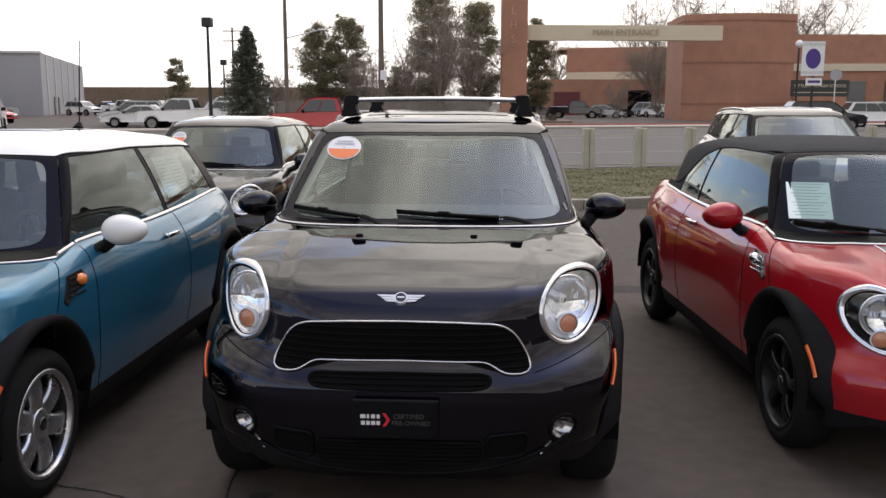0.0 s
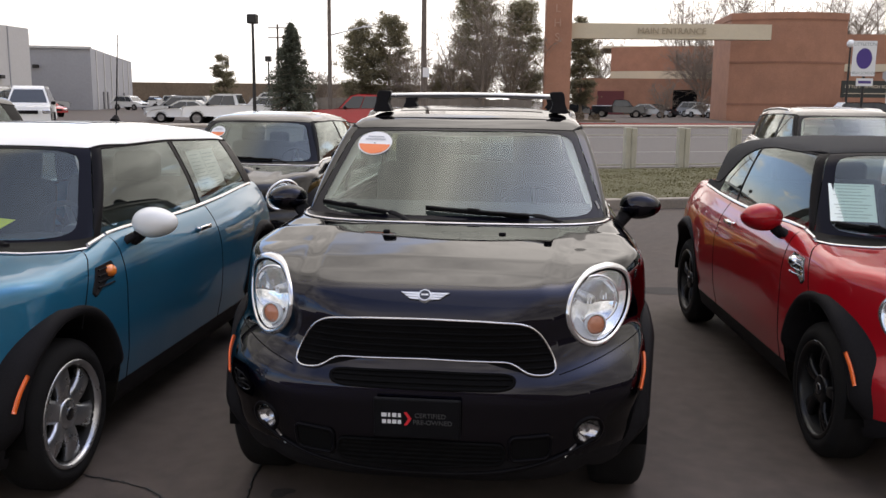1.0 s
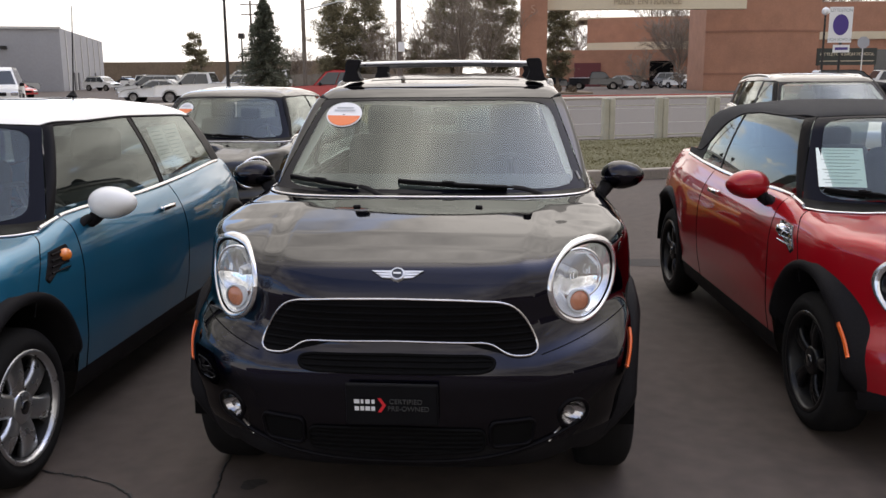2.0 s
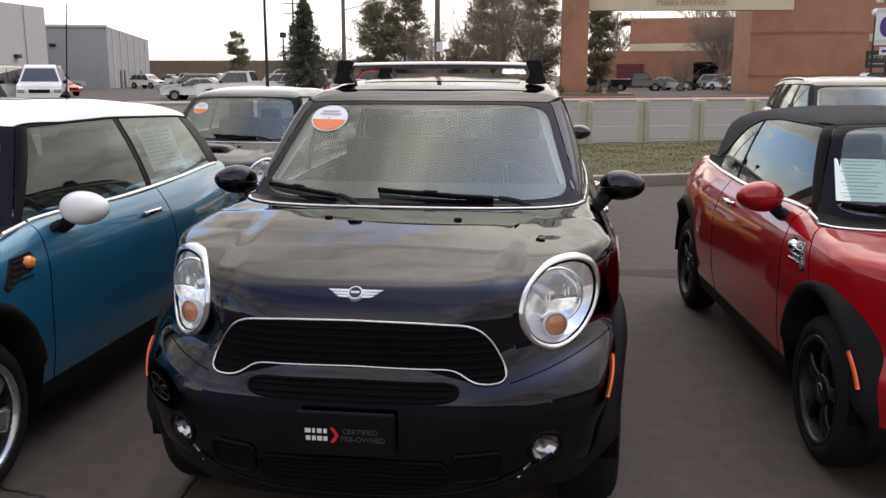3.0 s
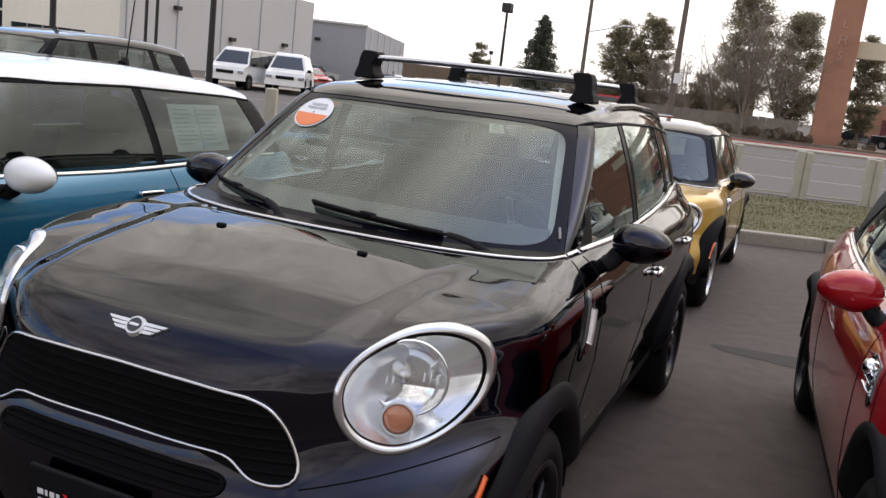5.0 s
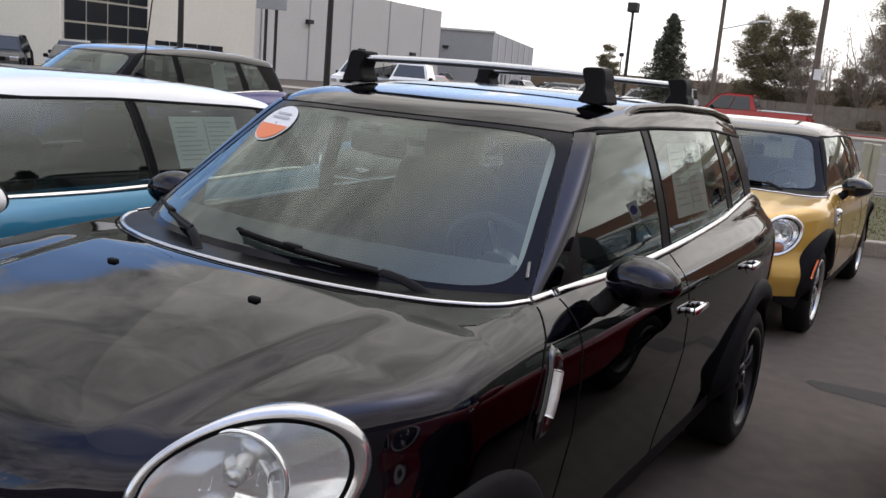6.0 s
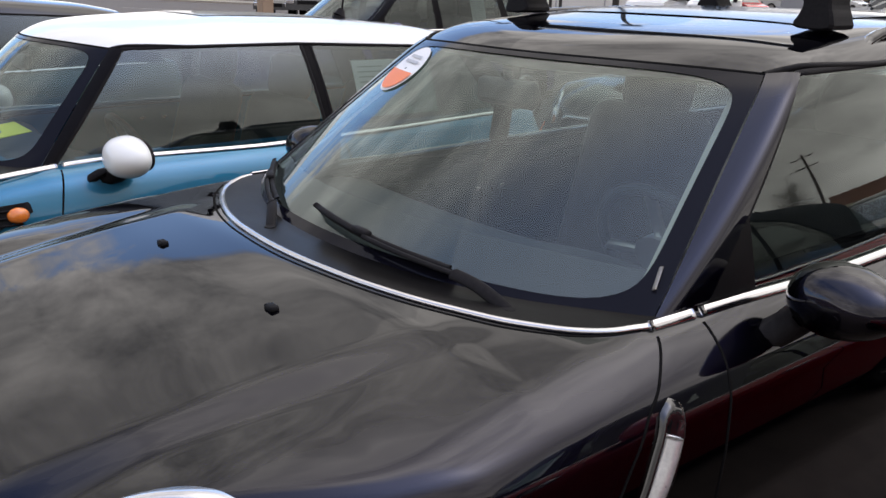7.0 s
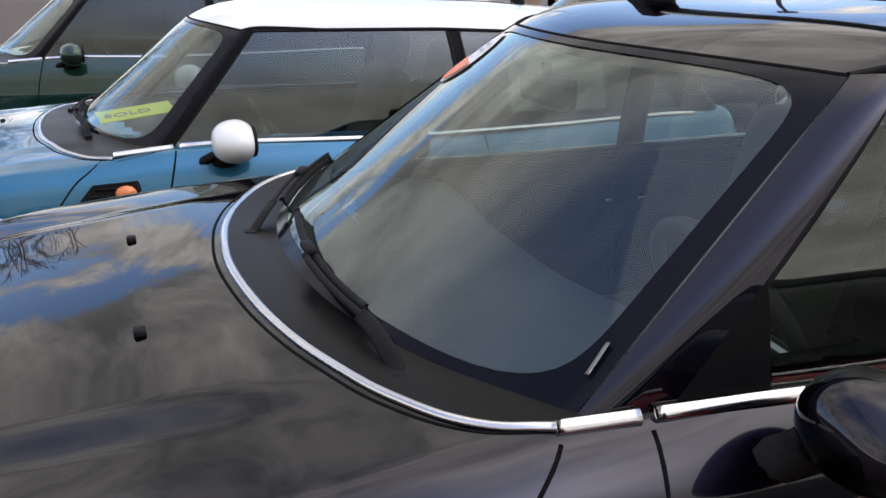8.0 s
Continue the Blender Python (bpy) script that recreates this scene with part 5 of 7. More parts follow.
chin = [(x, 0.298 + 0.115 * (abs(x) / 0.6) ** 2.4) for x in np.linspace(-0.6, 0.6, 60)]
link("chin_lip", *skin0.line(chin, "front", 0.014, 0.02, lift=0.002), PILLAR, crossover)
# plate holder with its printed card
PM = pose(-0.006, -0.03, 0.517, 93, 0, 0)
bm = bmesh.new()
box(bm, (0, 0, 0), (0.298, 0.142, 0.014), 0.006, 2)
bmesh.ops.transform(bm, matrix=PM, verts=bm.verts)
plate = part("plate_holder", bm, PLATEBLACK, crossover, "black card in the plate holder with white and red print")
PF = PM @ Matrix.Translation((0, 0, 0.0085))
flat_piece("card", rect(0.284, 0.128), PF, PLATEBLACK, plate, 0.001)
PT = PF @ Matrix.Translation((0, 0, 0.002))
for cy in (0.012, -0.012):
    for k, w in enumerate((0.018, 0.008, 0.014, 0.010) if cy > 0 else (0.014, 0.012, 0.015, 0.012)):
        flat_piece("print_bar", rect(w, 0.014, -0.112 + 0.0175 * k, cy), PT, WHITE, plate, 0.0006)
flat_piece("chevron", [(-0.045, 0.024), (-0.034, 0.024), (-0.018, 0.0), (-0.034, -0.024), (-0.045, -0.024), (-0.03, 0.0)], PT, REDPRINT, plate, 0.0006)
word("CERTIFIED", 0.023, PT @ Matrix.Translation((0.045, 0.012, 0)), GREYPRINT, plate)
word("PRE-OWNED", 0.023, PT @ Matrix.Translation((0.053, -0.012, 0)), GREYPRINT, plate)
wiper(TALL, crossover, (-0.118, 1.087), (0.51, 1.05))
wiper(TALL, crossover, (-0.63, 1.087), (-0.18, 1.056))
round_sticker(TALL, crossover, -0.437, 1.362, 0.088)
tag = on_screen(TALL, np.linspace(0.650, 0.665, 6), np.linspace(1.119, 1.088, 6), 0.008)
link("glass_tag", *ribbon(tag[0], tag[1], 0.009, 0.002), DISC, crossover, label="small silver tag on the windscreen")
price_sheet(TALL, crossover, 1, 2.62, 1.26, 0.4, 0.27)

# roof rack: two bars on four feet, clamped to the rails
rack = thing("roof_rack", pose(0, 0, 0), "aluminium roof rack with two crossbars on black feet", "roof rack")
for y, hx in ((2.015, 0.485), (2.97, 0.465)):
    xs = np.linspace(-hx + 0.01, hx - 0.01, 24)
    pts = [(x, y, 1.602 + 0.008 * (1 - (x / hx) ** 2)) for x in xs]
    link("crossbar", *ribbon(pts, np.tile((0, 0, 1), (24, 1)), 0.062, 0.026, sides=12), SATIN, rack, label="satin aluminium bar")
    for s in (1, -1):
        base = 1.526 if y < 2.5 else 1.534
        prof = spline(((0.0, 1.63), (0.03, 1.627), (0.042, 1.60), (0.046, 1.565), (0.055, base + 0.014), (0.052, base - 0.012), (-0.036, base - 0.008), (-0.028, base + 0.02), (-0.022, 1.57), (-0.034, 1.60), (-0.036, 1.625)), 34, True)
        v = []
        for k, (dy, sc) in enumerate(((-0.042, 0.86), (-0.036, 1.0), (0.036, 1.0), (0.042, 0.86))):
            c = prof.mean(0)
            for a, z in prof:
                v.append((s * (hx - 0.015 + c[0] + (a - c[0]) * sc), y + dy * (1 + 0.35 * (1.62 - z) / 0.14), c[1] + (z - c[1]) * (sc * 0.5 + 0.5)))
        f = grid_faces(34, 4, True) + [tuple(range(34)), tuple(range(3 * 34, 4 * 34))]
        link("rack_foot", v, f, PLASTIC, rack, smooth=False, label="black plastic foot", normals_fix=True)

# ---- the other small cars ----
def hatch_face(root, skin, dark=False):
    hl = spline([(0.575 + 0.118 * math.cos(a) + 0.02 * math.sin(a), 0.71 + 0.135 * math.sin(a)) for a in np.linspace(0, 2 * np.pi, 12, endpoint=False)], 48, True)
    for s in (1, -1):
        lamp_unit(root, skin, hl, s, ring=0.84, amber=(0.01, -0.075), dark=dark)
        fog_lamp(root, skin, s * 0.5, 0.36, 0.045)
        mk = [(0.372, 0.572), (0.325, 0.518), (0.29, 0.455)]
        edge = [(s * (0.838 - 0.16 * (0.5 - y)), y, z) for y, z in spline(mk, 8)]
        link("side_marker", *ribbon(edge, np.tile((s, -0.5, 0), (8, 1)), 0.02, 0.012), ORANGE, root, label="orange side marker")
    grille(root, skin, mirrored([(0, 0.71), (0.3, 0.70), (0.37, 0.67), (0.44, 0.585), (0.42, 0.565), (0, 0.56)]), 5, trim_w=0.03)
    grille(root, skin, mirrored([(0, 0.42), (0.3, 0.41), (0.36, 0.37), (0.3, 0.29), (0, 0.28)]), 4, trim=None)
    winged_badge(root, skin, 0, 0.785, 0.075)
    wiper(LOW, root, (-0.12, 0.985), (0.42, 0.96))
    wiper(LOW, root, (-0.6, 0.99), (-0.2, 0.965))


def side_grille(root, skin, s, bright=False):
    """The small slatted panel behind the front wheel, with its round indicator."""
    o = even([(0.93, 0.865), (1.07, 0.872), (1.075, 0.84), (0.87, 0.755), (0.85, 0.775)], 44)
    g = link("side_grille", *skin.patch(o, "side", ((1.03, 0.0), (1.0, 0.006), (0.9, 0.003), (0.1, 0.003)), s), GLOSSBLACK if bright else PLASTIC, root, normals_fix=True)
    for k in range(4):
        z = 0.785 + 0.022 * k
        link("slat", *skin.line([(y, z) for y in np.linspace(0.9 + 0.012 * k, 1.04, 8)], "side", 0.008, 0.012, s, lift=0.004), CHROME if bright else PLASTIC, g)
    p, n = skin.drape([(1.03, 0.835)], "side", s)
    a = np.linspace(0, 2 * np.pi, 22, endpoint=False)
    rot = Vector(n[0]).to_track_quat("Z", "Y").to_matrix().to_4x4()
    m = Matrix.Translation(p[0]) @ rot
    v = [m @ Vector((0.034 * k * math.cos(t), 0.026 * k * math.sin(t), h)) for k, h in ((1, 0.0), (0.98, 0.014), (0.75, 0.022), (0.4, 0.026), (0.02, 0.027)) for t in a]
    link("side_indicator", v, grid_faces(22, 5, True), CHROME if bright else AMBER, g, label="round amber indicator", normals_fix=True)


def antenna(root, P, y, length=0.5, lean=8):
    z = float(P["roof"](y))
    bm = bmesh.new()
    rod(bm, (0, y, z - 0.01), (0, y + 0.004, z + 0.012), 0.036, 0.034, 16)
    rod(bm, (0, y + 0.004, z + 0.012), (0, y + 0.02, z + 0.045), 0.034, 0.014, 16)
    a = part("antenna", bm, PLASTIC, root, "black roof antenna")
    bm = bmesh.new()
    e = (0, y + 0.02 + length * math.sin(radians(lean)), z + 0.035 + length * math.cos(radians(lean)))
    rod(bm, (0, y + 0.02, z + 0.03), e, 0.0045, 0.003, 8)
    part("whip", bm, RUBBER, a)


BLUE = paint("blue_paint", (0.016, 0.135, 0.235), 0.45, 0.3, 0.06)
WHITEROOF = paint("white_paint", (0.80, 0.80, 0.78), 0.0, 0.35, 0.03)
blue_car, skin1 = build_car("hatchback_car", dict(LOW, sunroof=(1.95, 2.74, 0.25)), pose(-2.27, -0.31, 0), BLUE, "metallic blue three-door hatchback with white roof and mirrors", roof_mat=WHITEROOF, mirror_mat=WHITEROOF, rim_style="six")
hatch_face(blue_car, skin1)
side_grille(blue_car, skin1, 1)
side_grille(blue_car, skin1, -1)
price_sheet(LOW, blue_car, 1, 2.68, 1.15, 0.42, 0.25)
antenna(blue_car, LOW, 2.78, 0.52)
m = pose(0.2, 1.09, 1.005, 6, -7, 97)
card = flat_piece("window_card", rect(0.28, 0.16), m, YELLOWCARD, blue_car, 0.003, "bright yellow card lying under the windscreen")
word("SOLD", 0.07, m @ Matrix.Translation((-0.03, -0.01, 0.004)), PRINT, card)

RED_P = paint("red_paint", (0.34, 0.006, 0.012), 0.2, 0.3, 0.04)
red_car, skin2 = build_car("convertible_car", SOFT, pose(2.5, 0.5, 0, 0, 0, 4), RED_P, "bright red convertible with closed black canvas roof", roof_mat=CANVAS, pillar_mat=PILLAR, rim_mat=BLACKWHEEL, rim_style="five", canvas=True)
hatch_face(red_car, skin2, dark=True)
side_grille(red_car, skin2, -1, True)
side_grille(red_car, skin2, 1, True)
m = pose(-0.49, 1.2, 1.10, 42, 0, -14)
sheet = flat_piece("price_sheet", rect(0.21, 0.25), m, PAPER, red_car, 0.003, "printed paper sheet behind the windscreen")
for r in range(11):
    flat_piece("print_bar", rect(0.17 - 0.03 * (r % 3), 0.004, -0.005 * (r % 3), 0.11 - 0.021 * r), m @ Matrix.Translation((0, 0, 0.004)), FAINT, sheet, 0.001)
STRIPE = paint("stripe_paint", (0.03, 0.03, 0.032), 0.1, 0.35)
for s in (1, -1):
    for x0, x1, mt in ((0.17, 0.36, STRIPE), (0.36, 0.37, WHITE), (0.16, 0.17, WHITE)):
        v = []
        for y in np.linspace(0.2, 0.72 if x1 < 0.37 else 0.75, 26):
            p, n = skin2.drape([(s * x, y) for x in np.linspace(x0, x1, 8)], "top")
            v += list(p + n * 0.0025)
        link("hood_stripe", v, grid_faces(8, 26), mt, red_car)

BLACK2 = paint("black_paint", (0.006, 0.0055, 0.006), 0.1, 0.3, 0.02)
black_car, skin3 = build_car("hatchback_car", LOW, pose(-2.51, 4.7, 0), BLACK2, "black three-door hatchback with hood scoop and round sticker", rim_mat=SILVER, fine=0.9)
hatch_face(black_car, skin3)
round_sticker(LOW, black_car, -0.4, 1.235, 0.085)
v, f = skin3.patch(even([(-0.17, 0.44), (0.17, 0.44), (0.2, 0.5), (0.16, 0.58), (-0.16, 0.58), (-0.2, 0.5)], 40), "top", ((1.2, 0.0), (1.0, 0.028), (0.7, 0.036), (0.1, 0.038)))
sc = link("hood_scoop", v, f, BLACK2, black_car, normals_fix=True)
v, f = skin3.patch(even([(-0.15, 0.405), (0.15, 0.405), (0.16, 0.43), (0.14, 0.452), (-0.14, 0.452), (-0.16, 0.43)], 30), "top", ((1, 0.004), (0.8, 0.02), (0.1, 0.022)))
link("scoop_mouth", v, f, MATTBLACK, sc, normals_fix=True)

GOLD = paint("gold_paint", (0.50, 0.30, 0.06), 0.4, 0.32, 0.05)
gold_car, skin4 = build_car("hatchback_car", LOW, pose(-0.05, 5.12, 0), GOLD, "golden yellow three-door hatchback with dark roof and black mirrors", roof_mat=BLACK2, mirror_mat=GLOSSBLACK, fine=0.9)
hatch_face(gold_car, skin4)
side_grille(gold_car, skin4, 1, True)

GREEN = paint("green_paint", (0.008, 0.035, 0.025), 0.4, 0.3, 0.05)
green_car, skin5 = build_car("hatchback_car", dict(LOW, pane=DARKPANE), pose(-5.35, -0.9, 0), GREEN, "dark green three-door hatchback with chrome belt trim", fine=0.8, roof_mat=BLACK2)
INDIGO = paint("indigo_paint", (0.022, 0.016, 0.12), 0.4, 0.3, 0.05)
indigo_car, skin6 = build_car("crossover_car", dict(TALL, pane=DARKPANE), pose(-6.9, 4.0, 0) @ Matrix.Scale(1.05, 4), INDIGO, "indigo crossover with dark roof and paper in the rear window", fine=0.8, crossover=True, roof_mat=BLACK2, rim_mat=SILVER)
price_sheet(TALL, indigo_car, 1, 2.75, 1.25, 0.2, 0.28)
PEWTER = paint("pewter_paint", (0.30, 0.30, 0.29), 0.6, 0.32, 0.05)
pewter_car, skin7 = build_car("crossover_car", TALL, pose(4.15, 6.9, 0), PEWTER, "silver grey crossover with dark roof and bright roof rails", fine=0.8, crossover=True, roof_mat=BLACK2, rails=SATIN, mirror_mat=CHROME)

# ---- ground, kerb, verge, street ----
ASPHALT = mat("asphalt", (0.072, 0.0545, 0.0445), 0.85, vary=0.3, scale=0.5, bump=0.25, bump_scale=260)
ROADTAR = mat("road_tar", (0.10, 0.088, 0.079), 0.85, vary=0.15, scale=0.3, bump=0.3, bump_scale=60)
GRASS = mat("grass", (0.07, 0.067, 0.022), 0.9, second=(0.1, 0.086, 0.033), scale=1.2, bump=0.6, bump_scale=60)
CONCRETE = mat("concrete", (0.33, 0.29, 0.24), 0.85, vary=0.2, scale=2.0, bump=0.3, bump_scale=60)
REDKERB = mat("red_kerb", (0.42, 0.09, 0.07), 0.8, vary=0.15, scale=2.0)
LINE = mat("road_paint", (0.34, 0.33, 0.30), 0.8, vary=0.15, scale=3)
BRICK = mat("brick", (0.36, 0.18, 0.115), 0.85, vary=0.2, scale=0.8, bump=0.3, bump_scale=30)
PALEBRICK = mat("pale_brick", (0.46, 0.28, 0.2), 0.85, vary=0.15, scale=2)
BUFF = mat("buff_stone", (0.60, 0.52, 0.38), 0.8, vary=0.08, scale=0.7)
GREYWALL = mat("grey_wall", (0.36, 0.365, 0.385), 0.8, vary=0.07, scale=0.25)
PALEWALL = mat("pale_wall", (0.56, 0.55, 0.53), 0.8, vary=0.05, scale=0.25)
CREAM = mat("cream_wall", (0.74, 0.71, 0.62), 0.8, vary=0.05, scale=0.25)
EARTH = mat("brown_bank", (0.19, 0.14, 0.095), 0.95, vary=0.3, scale=0.15)
POSTS = mat("pale_post", (0.42, 0.395, 0.31), 0.8, vary=0.15, scale=5)
POLE = mat("dark_pole", (0.03, 0.028, 0.026), 0.5, 0.4, vary=0.2)
TIMBER = mat("pole_timber", (0.15, 0.122, 0.10), 0.9, vary=0.25, scale=4)
DARKGLASS = mat("dark_window", (0.02, 0.025, 0.03), 0.06, coat=0.5)
CRACK = mat("tar_crack", (0.008, 0.0075, 0.007), 0.6, vary=0.3)
DAMP = mat("damp_asphalt", (0.028, 0.023, 0.02), 0.85, vary=0.3, scale=3, bump=0.4, bump_scale=90)
PURPLE = mat("purple_print", (0.07, 0.04, 0.22), 0.6)
STREET = Matrix.Translation((0, 9.65, 0)) @ Matrix.Rotation(radians(22), 4, "Z")


def slab(name, x0, x1, y0, y1, z, material, label, m=STREET, thick=0.02, category=""):
    bm = bmesh.new()
    box(bm, ((x0 + x1) / 2, (y0 + y1) / 2, z - thick / 2), (x1 - x0, y1 - y0, thick))
    bmesh.ops.transform(bm, matrix=m, verts=bm.verts)
    return tagged(part(name, bm, material, None), label, category or name, kind="structure")


v = [(x, y, 0) for y in (-2500, 2500) for x in (-2500, 2500)]
tagged(link("ground", v, [(0, 1, 3, 2)], ASPHALT, smooth=False), "worn dark brown-grey asphalt of the car lot", "ground", kind="structure")
slab("grass_verge", -2.2, 60, 0.16, 5.75, 0.14, GRASS, "short dry winter grass on the verge", thick=0.3, category="grass")
slab("street", -60, 140, 7.6, 37, 0.012, ROADTAR, "pale grey worn street surface", category="road")
slab("pavement", -60, 140, 37, 41, 0.13, CONCRETE, "concrete pavement along the street", thick=0.26)
for y, w in ((13.5, 0.12), (24.2, 0.15)):
    slab("road_line", -40, 100, y, y + w, 0.018, LINE, "worn white road line", thick=0.008, category="road line")
slab("red_kerb", 8, 70, 43, 43.5, 0.15, REDKERB, "kerb painted faded red", thick=0.3, category="kerb")
slab("planting_bed", -12, 6.5, 68.6, 76, 0.14, EARTH, "brown bare soil bed round the brick pylon", pose(0, 0, 0), thick=0.28)
# kerb stones
kerb = thing("kerb", STREET, "weathered concrete kerb along the grass", "kerb", kind="structure")
bm = bmesh.new()
box(bm, (0, 0, 0), (1.99, 0.16, 0.3), 0.02, 2)
stone_mesh = bpy.data.meshes.new("kerb_stone")
bm.to_mesh(stone_mesh)
bm.free()
stone_mesh.materials.append(CONCRETE)
for k in range(26):
    st = new("kerb_stone", stone_mesh)
    st.parent = kerb
    st.location = (-1.2 + 2 * k, 0.08, 0.005 + 0.004 * math.sin(k * 2.1))
    st.rotation_euler = (0, 0, 0.003 * math.sin(k * 1.3))


def wobble_strip(name, pts, w, material, label, seed, z=0.003):
    """A thin uneven strip on the ground along pts."""
    rng = np.random.default_rng(seed)
    p = spline(pts, 12 * len(pts))
    p += np.cumsum(rng.normal(0, 0.004, p.shape), 0) * np.linspace(0, 1, len(p))[:, None] * 0.5 + rng.normal(0, 0.004, p.shape)
    t = np.gradient(p, axis=0)
    t /= np.linalg.norm(t, axis=1, keepdims=True)
    n = np.stack([-t[:, 1], t[:, 0]], 1)
    ww = w * rng.uniform(0.4, 1.3, len(p))[:, None] / 2
    v = np.concatenate([np.c_[p - n * ww, np.full(len(p), z)], np.c_[p, np.full(len(p), z + 0.002)], np.c_[p + n * ww, np.full(len(p), z)]])
    return tagged(link(name, v, grid_faces(len(p), 3), material, smooth=False), label, "crack", kind="structure")


wobble_strip("tar_crack", ((-1.62, 0.52), (-1.45, 0.46), (-1.3, 0.43), (-1.1, 0.34), (-0.9, 0.1), (-0.8, -0.3)), 0.014, CRACK, "dark open crack in the asphalt", 1)
wobble_strip("tar_crack", ((-0.80, 0.75), (-0.77, 0.5), (-0.74, 0.3), (-0.76, 0.05), (-0.7, -0.4)), 0.012, CRACK, "dark open crack in the asphalt", 2)
rng = np.random.default_rng(5)
for cx, cy, rx, ry in ((1.36, 4.6, 0.32, 0.17), (-0.62, 0.42, 0.05, 0.04)):
    a = np.linspace(0, 2 * np.pi, 28, endpoint=False)
    k = 1 + 0.22 * np.sin(2 * a + cx) + 0.15 * np.sin(3 * a + cy) + rng.normal(0, 0.04, 28)
    v = [(cx, cy, 0.003)] + [(cx + rx * q * math.cos(t), cy + ry * q * math.sin(t), 0.002) for t, q in zip(a, k)]
    tagged(link("oil_stain", v, [(0, i + 1, (i + 1) % 28 + 1) for i in range(28)], DAMP, smooth=False), "dark damp stain on the asphalt", "stain", kind="structure")

# uneven blades over the verge
rng = np.random.default_rng(12)
n = 80000
gx, gy = rng.uniform(-2.2, 22, n) ** 1.0, rng.uniform(0.2, 5.7, n)
clump = np.sin(gx * 3.1 + 1.3 * np.sin(gy * 2.3)) * np.sin(gy * 3.7 + gx)
h = rng.uniform(0.008, 0.022, n) * (1.1 + 0.5 * clump)
ang = rng.uniform(0, 2 * np.pi, n)
tilt = rng.normal(0, 0.5, (n, 2)) * h[:, None]
foot = np.stack([gx, gy, np.full(n, 0.138)], 1)
wide = np.stack([np.cos(ang), np.sin(ang), 0 * ang], 1) * rng.uniform(0.004, 0.009, n)[:, None]
tip = foot + np.c_[tilt, h]
v = np.stack([foot - wide, foot + wide, tip], 1).reshape(-1, 3)
v = v @ np.array(STREET.to_3x3()).T + np.array(STREET.translation)
BLADE = leaves("grass_blades", (0.086, 0.08, 0.026), vary=0.3, scale=1.5, island=0.08, through=0.5)
tagged(link("grass_blades", v, np.arange(3 * n).reshape(-1, 3), BLADE, smooth=False), "short dry olive and straw-coloured winter grass", "grass", kind="stuff")

# low fence along the street: paired posts and two wires
fence = thing("fence", STREET, "low fence of pale paired wooden posts with rails", "fence")
for k in range(29):
    x = -1.63 + 1.335 * k
    for o in (-0.074, 0.074):
        bm = bmesh.new()
        box(bm, (x + o, 6.02, 0.56), (0.14, 0.14, 0.95 - 0.03 * (o > 0)), 0.02, 1)
        part("post", bm, POSTS, fence)
for z in (0.86, 0.2):
    bm = bmesh.new()
    box(bm, (14, 6.02, z), (36, 0.016, 0.016 if z > 0.5 else 0.03), 0.004, 1)
    part("rail", bm, POSTS, fence)
bm = bmesh.new()
box(bm, (-9.2, 14.2, 0.5), (0.24, 0.24, 1.0), 0.03, 2, Matrix.Rotation(0.4, 4, "Z"))
tagged(part("bollard", bm, POSTS, None), "pale square wooden bollard in the lot", "bollard")
bm = bmesh.new()
box(bm, (-11.5, 7.0, 0.75), (0.2, 0.2, 1.5), 0.02, 2, None)
tagged(part("bollard", bm, mat("tan_wood", (0.32, 0.23, 0.16), 0.8, vary=0.2, scale=5), None), "tan square wooden post in the lot", "bollard")

# ---- school across the street ----
def wall_part(name, c, s, material, parent, rz=0.0, label=""):
    bm = bmesh.new()
    box(bm, (0, 0, 0), s)
    bmesh.ops.transform(bm, matrix=pose(*c, 0, 0, rz), verts=bm.verts)
    return part(name, bm, material, parent, label)


gate = thing("entrance_gate", pose(0, 0, 0), "red brick pylon with buff beam lettered main entrance", "gateway")
wall_part("pylon", (1.81, 73.0, 5.5), (2.13, 2.0, 11.0), BRICK, gate, 3)
wall_part("pylon_base", (1.81, 73.0, 0.4), (2.4, 2.3, 0.8), BRICK, gate, 3)
beam = wall_part("beam", (11.1, 74.0, 7.42), (16.6, 1.0, 1.24), BUFF, gate, 5, "buff stone beam")
letters("MAIN ENTRANCE", 0.72, pose(11.2, 73.42, 7.42, 90, 0, 5), mat("bronze_letters", (0.40, 0.33, 0.23), 0.6), beam, 0.03)
for k, ch in enumerate("LHS"):
    word(ch, 0.9, pose(1.75, 71.95, 9.1 - 1.15 * k, 90, 0, 3), PALEBRICK, gate, depth=0.03)
tower = thing("school_tower", pose(0, 0, 0), "curved red brick entrance tower", "building")
a = np.linspace(-1, 1, 25)
ring = [(22.4 + 5.0 * t, 80.2 - 1.5 * (1 - t * t)) for t in a] + [(27.4, 88.0), (17.4, 88.0)]
n = len(ring)
prof = ((0.0, 1.0), (8.9, 1.0), (8.95, 1.012), (9.5, 1.012))
cx, cy = 22.4, 83.0
v = [(cx + (x - cx) * k, cy + (y - cy) * k, z) for z, k in prof for x, y in ring]
link("wall", v, grid_faces(n, 4, True) + [tuple(range(3 * n, 4 * n))], BRICK, tower, smooth=False, normals_fix=True)
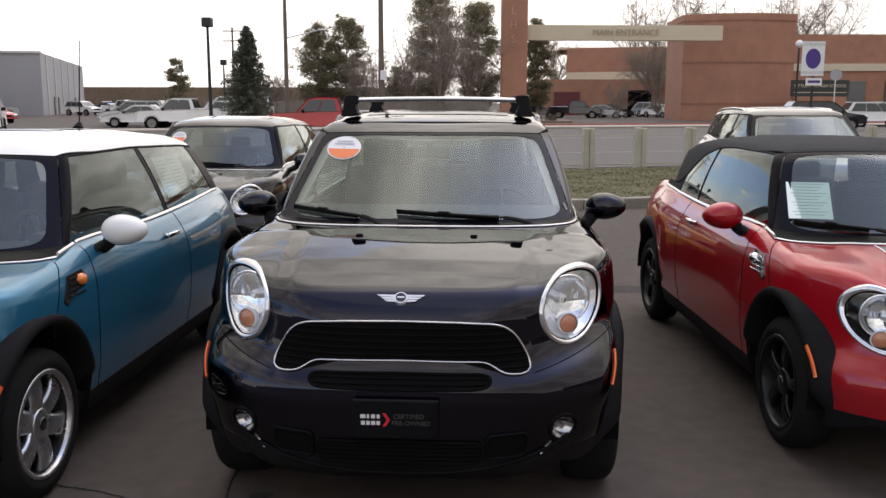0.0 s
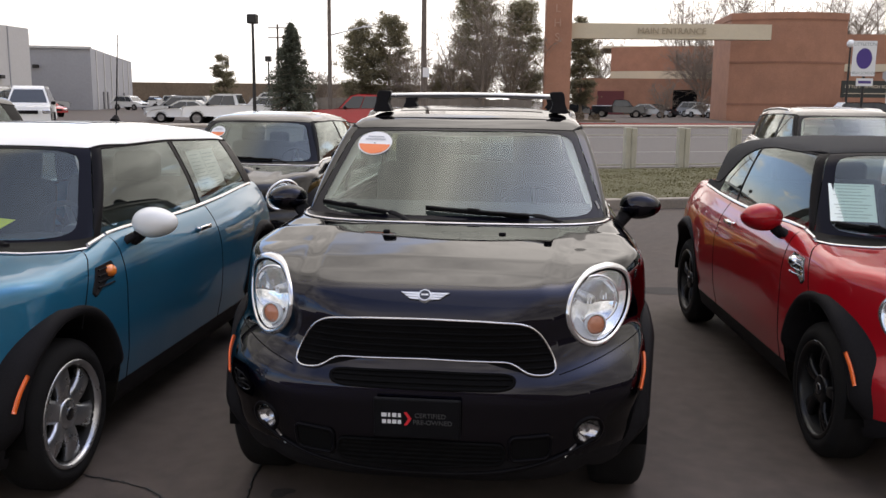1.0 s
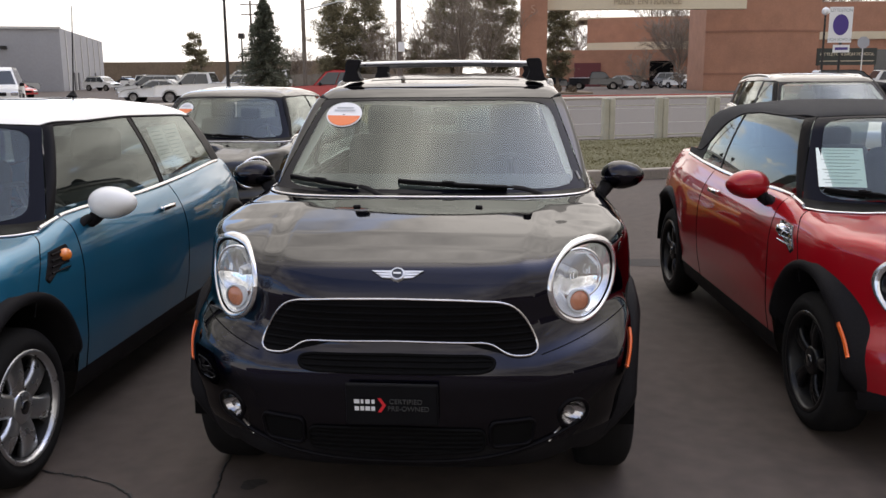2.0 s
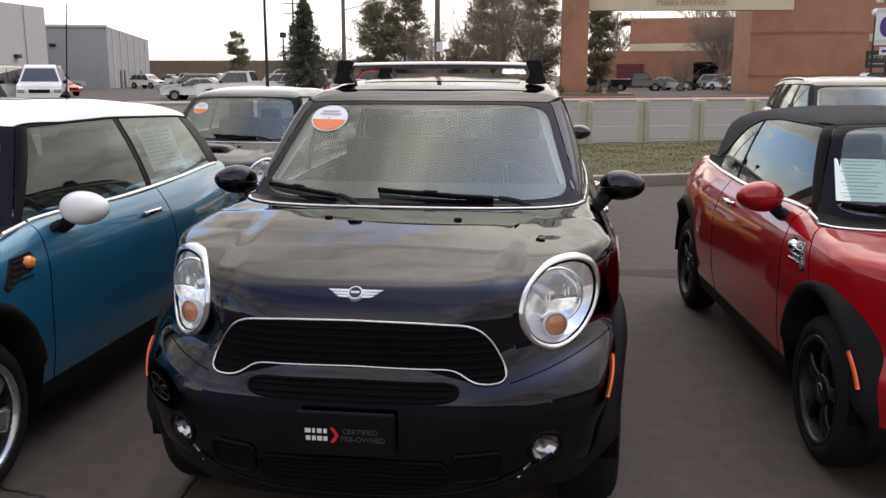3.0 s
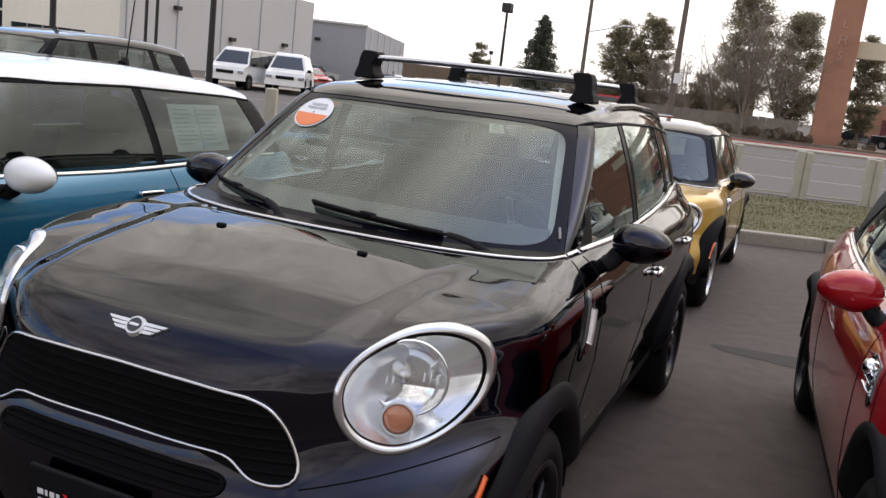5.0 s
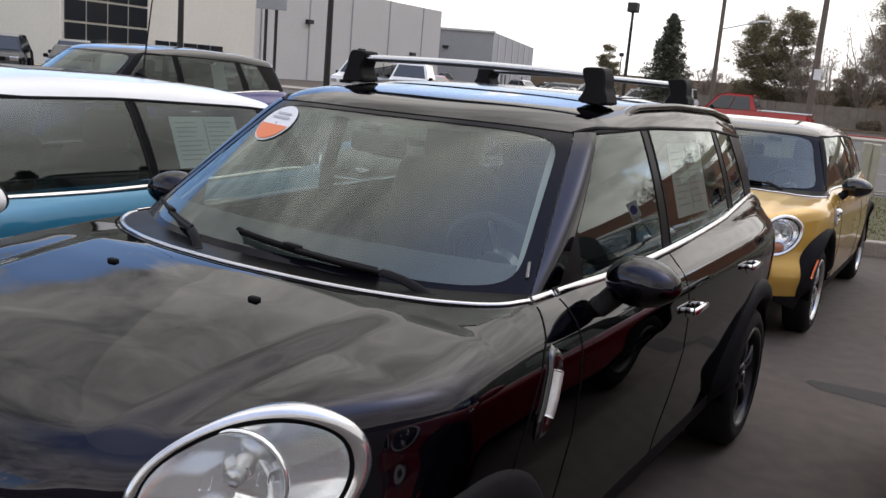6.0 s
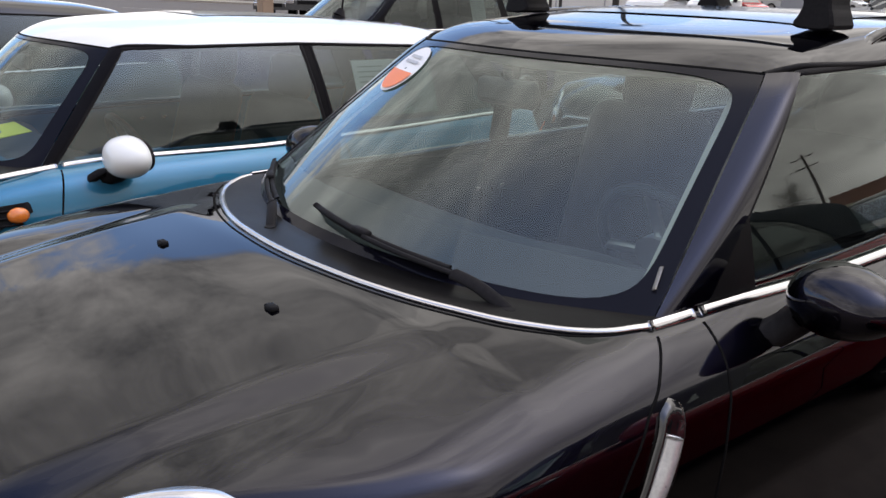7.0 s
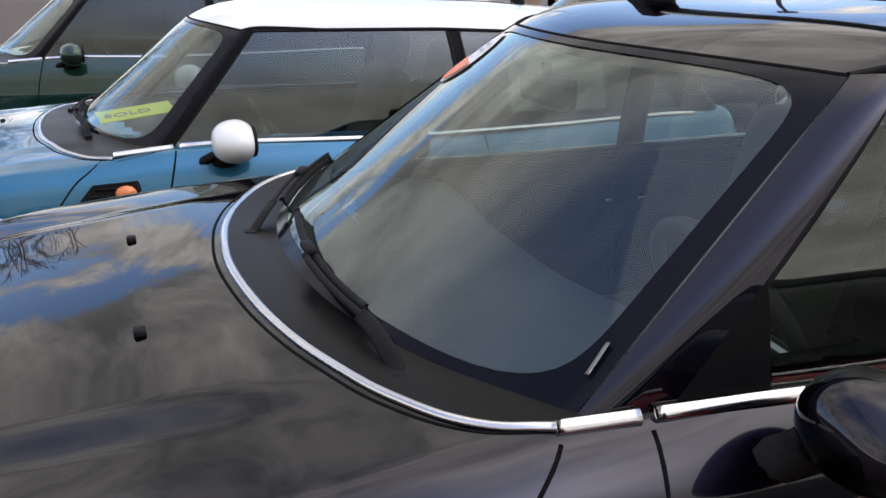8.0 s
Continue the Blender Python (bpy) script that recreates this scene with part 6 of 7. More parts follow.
for z in (1.5, 5.2, 8.9):
    v = [(cx + (x - cx) * k, cy + (y - cy) * k, z + dz) for dz, k in ((-0.1, 1.0), (-0.1, 1.008), (0.1, 1.008), (0.1, 1.0)) for x, y in ring[:25]]
    link("brick_band", v, grid_faces(25, 4), mat("dark_brick", (0.27, 0.13, 0.085), 0.85, vary=0.2, scale=0.8), tower, smooth=False, normals_fix=True)
school = thing("school_building", pose(0, 0, 0), "low red brick school with buff bands and flat roofs", "building")
a = np.linspace(0, 1, 21)
arc = [(10.0 + 18 * t, 124 - 7 * math.sin(math.pi * (0.15 + 0.5 * t))) for t in a]
v = [(x, y, z) for z in (0, 8.9) for x, y in arc]
link("curved_wall", v, grid_faces(21, 2), BRICK, school, smooth=False)
v = [(x, y - 0.15, z) for z in (4.7, 5.7) for x, y in arc]
link("stone_band", v, grid_faces(21, 2), BUFF, school, smooth=False)
wall_part("roof", (19, 128, 8.95), (20, 14, 0.3), BUFF, school)
wall_part("low_wing", (13.5, 116.5, 2.3), (17, 5, 4.6), BRICK, school)
wall_part("doorway", (9.6, 113.9, 1.5), (3.4, 0.3, 3.0), mat("maroon_door", (0.12, 0.02, 0.025), 0.5, vary=0.1), school)
wall_part("dark_opening", (19.0, 113.9, 1.6), (3.0, 0.3, 3.2), MATTBLACK, school)
wall_part("east_wing", (48, 116, 5.0), (42, 10, 10.0), BRICK, school)
wall_part("stone_band", (48, 110.9, 6.0), (42, 0.3, 0.9), BUFF, school)
for k in range(6):
    wall_part("window", (32.5 + 6 * k, 110.9, 3.0), (3.6, 0.3, 2.6), DARKGLASS, school)
board = thing("name_board", pose(0, 0, 0), "dark school name board with pale letters", "sign")
wall_part("panel", (28.0, 75.0, 2.85), (4.8, 0.3, 1.4), mat("board_green", (0.03, 0.035, 0.03), 0.6), board)
letters("LITTLETON HIGH SCHOOL", 0.36, pose(28.0, 74.83, 3.05, 90, 0, 0), BUFF, board, 0.01)
wall_part("stone_band", (28.0, 74.84, 2.5), (4.4, 0.02, 0.06), BUFF, board)
wall_part("footing", (28.0, 75.0, 1.08), (4.4, 0.5, 2.16), BRICK, board)

# school sign on a black post by the verge
sign = thing("street_sign", pose(0, 0, 0), "white school sign on a black post", "sign")
bm = bmesh.new()
rod(bm, (8.98, 22.05, 0), (8.98, 22.05, 3.25), 0.035)
part("post", bm, POLE, sign)
SM = pose(8.93, 22.0, 2.785, 90, 0, 5)
panel = flat_piece("sign_panel", rect(0.62, 0.92), SM, WHITE, sign, 0.02)
ST = SM @ Matrix.Translation((0, 0, 0.021))
letters("LITTLETON", 0.115, ST @ Matrix.Translation((0, 0.37, 0)), PRINT, panel, 0.001)
letters("HIGH SCHOOL", 0.1, ST @ Matrix.Translation((0, -0.38, 0)), PRINT, panel, 0.001)
flat_piece("emblem", [(0.21 * math.cos(t), 0.27 * math.sin(t)) for t in np.linspace(0, 2 * np.pi, 24, endpoint=False)], ST, PURPLE, panel, 0.002)
small = flat_piece("sign_panel", rect(0.44, 0.2), pose(8.99, 22.0, 2.17, 90, 0, 5), WHITE, sign, 0.02)
flat_piece("print_bar", rect(0.34, 0.07), pose(8.99, 22.0, 2.17, 90, 0, 5) @ Matrix.Translation((0, 0, 0.021)), PURPLE, small, 0.002)

stop = thing("road_sign", pose(22.85, 57.7, 0), "grey back of an octagonal road sign on a post", "sign")
bm = bmesh.new()
rod(bm, (0, 0.04, 0), (0, 0.04, 3.6), 0.035)
part("post", bm, SATIN, stop)
flat_piece("sign_panel", [(0.4 * math.cos(t), 0.4 * math.sin(t)) for t in np.pi / 8 + np.arange(8) * np.pi / 4], pose(0, 0, 3.45, 90, 0, 0), GREYWALL, stop, 0.01)


def street_lamp(name, x, y, h, label, globe=False, arm=0.0, box_head=True):
    t = thing(name, pose(x, y, 0), label, "street lamp")
    bm = bmesh.new()
    rod(bm, (0, 0, 0), (0, 0, h), 0.11, 0.07, 12)
    part("pole", bm, POLE, t)
    if globe:
        bm = bmesh.new()
        bmesh.ops.create_uvsphere(bm, u_segments=16, v_segments=10, radius=0.3, matrix=pose(0, 0, h + 0.25))
        part("globe", bm, WHITE, t, smooth=True)
    elif box_head:
        bm = bmesh.new()
        box(bm, (arm, 0, h + 0.2), (0.52, 0.52, 0.5), 0.05, 2)
        part("lamp_head", bm, POLE, t)
    return t


street_lamp("lot_lamp", -15.3, 45, 5.65, "dark square-headed lot lamp on a pole")
street_lamp("lot_lamp", -16.35, 21.3, 7.2, "dark square-headed lot lamp on a pole")
street_lamp("lot_lamp", -21.0, 19.5, 7.5, "dark square-headed lot lamp on a pole")
street_lamp("lot_lamp", -24.7, 78, 5.0, "dark square-headed lot lamp on a pole")
street_lamp("lot_lamp", -42.0, 115, 6.0, "dark square-headed lot lamp on a pole")
street_lamp("globe_lamp", 24.4, 70, 6.0, "white globe lamp on a pole", globe=True)
notice = thing("lot_sign", pose(-17.4, 19.8, 0, 0, 0, 40), "grey sign box on two posts", "sign")
for o in (-0.15, 0.15):
    bm = bmesh.new()
    rod(bm, (o, 0, 0), (o, 0, 3.6), 0.05)
    part("post", bm, POLE, notice)
bm = bmesh.new()
box(bm, (0, -0.06, 3.6), (0.9, 0.08, 1.1), 0.01)
part("sign_panel", bm, GREYWALL, notice)


def utility_pole(x, y, h, label, arm=2.2, tilt=0.0, street_arm=False):
    t = thing("utility_pole", pose(x, y, 0, 0, tilt, 0), label, "utility pole")
    bm = bmesh.new()
    rod(bm, (0, 0, 0), (0, 0, h), 0.17, 0.11, 12)
    part("pole", bm, TIMBER, t)
    if street_arm:
        bm = bmesh.new()
        rod(bm, (0, 0, h * 0.485), (2.6, -0.4, h * 0.53), 0.05, 0.04, 8)
        part("lamp_arm", bm, SATIN, t)
        bm = bmesh.new()
        box(bm, (2.8, -0.43, h * 0.53), (0.7, 0.25, 0.12), 0.04, 2)
        part("lamp_head", bm, SATIN, t)
    for z in (h - 0.4, h - 1.5):
        bm = bmesh.new()
        box(bm, (0, -0.12, z), (arm, 0.1, 0.12))
        part("cross_arm", bm, TIMBER, t)
    return t


utility_pole(-14.6, 60, 12.5, "tall timber utility pole with street light arm", street_arm=True)
utility_pole(27.0, 43, 10, "timber utility pole along the street", street_arm=True)
utility_pole(-5.85, 45, 11, "brown timber utility pole with small sign", tilt=0)
utility_pole(-29.8, 98.2, 10, "distant timber utility pole")
flat_piece("pole_sign", rect(0.35, 0.5), pose(0.15, -0.2, 3.05, 90, 0, 0), WHITE, bpy.data.objects["utility_pole.002"], 0.01)

# ---- sheds and showrooms on the west side ----
grey = thing("grey_warehouse", pose(0, 0, 0), "plain grey block warehouse with panel joints", "building")
WH = pose(-52, 97, 0, 0, 0, math.degrees(math.atan2(40, -14)) - 90)
for nm, c, s in (("wall", (-20, 21, 3.6), (40, 42, 7.2)),):
    bm = bmesh.new()
    box(bm, c, s)
    bmesh.ops.transform(bm, matrix=WH, verts=bm.verts)
    part(nm, bm, GREYWALL, grey)
for k in range(6):
    for q in (0.05,):
        bm = bmesh.new()
        box(bm, (q, 4 + 6.5 * k, 3.5), (0.12, 0.5, 7.0))
        bmesh.ops.transform(bm, matrix=WH, verts=bm.verts)
        part("pilaster", bm, PALEWALL, grey)
for y in (9, 12.5, 30):
    bm = bmesh.new()
    box(bm, (0.06, y, 1.1), (0.14, 1.1, 2.2))
    bmesh.ops.transform(bm, matrix=WH, verts=bm.verts)
    part("door", bm, mat("grey_door", (0.15, 0.15, 0.155), 0.6, vary=0.1), grey)
bm = bmesh.new()
box(bm, (-20, -0.1, 7.2), (40.3, 0.3, 0.25))
bmesh.ops.transform(bm, matrix=WH, verts=bm.verts)
part("coping", bm, PALEWALL, grey)
for x in (-12, -6):
    bm = bmesh.new()
    box(bm, (x, -0.15, 5.0), (0.7, 0.4, 0.35), 0.05, 1)
    bmesh.ops.transform(bm, matrix=WH, verts=bm.verts)
    part("wall_lamp", bm, POLE, grey)
pale = thing("pale_warehouse", pose(0, 0, 0), "tall pale grey warehouse wall", "building")
wall_part("wall", (-67, 69.4, 4.2), (30, 30.2, 8.4), PALEWALL, pale)
for k in range(5):
    wall_part("panel_joint", (-51.98, 56 + 6.2 * k, 4.2), (0.1, 0.12, 8.4), GREYWALL, pale)
for y, z in ((79, 3.4), (62, 5.2), (70, 3.2)):
    wall_part("wall_lamp", (-51.8, y, z), (0.4, 0.7, 0.35), POLE, pale)
show = thing("cream_showroom", pose(0, 0, 0), "cream showroom with large gridded windows", "building")
wall_part("wall", (-66, 45.2, 4.6), (30, 18, 9.2), CREAM, show)
for r in range(3):
    for c in range(4):
        w = wall_part("window", (-50.95, 37.3 + 1.7 * c, 2.2 + 1.5 * r), (0.12, 1.55, 1.35), DARKGLASS, show)
for c in range(5):
    wall_part("window", (-50.95, 44.6 + 1.35 * c, 1.6), (0.12, 1.2, 1.3), DARKGLASS, show)
bank = slab("embankment", -190, 30, 0, 20, 4.4, EARTH, "brown earth bank along the far side", pose(-40, 165, 0, 0, 0, 6), thick=4.4)
wall_fence = thing("timber_fence", pose(0, 0, 0), "weathered grey timber fence beyond the lot", "fence")
GREYTIMBER = mat("grey_timber", (0.21, 0.18, 0.15), 0.9, vary=0.25, scale=2)
for k in range(41):
    wall_part("fence_panel", (-24 + 0.6 * k * 0.98, 71 + 0.1 * math.sin(k), 0.85), (0.57, 0.05, 1.7 + 0.04 * math.sin(k * 3)), GREYTIMBER, wall_fence)
# plain unseen walls added behind the camera and to the east, to darken reflections
WALLB = mat("brown_block", (0.13, 0.10, 0.085), 0.85, vary=0.2, scale=0.4)
tagged(wall_part("reflection_wall_south", (0, -24, 1.5), (90, 0.4, 3.0), WALLB, None), "unseen plain brown wall added to darken reflections", "wall", kind="structure")
tagged(wall_part("reflection_wall_east", (34, 8, 2.2), (0.4, 50, 4.4), WALLB, None), "unseen plain brown wall added to darken reflections", "wall", kind="structure")

# ---- trees ----
BARK = mat("bark", (0.21, 0.17, 0.135), 0.95, vary=0.3, scale=6, bump=0.5, bump_scale=40)
GREYBARK = mat("grey_twigs", (0.25, 0.205, 0.165), 0.95, vary=0.25, scale=3)
NEEDLE = leaves("pine_needles", (0.235, 0.21, 0.135), through=0.5)
SPRUCE = leaves("spruce_needles", (0.125, 0.135, 0.1))
SHRUB = mat("shrub_leaves", (0.13, 0.095, 0.06), 0.9, vary=0.3, scale=1.5, island=0.35)


def limb_mesh(segs, sides=5):
    """Tapered limbs: rows of (a, b, ra, rb)."""
    v, f = [], []
    for a, b, ra, rb in segs:
        a, b = np.array(a, float), np.array(b, float)
        d = b - a
        d /= np.linalg.norm(d) + 1e-9
        u = np.cross(d, (0.3, 0.9, 0.2))
        u /= np.linalg.norm(u) + 1e-9
        w = np.cross(d, u)
        base = len(v)
        for p, r in ((a, ra), (b, rb)):
            for k in range(sides):
                t = 2 * math.pi * k / sides
                v.append(p + u * r * math.cos(t) + w * r * math.sin(t))
        f += [(base + k, base + (k + 1) % sides, base + sides + (k + 1) % sides, base + sides + k) for k in range(sides)]
    return v, f


def needle_mesh(centres, sizes, rng, flat=0.5):
    """Many small uneven leaf pieces round the centres."""
    n = len(centres)
    a = rng.normal(size=(n, 3))
    a[:, 2] *= flat
    a /= np.linalg.norm(a, axis=1, keepdims=True)
    b = np.cross(a, rng.normal(size=(n, 3)))
    b /= np.linalg.norm(b, axis=1, keepdims=True)
    s = np.asarray(sizes)[:, None]
    c = np.asarray(centres)
    v = np.stack([c - a * s, c + b * s * 0.45, c + a * s, c - b * s * 0.45], 1).reshape(-1, 3)
    f = np.arange(4 * n).reshape(-1, 4)
    return v, f


def conifer(x, y, h, w, material, label, seed, n=14000, pine=False, bare=0.06, needle=0.08, name="spruce_tree"):
    """A trunk with whorled limbs and a crown of many small needle tufts: a cone of drooping limbs, or a pine's uneven clumps."""
    rng = np.random.default_rng(seed)
    t = thing(name, pose(x, y, 0), label, "tree")
    lean = rng.normal(0, 0.015, 2) * h
    segs = [((0, 0, 0), (lean[0], lean[1], h * 0.97), h * 0.02, 0.01)]
    cen, siz = [], []
    levels = int(h * (6.0 if not pine else 2.6))
    lop = rng.uniform(0, 6.28, 3)
    for k in range(levels):
        q = bare + (1 - bare) * (k + rng.uniform(0, 1.8)) / (levels + 1)
        z = h * q
        u = (q - bare) / (1 - bare)
        reach = w / 2 * ((1 - u) ** 0.72 * (0.75 + 0.25 * min(1, 6 * u + 0.3)) + 0.02 if not pine else (0.12 + 0.88 * math.sin(math.pi * min(1, 0.22 + 0.76 * u)) ** 0.75))
        limbs = rng.integers(6, 9) if not pine else rng.integers(4, 7)
        for j in range(limbs):
            ang = rng.uniform(0, 2 * math.pi)
            r = reach * rng.uniform(0.65, 1.08) * (1 + (0.22 if pine else 0.06) * math.sin(ang * 2 + lop[0] + 5 * u) * math.sin(7 * u + lop[1]))
            rise = -0.18 * r if not pine else 0.22 * r + rng.normal(0, 0.15)
            tip = np.array((r * math.cos(ang) + lean[0] * q, r * math.sin(ang) + lean[1] * q, z + rise))
            root = np.array((lean[0] * q, lean[1] * q, z))
            segs.append((root, tip, 0.008 * h * (1 - q) + 0.012, 0.008))
            m = max(6, int(n / (levels * (7 if not pine else 5))))
            if pine:
                clumps = rng.integers(3, 6)
                for _ in range(clumps):
                    s = rng.uniform(0.35, 1.03)
                    rad = 0.055 * w * rng.uniform(0.6, 1.4)
                    mm = m // clumps + 1
                    cen.append(root + (tip - root) * s + rng.normal(size=3) * 0.04 * w + rng.normal(size=(mm, 3)) * (rad, rad, rad * 0.65))
                    siz.append(rng.uniform(0.5, 1.2, mm) * needle)
            else:
                s = rng.uniform(0.1, 1.04, m)
                side = np.array((-math.sin(ang), math.cos(ang), 0))
                off = rng.normal(0, 1, m) * 0.17 * r * (1.1 - s)
                cen.append(root + (tip - root) * s[:, None] + side * off[:, None] + rng.normal(size=(m, 3)) * (0.04, 0.04, 0.10) + np.array((0, 0, -0.06)) * np.abs(rng.normal(size=(m, 1))))
                siz.append(rng.uniform(0.5, 1.2, m) * needle)
    link("trunk", *limb_mesh(segs), BARK, t)
    v, f = needle_mesh(np.concatenate(cen), np.concatenate(siz), rng)
    tagged(link("crown", v, f, material, t, smooth=False), kind="stuff")
    return t


def bare_tree(x, y, h, w, label, seed, shoots=16, name="bare_tree", fine=0.012, bole=0.1):
    """A leafless tree: several stems from a short bole, with side branches all along them and fine twigs on those. w: spread over height."""
    rng = np.random.default_rng(seed)
    t = thing(name, pose(x, y, 0), label, "tree")
    segs, twigs = [], []
    up = np.array((0.0, 0.0, 1.0))

    def bend(a, d, length, r0, r1, n, into, lift):
        """A curved limb of n pieces from a along d; returns its joints."""
        pts, p, q = [a], a, d
        for k in range(n):
            q = q + rng.normal(size=3) * 0.1 + up * lift
            q = q / np.linalg.norm(q)
            e = p + q * length / n
            into.append((p, e, r0 + (r1 - r0) * k / n, r0 + (r1 - r0) * (k + 1) / n))
            pts.append(e)
            p = e
        return np.array(pts)

    foot = np.array((rng.normal() * 0.02 * h, rng.normal() * 0.02 * h, bole * h))
    segs.append((np.zeros(3), foot, h * 0.016, h * 0.014))
    stems = 7
    for k in range(stems):
        ang = 2 * math.pi * (k + rng.uniform(0, 0.8)) / stems
        out = w * (0.25 + 0.75 * rng.uniform(0, 1)) * (k > 0) * 0.62
        d = np.array((math.cos(ang) * out, math.sin(ang) * out, 1.0))
        d /= np.linalg.norm(d)
        L = h * (1 - bole) * rng.uniform(0.82, 1.02) * (1 - 0.15 * out)
        st = bend(foot, d, L, h * 0.009, fine, 8, segs, 0.03)
        for m in range(shoots):
            q = 0.12 + 0.84 * (m + rng.uniform(0, 1)) / shoots
            i = min(int(q * 8), 7)
            a = st[i] + (st[i + 1] - st[i]) * (q * 8 - i)
            az = rng.uniform(0, 2 * math.pi)
            e = np.array((math.cos(az) * 0.8, math.sin(az) * 0.8, rng.uniform(0.35, 0.95)))
            e /= np.linalg.norm(e)
            l2 = h * w * (0.34 * (1 - q) + 0.11) * rng.uniform(0.6, 1.25)
            br = bend(a, e, l2, max(fine, h * 0.003 * (1.2 - q)), fine * 0.8, 4, twigs, 0.05)
            for _ in range(7):
                c = rng.uniform(0.2, 3.99)
                b = br[int(c)] + (br[int(c) + 1] - br[int(c)]) * (c % 1)
                g = (br[-1] - br[0]) / (np.linalg.norm(br[-1] - br[0]) + 1e-9) + rng.normal(size=3) * 0.5 + up * 0.2
                g /= np.linalg.norm(g)
                l3 = l2 * rng.uniform(0.22, 0.5)
                twigs.append((b, b + g * l3, fine * 0.8, fine * 0.5))
                for _ in range(2):
                    g2 = g + rng.normal(size=3) * 0.45
                    g2 /= np.linalg.norm(g2)
                    twigs.append((b + g * l3 * 0.5, b + g * l3 * 0.5 + g2 * l3 * 0.7, fine * 0.6, fine * 0.4))
    link("trunk", *limb_mesh(segs, 6), BARK, t)
    tagged(link("twig_crown", *limb_mesh(twigs, 3), GREYBARK, t), kind="stuff")
    return t


def shrub(x, y, r, h, label, seed, material=None):
    rng = np.random.default_rng(seed)
    t = thing("shrub", pose(x, y, 0), label, "shrub")
    n = 700
    p = rng.normal(size=(n, 3))
    p /= np.linalg.norm(p, axis=1, keepdims=True)
    p = p * rng.uniform(0.4, 1.0, (n, 1)) ** 0.5 * (r, r, h / 2) * (1 + 0.2 * np.sin(p[:, :1] * 5)) + (0, 0, h / 2)
    stems = [((0, 0, 0), q * (0.7, 0.7, 0.9), 0.025, 0.008) for q in p[:24]]
    link("stems", *limb_mesh(stems, 4), BARK, t)
    link("foliage", *needle_mesh(p, rng.uniform(0.06, 0.13, n) * h, rng, 1.0), material or SHRUB, t, smooth=False)


bare_tree(-11.2, 74, 6.4, 0.75, "leafless pale brown tree before the pines", 23, 14)
conifer(-14.2, 48.3, 5.9, 4.3, SPRUCE, "dense blue-green spruce tree in the lot", 3, 34000, needle=0.075)
conifer(-26.9, 72.1, 5.0, 2.4, NEEDLE, "distant round-topped dark pine tree", 4, 15300, True, 0.1, needle=0.072, name="pine_tree")
conifer(-15.4, 76, 8.0, 4.4, NEEDLE, "dark dense-crowned pine tree", 5, 34000, True, 0.12, 0.086, "pine_tree")
conifer(-13.4, 78, 8.9, 4.8, NEEDLE, "dark dense-crowned pine tree", 6, 40800, True, 0.1, 0.086, "pine_tree")
conifer(-8.4, 80, 4.6, 3.6, NEEDLE, "low dark pine tree", 26, 20400, True, 0.05, 0.086, "pine_tree")
conifer(-5.6, 82, 13.0, 5.8, NEEDLE, "tall dark pine tree", 7, 54400, True, 0.15, 0.094, "pine_tree")
conifer(-1.2, 84, 11.0, 5.4, NEEDLE, "tall dark pine tree", 8, 45900, True, 0.12, 0.094, "pine_tree")
conifer(4.4, 84, 9.2, 3.4, NEEDLE, "dark pine tree beside the brick pylon", 9, 27200, True, 0.1, 0.094, "pine_tree")
bare_tree(-4.2, 70, 10.6, 0.72, "leafless pale grey tree with fine twigs", 11, 22)
bare_tree(-9.4, 72, 6.6, 0.7, "leafless brown street tree", 12, 14)
bare_tree(-1.9, 72.5, 9.6, 0.7, "leafless pale grey tree with fine twigs", 21, 20)
bare_tree(-6.4, 72, 8.2, 0.6, "leafless pale grey tree with fine twigs", 22, 16)
bare_tree(8.5, 125, 12.5, 0.9, "leafless tree behind the school", 13, 16, fine=0.025)
bare_tree(19.4, 105, 8.6, 1.5, "spreading leafless tree before the school", 14, 20, fine=0.022, bole=0.2)
bare_tree(24, 140, 21, 0.9, "leafless tree behind the school", 15, 18, fine=0.03)
bare_tree(33, 142, 21, 0.9, "leafless tree behind the school", 16, 18, fine=0.03)
bare_tree(44, 140, 21, 0.9, "leafless tree behind the school", 17, 18, fine=0.03)
bare_tree(52, 142, 20, 0.9, "leafless tree behind the school", 18, 18, fine=0.03)
bare_tree(-27, 92, 6, 0.9, "leafless brown tree by the far lot", 19, 12, fine=0.02)
bare_tree(-22, 88, 5, 1.0, "leafless brown tree by the far lot", 20, 12, fine=0.02)
for k, (x, y, r, h) in enumerate(((12.4, 86, 1.6, 4.2), (17.5, 92, 1.2, 2.6), (-0.2, 70.5, 0.8, 0.9), (3.6, 70.8, 0.7, 0.8), (-1.6, 69, 0.9, 1.0), (5.0, 70.5, 0.5, 0.6), (-3.4, 70.2, 0.8, 0.9), (-5.6, 70.6, 0.9, 0.9), (0.6, 70.2, 0.6, 0.7))):
    if h > 2:
        bare_tree(x, y, h, 0.95, "brown leafless shrub by the kerb", 30 + k, 12, "bare_shrub", bole=0.03)
    else:
        shrub(x, y, r, h, "brown low shrub in a bed", 30 + k)

bare_tree(-27, -4.6, 8.5, 0.9, "leafless tree on the west side of the lot", 43, 16, fine=0.016)
bare_tree(30.5, 44, 9, 0.8, "leafless street tree beyond the verge", 41, 16)

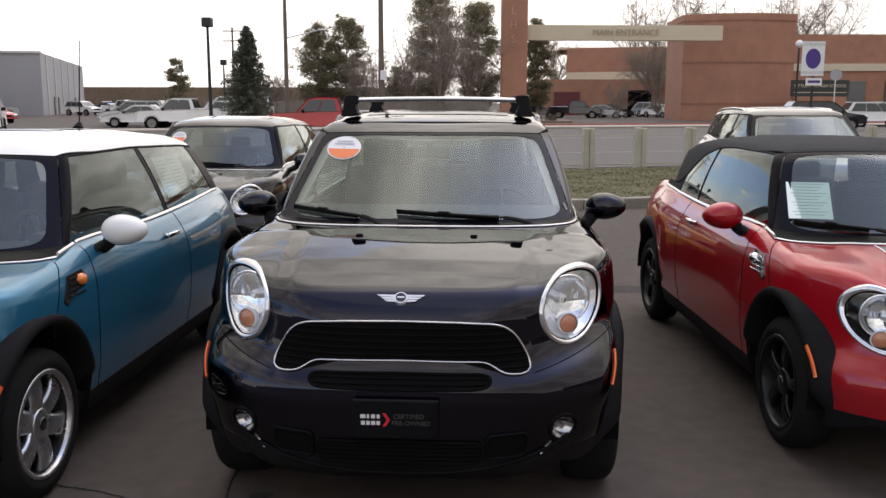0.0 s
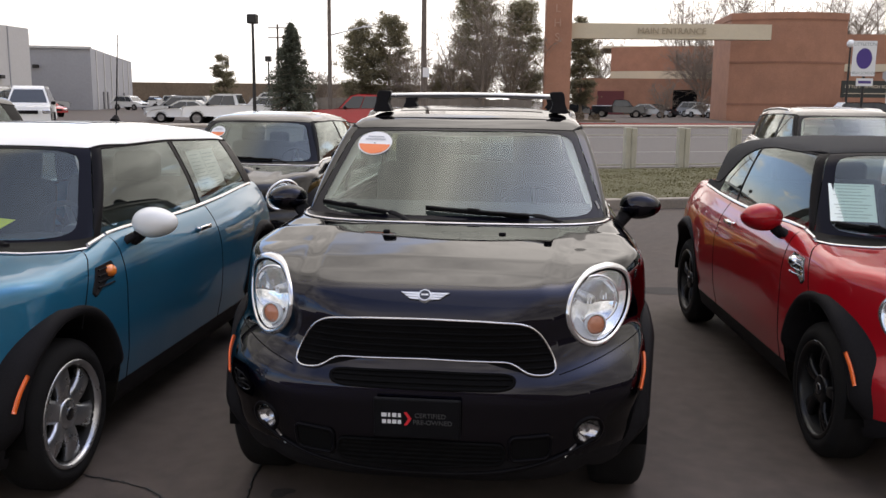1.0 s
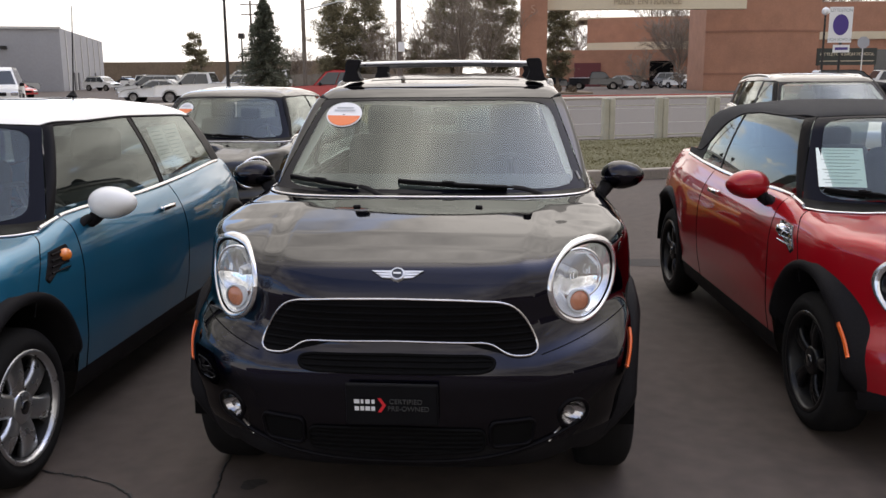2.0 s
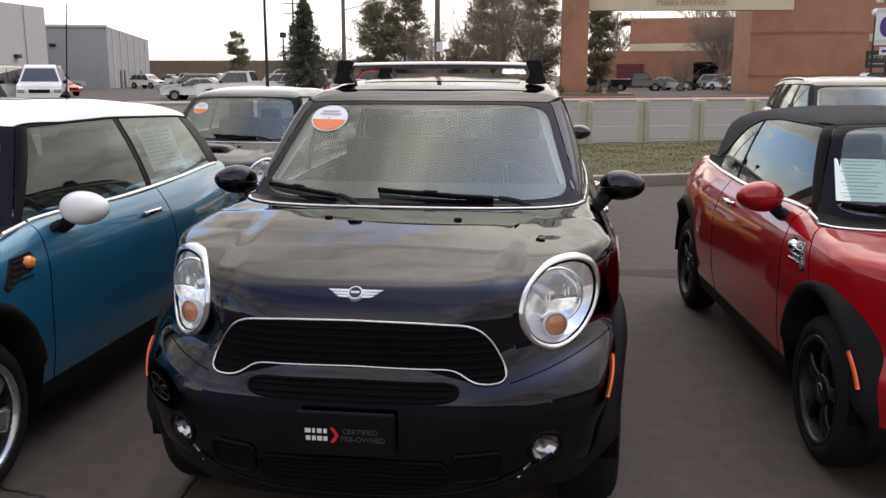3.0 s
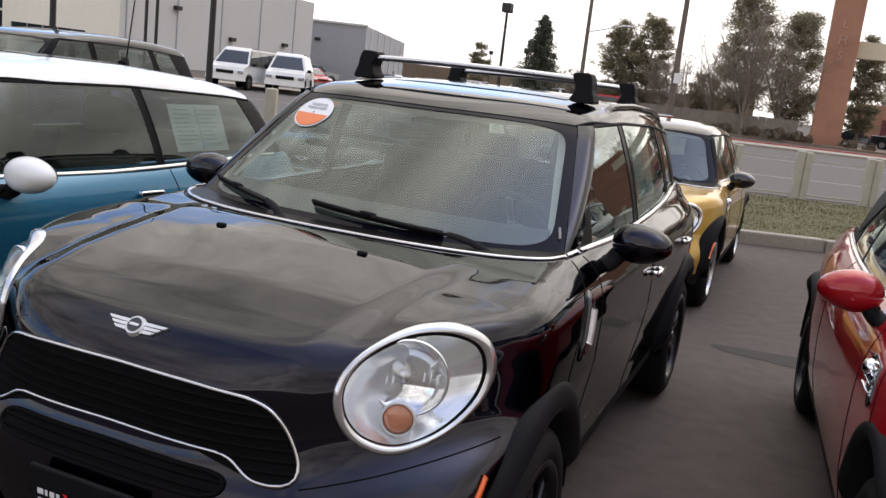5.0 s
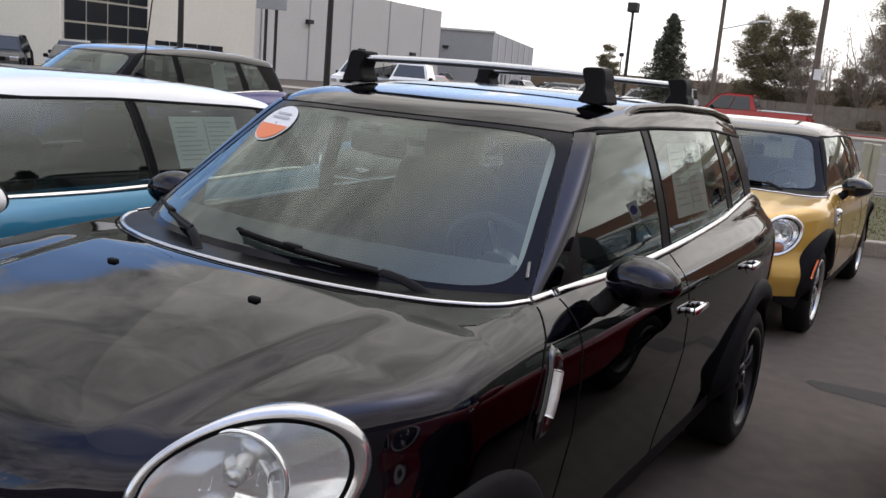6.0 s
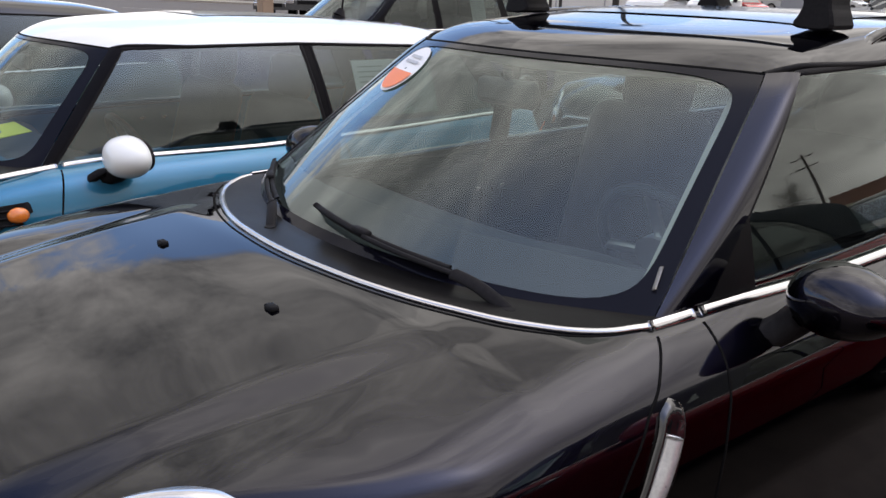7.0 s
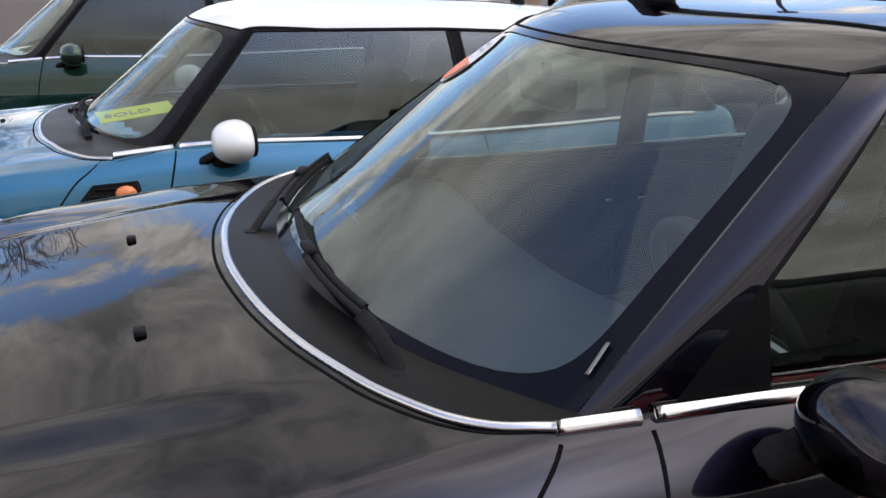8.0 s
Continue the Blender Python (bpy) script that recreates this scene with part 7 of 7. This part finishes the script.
# ---- other vehicles ----
KINDS = dict(
    sedan=(4.6, 0.88, ((0.0, 0.35), (0.02, 0.62), (0.25, 0.74), (1.25, 0.90), (3.7, 0.94), (4.5, 0.9), (4.6, 0.6), (4.58, 0.35)), ((1.15, 0.9), (1.95, 1.4), (2.3, 1.44), (3.1, 1.42), (3.95, 0.94)), 0.9, 3.65, 0.32),
    suv=(4.7, 0.92, ((0.0, 0.42), (0.02, 0.8), (0.2, 0.92), (1.2, 1.05), (4.5, 1.08), (4.68, 0.9), (4.7, 0.42)), ((1.1, 1.03), (1.75, 1.62), (2.2, 1.72), (4.1, 1.7), (4.55, 1.08)), 0.9, 3.65, 0.36),
    pickup=(5.6, 0.97, ((0.0, 0.5), (0.02, 0.95), (0.15, 1.08), (1.35, 1.15), (3.5, 1.18), (5.55, 1.16), (5.6, 0.6), (5.55, 0.5)), ((1.3, 1.13), (1.85, 1.75), (2.2, 1.84), (3.2, 1.82), (3.45, 1.18)), 0.95, 4.45, 0.39),
    van=(5.5, 0.99, ((0.0, 0.45), (0.02, 0.9), (0.1, 1.08), (0.75, 1.22), (5.4, 1.25), (5.48, 1.1), (5.5, 0.45)), ((0.7, 1.2), (1.45, 1.95), (1.7, 2.06), (5.25, 2.06), (5.42, 1.25)), 0.8, 4.2, 0.37))


def vehicle(kind, x, y, rz, paint_mat, label):
    """A plainer vehicle for the distance; its nose points to -y before it is turned."""
    L, w, low, high, f_ax, r_ax, R = KINDS[kind]
    t = thing({"sedan": "sedan_car", "suv": "suv_car", "pickup": "pickup_truck", "van": "passenger_van"}[kind], pose(x, y, 0, 0, 0, rz), label, {"pickup": "truck", "van": "van"}.get(kind, "car"))

    def shell(name, prof, width, lean, material, parent):
        pr = np.array(prof)
        n = len(pr)
        z0 = pr[:, 1].min()
        v = []
        for sgn, inset in ((-1, 0.06), (-1, 0.0), (1, 0.0), (1, 0.06)):
            c = pr.mean(0)
            for yy, z in pr:
                xx = sgn * (width - lean * (z - z0) - inset)
                k = 1 - inset * 0.6
                v.append((xx, c[0] + (yy - c[0]) * k, c[1] + (z - c[1]) * k))
        f = grid_faces(n, 4, True) + [tuple(range(n)), tuple(range(3 * n, 4 * n))]
        return link(name, v, f, material, parent, smooth=False, normals_fix=True)
    shell("body", low, w, 0.06, paint_mat, t)
    shell("cabin", high, w - 0.05, 0.32, paint_mat, t)
    hp = np.array(high)
    zb, zt = hp[0][1] + 0.04, hp[:, 1].max() - 0.12
    q = (zb - hp[0][1]) / (hp[1][1] - hp[0][1])
    yf0, yf1 = hp[0][0] + (hp[1][0] - hp[0][0]) * q + 0.1, hp[1][0] + 0.12
    yr0, yr1 = hp[-1][0] - 0.2, hp[-2][0] - 0.1
    parts = 3 if kind in ("suv", "van") else 2
    for s in (1, -1):
        for k in range(parts):
            a, b = k / parts + 0.012, (k + 1) / parts - 0.012
            c = [(yf0 + (yr0 - yf0) * a, zb), (yf0 + (yr0 - yf0) * b, zb), (yf1 + (yr1 - yf1) * b, zt), (yf1 + (yr1 - yf1) * a, zt)]
            v = [(s * (w - 0.05 - 0.32 * (z - hp[:, 1].min()) + o), yy, z) for o in (0.0, 0.008) for yy, z in c]
            link("window", v, [(0, 1, 2, 3), (4, 5, 6, 7), (0, 1, 5, 4), (2, 3, 7, 6), (1, 2, 6, 5), (3, 0, 4, 7)], DARKGLASS, t, smooth=False)
        bm = bmesh.new()
        box(bm, (s * (w + 0.08), hp[0][0] + 0.35, zb + 0.02), (0.2, 0.1, 0.16), 0.03, 1)
        part("mirror", bm, PLASTIC, t)
        bm = bmesh.new()
        box(bm, (s * (w - 0.2), -0.005, low[1][1] - 0.04), (0.32, 0.06, 0.16), 0.02, 1)
        part("headlight", bm, REFLECT, t)
        bm = bmesh.new()
        box(bm, (s * (w - 0.12), L - 0.01, low[1][1] - 0.04), (0.18, 0.06, 0.24), 0.02, 1)
        part("tail_light", bm, RED, t)
        for wy in (f_ax, r_ax):
            v, f = lathe_x(((R * 0.66, 0.0), (R * 0.7, 0.01), (R - 0.02, 0.005), (R, -0.03), (R, -0.2), (R * 0.6, -0.22)), 24, w - 0.01)
            wheel = link("wheel", v * (s, 1, 1) + (0, wy, R), f, RUBBER, t, normals_fix=True)
            v, f = lathe_x(((R * 0.68, -0.005), (R * 0.6, -0.02), (R * 0.3, -0.012), (0.01, -0.005)), 20, w - 0.01)
            link("rim", v * (s, 1, 1) + (0, wy, R), f, DISC, wheel, normals_fix=True)
            v, f = lathe_x(((R + 0.05, 0.004), (R + 0.05, -0.1), (0.02, -0.1)), 24, w - 0.02)
            v = v[(v[:, 2] > -9)] * (s, 1, 1) + (0, wy, R + 0.01)
            link("arch", v, f, MATTBLACK, t)
    for (a, b), nm in (((0, 1), "windscreen"), ((-1, -2), "rear_window")):
        p0, p1 = hp[a], hp[b]
        sgn = -1 if a == 0 else 1
        v = []
        for o in (0.012, 0.0):
            for k in (0.1, 0.9):
                yy, z = p0[0] + (p1[0] - p0[0]) * k + sgn * o, p0[1] + (p1[1] - p0[1]) * k + o
                xx = w - 0.14 - 0.32 * (z - hp[:, 1].min())
                v += [(-xx, yy, z), (xx, yy, z)]
        link(nm, v, [(0, 1, 3, 2), (4, 5, 7, 6), (0, 1, 5, 4), (2, 3, 7, 6), (0, 2, 6, 4), (1, 3, 7, 5)], DARKGLASS, t, smooth=False)
    bm = bmesh.new()
    box(bm, (0, 0.0, low[1][1] - 0.06), (w * 0.9, 0.05, 0.16), 0.01, 1)
    part("grille", bm, PLASTIC, t)
    if kind == "pickup":
        bm = bmesh.new()
        box(bm, (0, 4.5, 1.14), (2 * w - 0.3, 1.9, 0.06))
        part("truck_bed", bm, MATTBLACK, t)
        for s in (1, -1):
            bm = bmesh.new()
            box(bm, (s * (w - 0.1), 4.5, 1.19), (0.12, 2.0, 0.05), 0.01, 1)
            part("bed_rail", bm, SATIN, t)
    return t


PW = paint("white_far_paint", (0.8, 0.8, 0.78), 0.0, 0.4)
PS = paint("silver_far_paint", (0.36, 0.37, 0.38), 0.6, 0.35)
PD = paint("dark_far_paint", (0.02, 0.022, 0.028), 0.3, 0.35)
PR = paint("red_far_paint", (0.42, 0.012, 0.016), 0.2, 0.35)
vehicle("pickup", -10.3, 38.6, -86, PR, "red pickup truck with pale bed rails")
vehicle("pickup", -20.6, 48.2, -86, PW, "white pickup truck with extended cab")
vehicle("sedan", -24.5, 52, -84, PW, "white sedan in the far row")
vehicle("suv", -26.5, 56, -84, PS, "silver suv in the far row")
vehicle("suv", -20.0, 55, -85, PW, "white suv in the far row")
vehicle("van", -22.0, 63, -85, PW, "long white van in the far row")
vehicle("sedan", -14.0, 56, -88, PW, "white sedan beyond the spruce")
vehicle("suv", -16.0, 60, 88, PW, "white suv beyond the spruce")
for k, (x, y, kind, pm, lb) in enumerate(((-47, 100, "suv", PW, "white suv far across the lot"), (-44, 101, "sedan", PD, "dark sedan far across the lot"), (-41.5, 100, "pickup", PW, "white pickup far across the lot"), (-38, 98, "suv", PD, "dark suv far across the lot"), (-35.5, 92, "sedan", PS, "silver sedan far across the lot"))):
    vehicle(kind, x, y, 70, pm, lb)
vehicle("van", -25.5, 34.2, 14, PW, "white passenger van facing the lot")
vehicle("van", -23.1, 35.8, 27, PW, "white passenger van facing the lot")
vehicle("sedan", -36, 61, 60, PR, "red sedan in front of the warehouse")
vehicle("pickup", -46.5, 82, 120, PS, "silver pickup in front of the warehouse")
vehicle("suv", -54, 118, 20, PD, "dark suv by the warehouse wall")
vehicle("sedan", -31, 22.5, 50, PD, "dark sedan in front of the showroom")
vehicle("suv", -33.5, 24.5, 50, PD, "dark suv in front of the showroom")
vehicle("suv", -31.6, 19.7, 50, PD, "dark suv in front of the showroom")
vehicle("sedan", -34.0, 19.4, 50, PD, "dark sedan in front of the showroom")
vehicle("sedan", -27.5, 28.0, 40, PS, "silver sedan in front of the showroom")
vehicle("sedan", -30.0, 30.0, 40, PD, "dark sedan in front of the showroom")
vehicle("sedan", 7.0, 92.5, 90, PD, "dark sedan in front of the school")
vehicle("pickup", 11.5, 91, 80, PD, "dark pickup in front of the school")
vehicle("sedan", 14.0, 91.5, 75, PS, "silver sedan in front of the school")
vehicle("sedan", 15.6, 95, 70, PD, "grey sedan in front of the school")
vehicle("suv", 20.4, 98.5, 60, PS, "silver suv in front of the school")
vehicle("sedan", 19.6, 94, 30, PW, "white sedan in front of the school")
vehicle("suv", 22.0, 51, 90, PD, "dark suv along the street")
vehicle("suv", 28.7, 59.5, 90, PW, "white suv along the street")
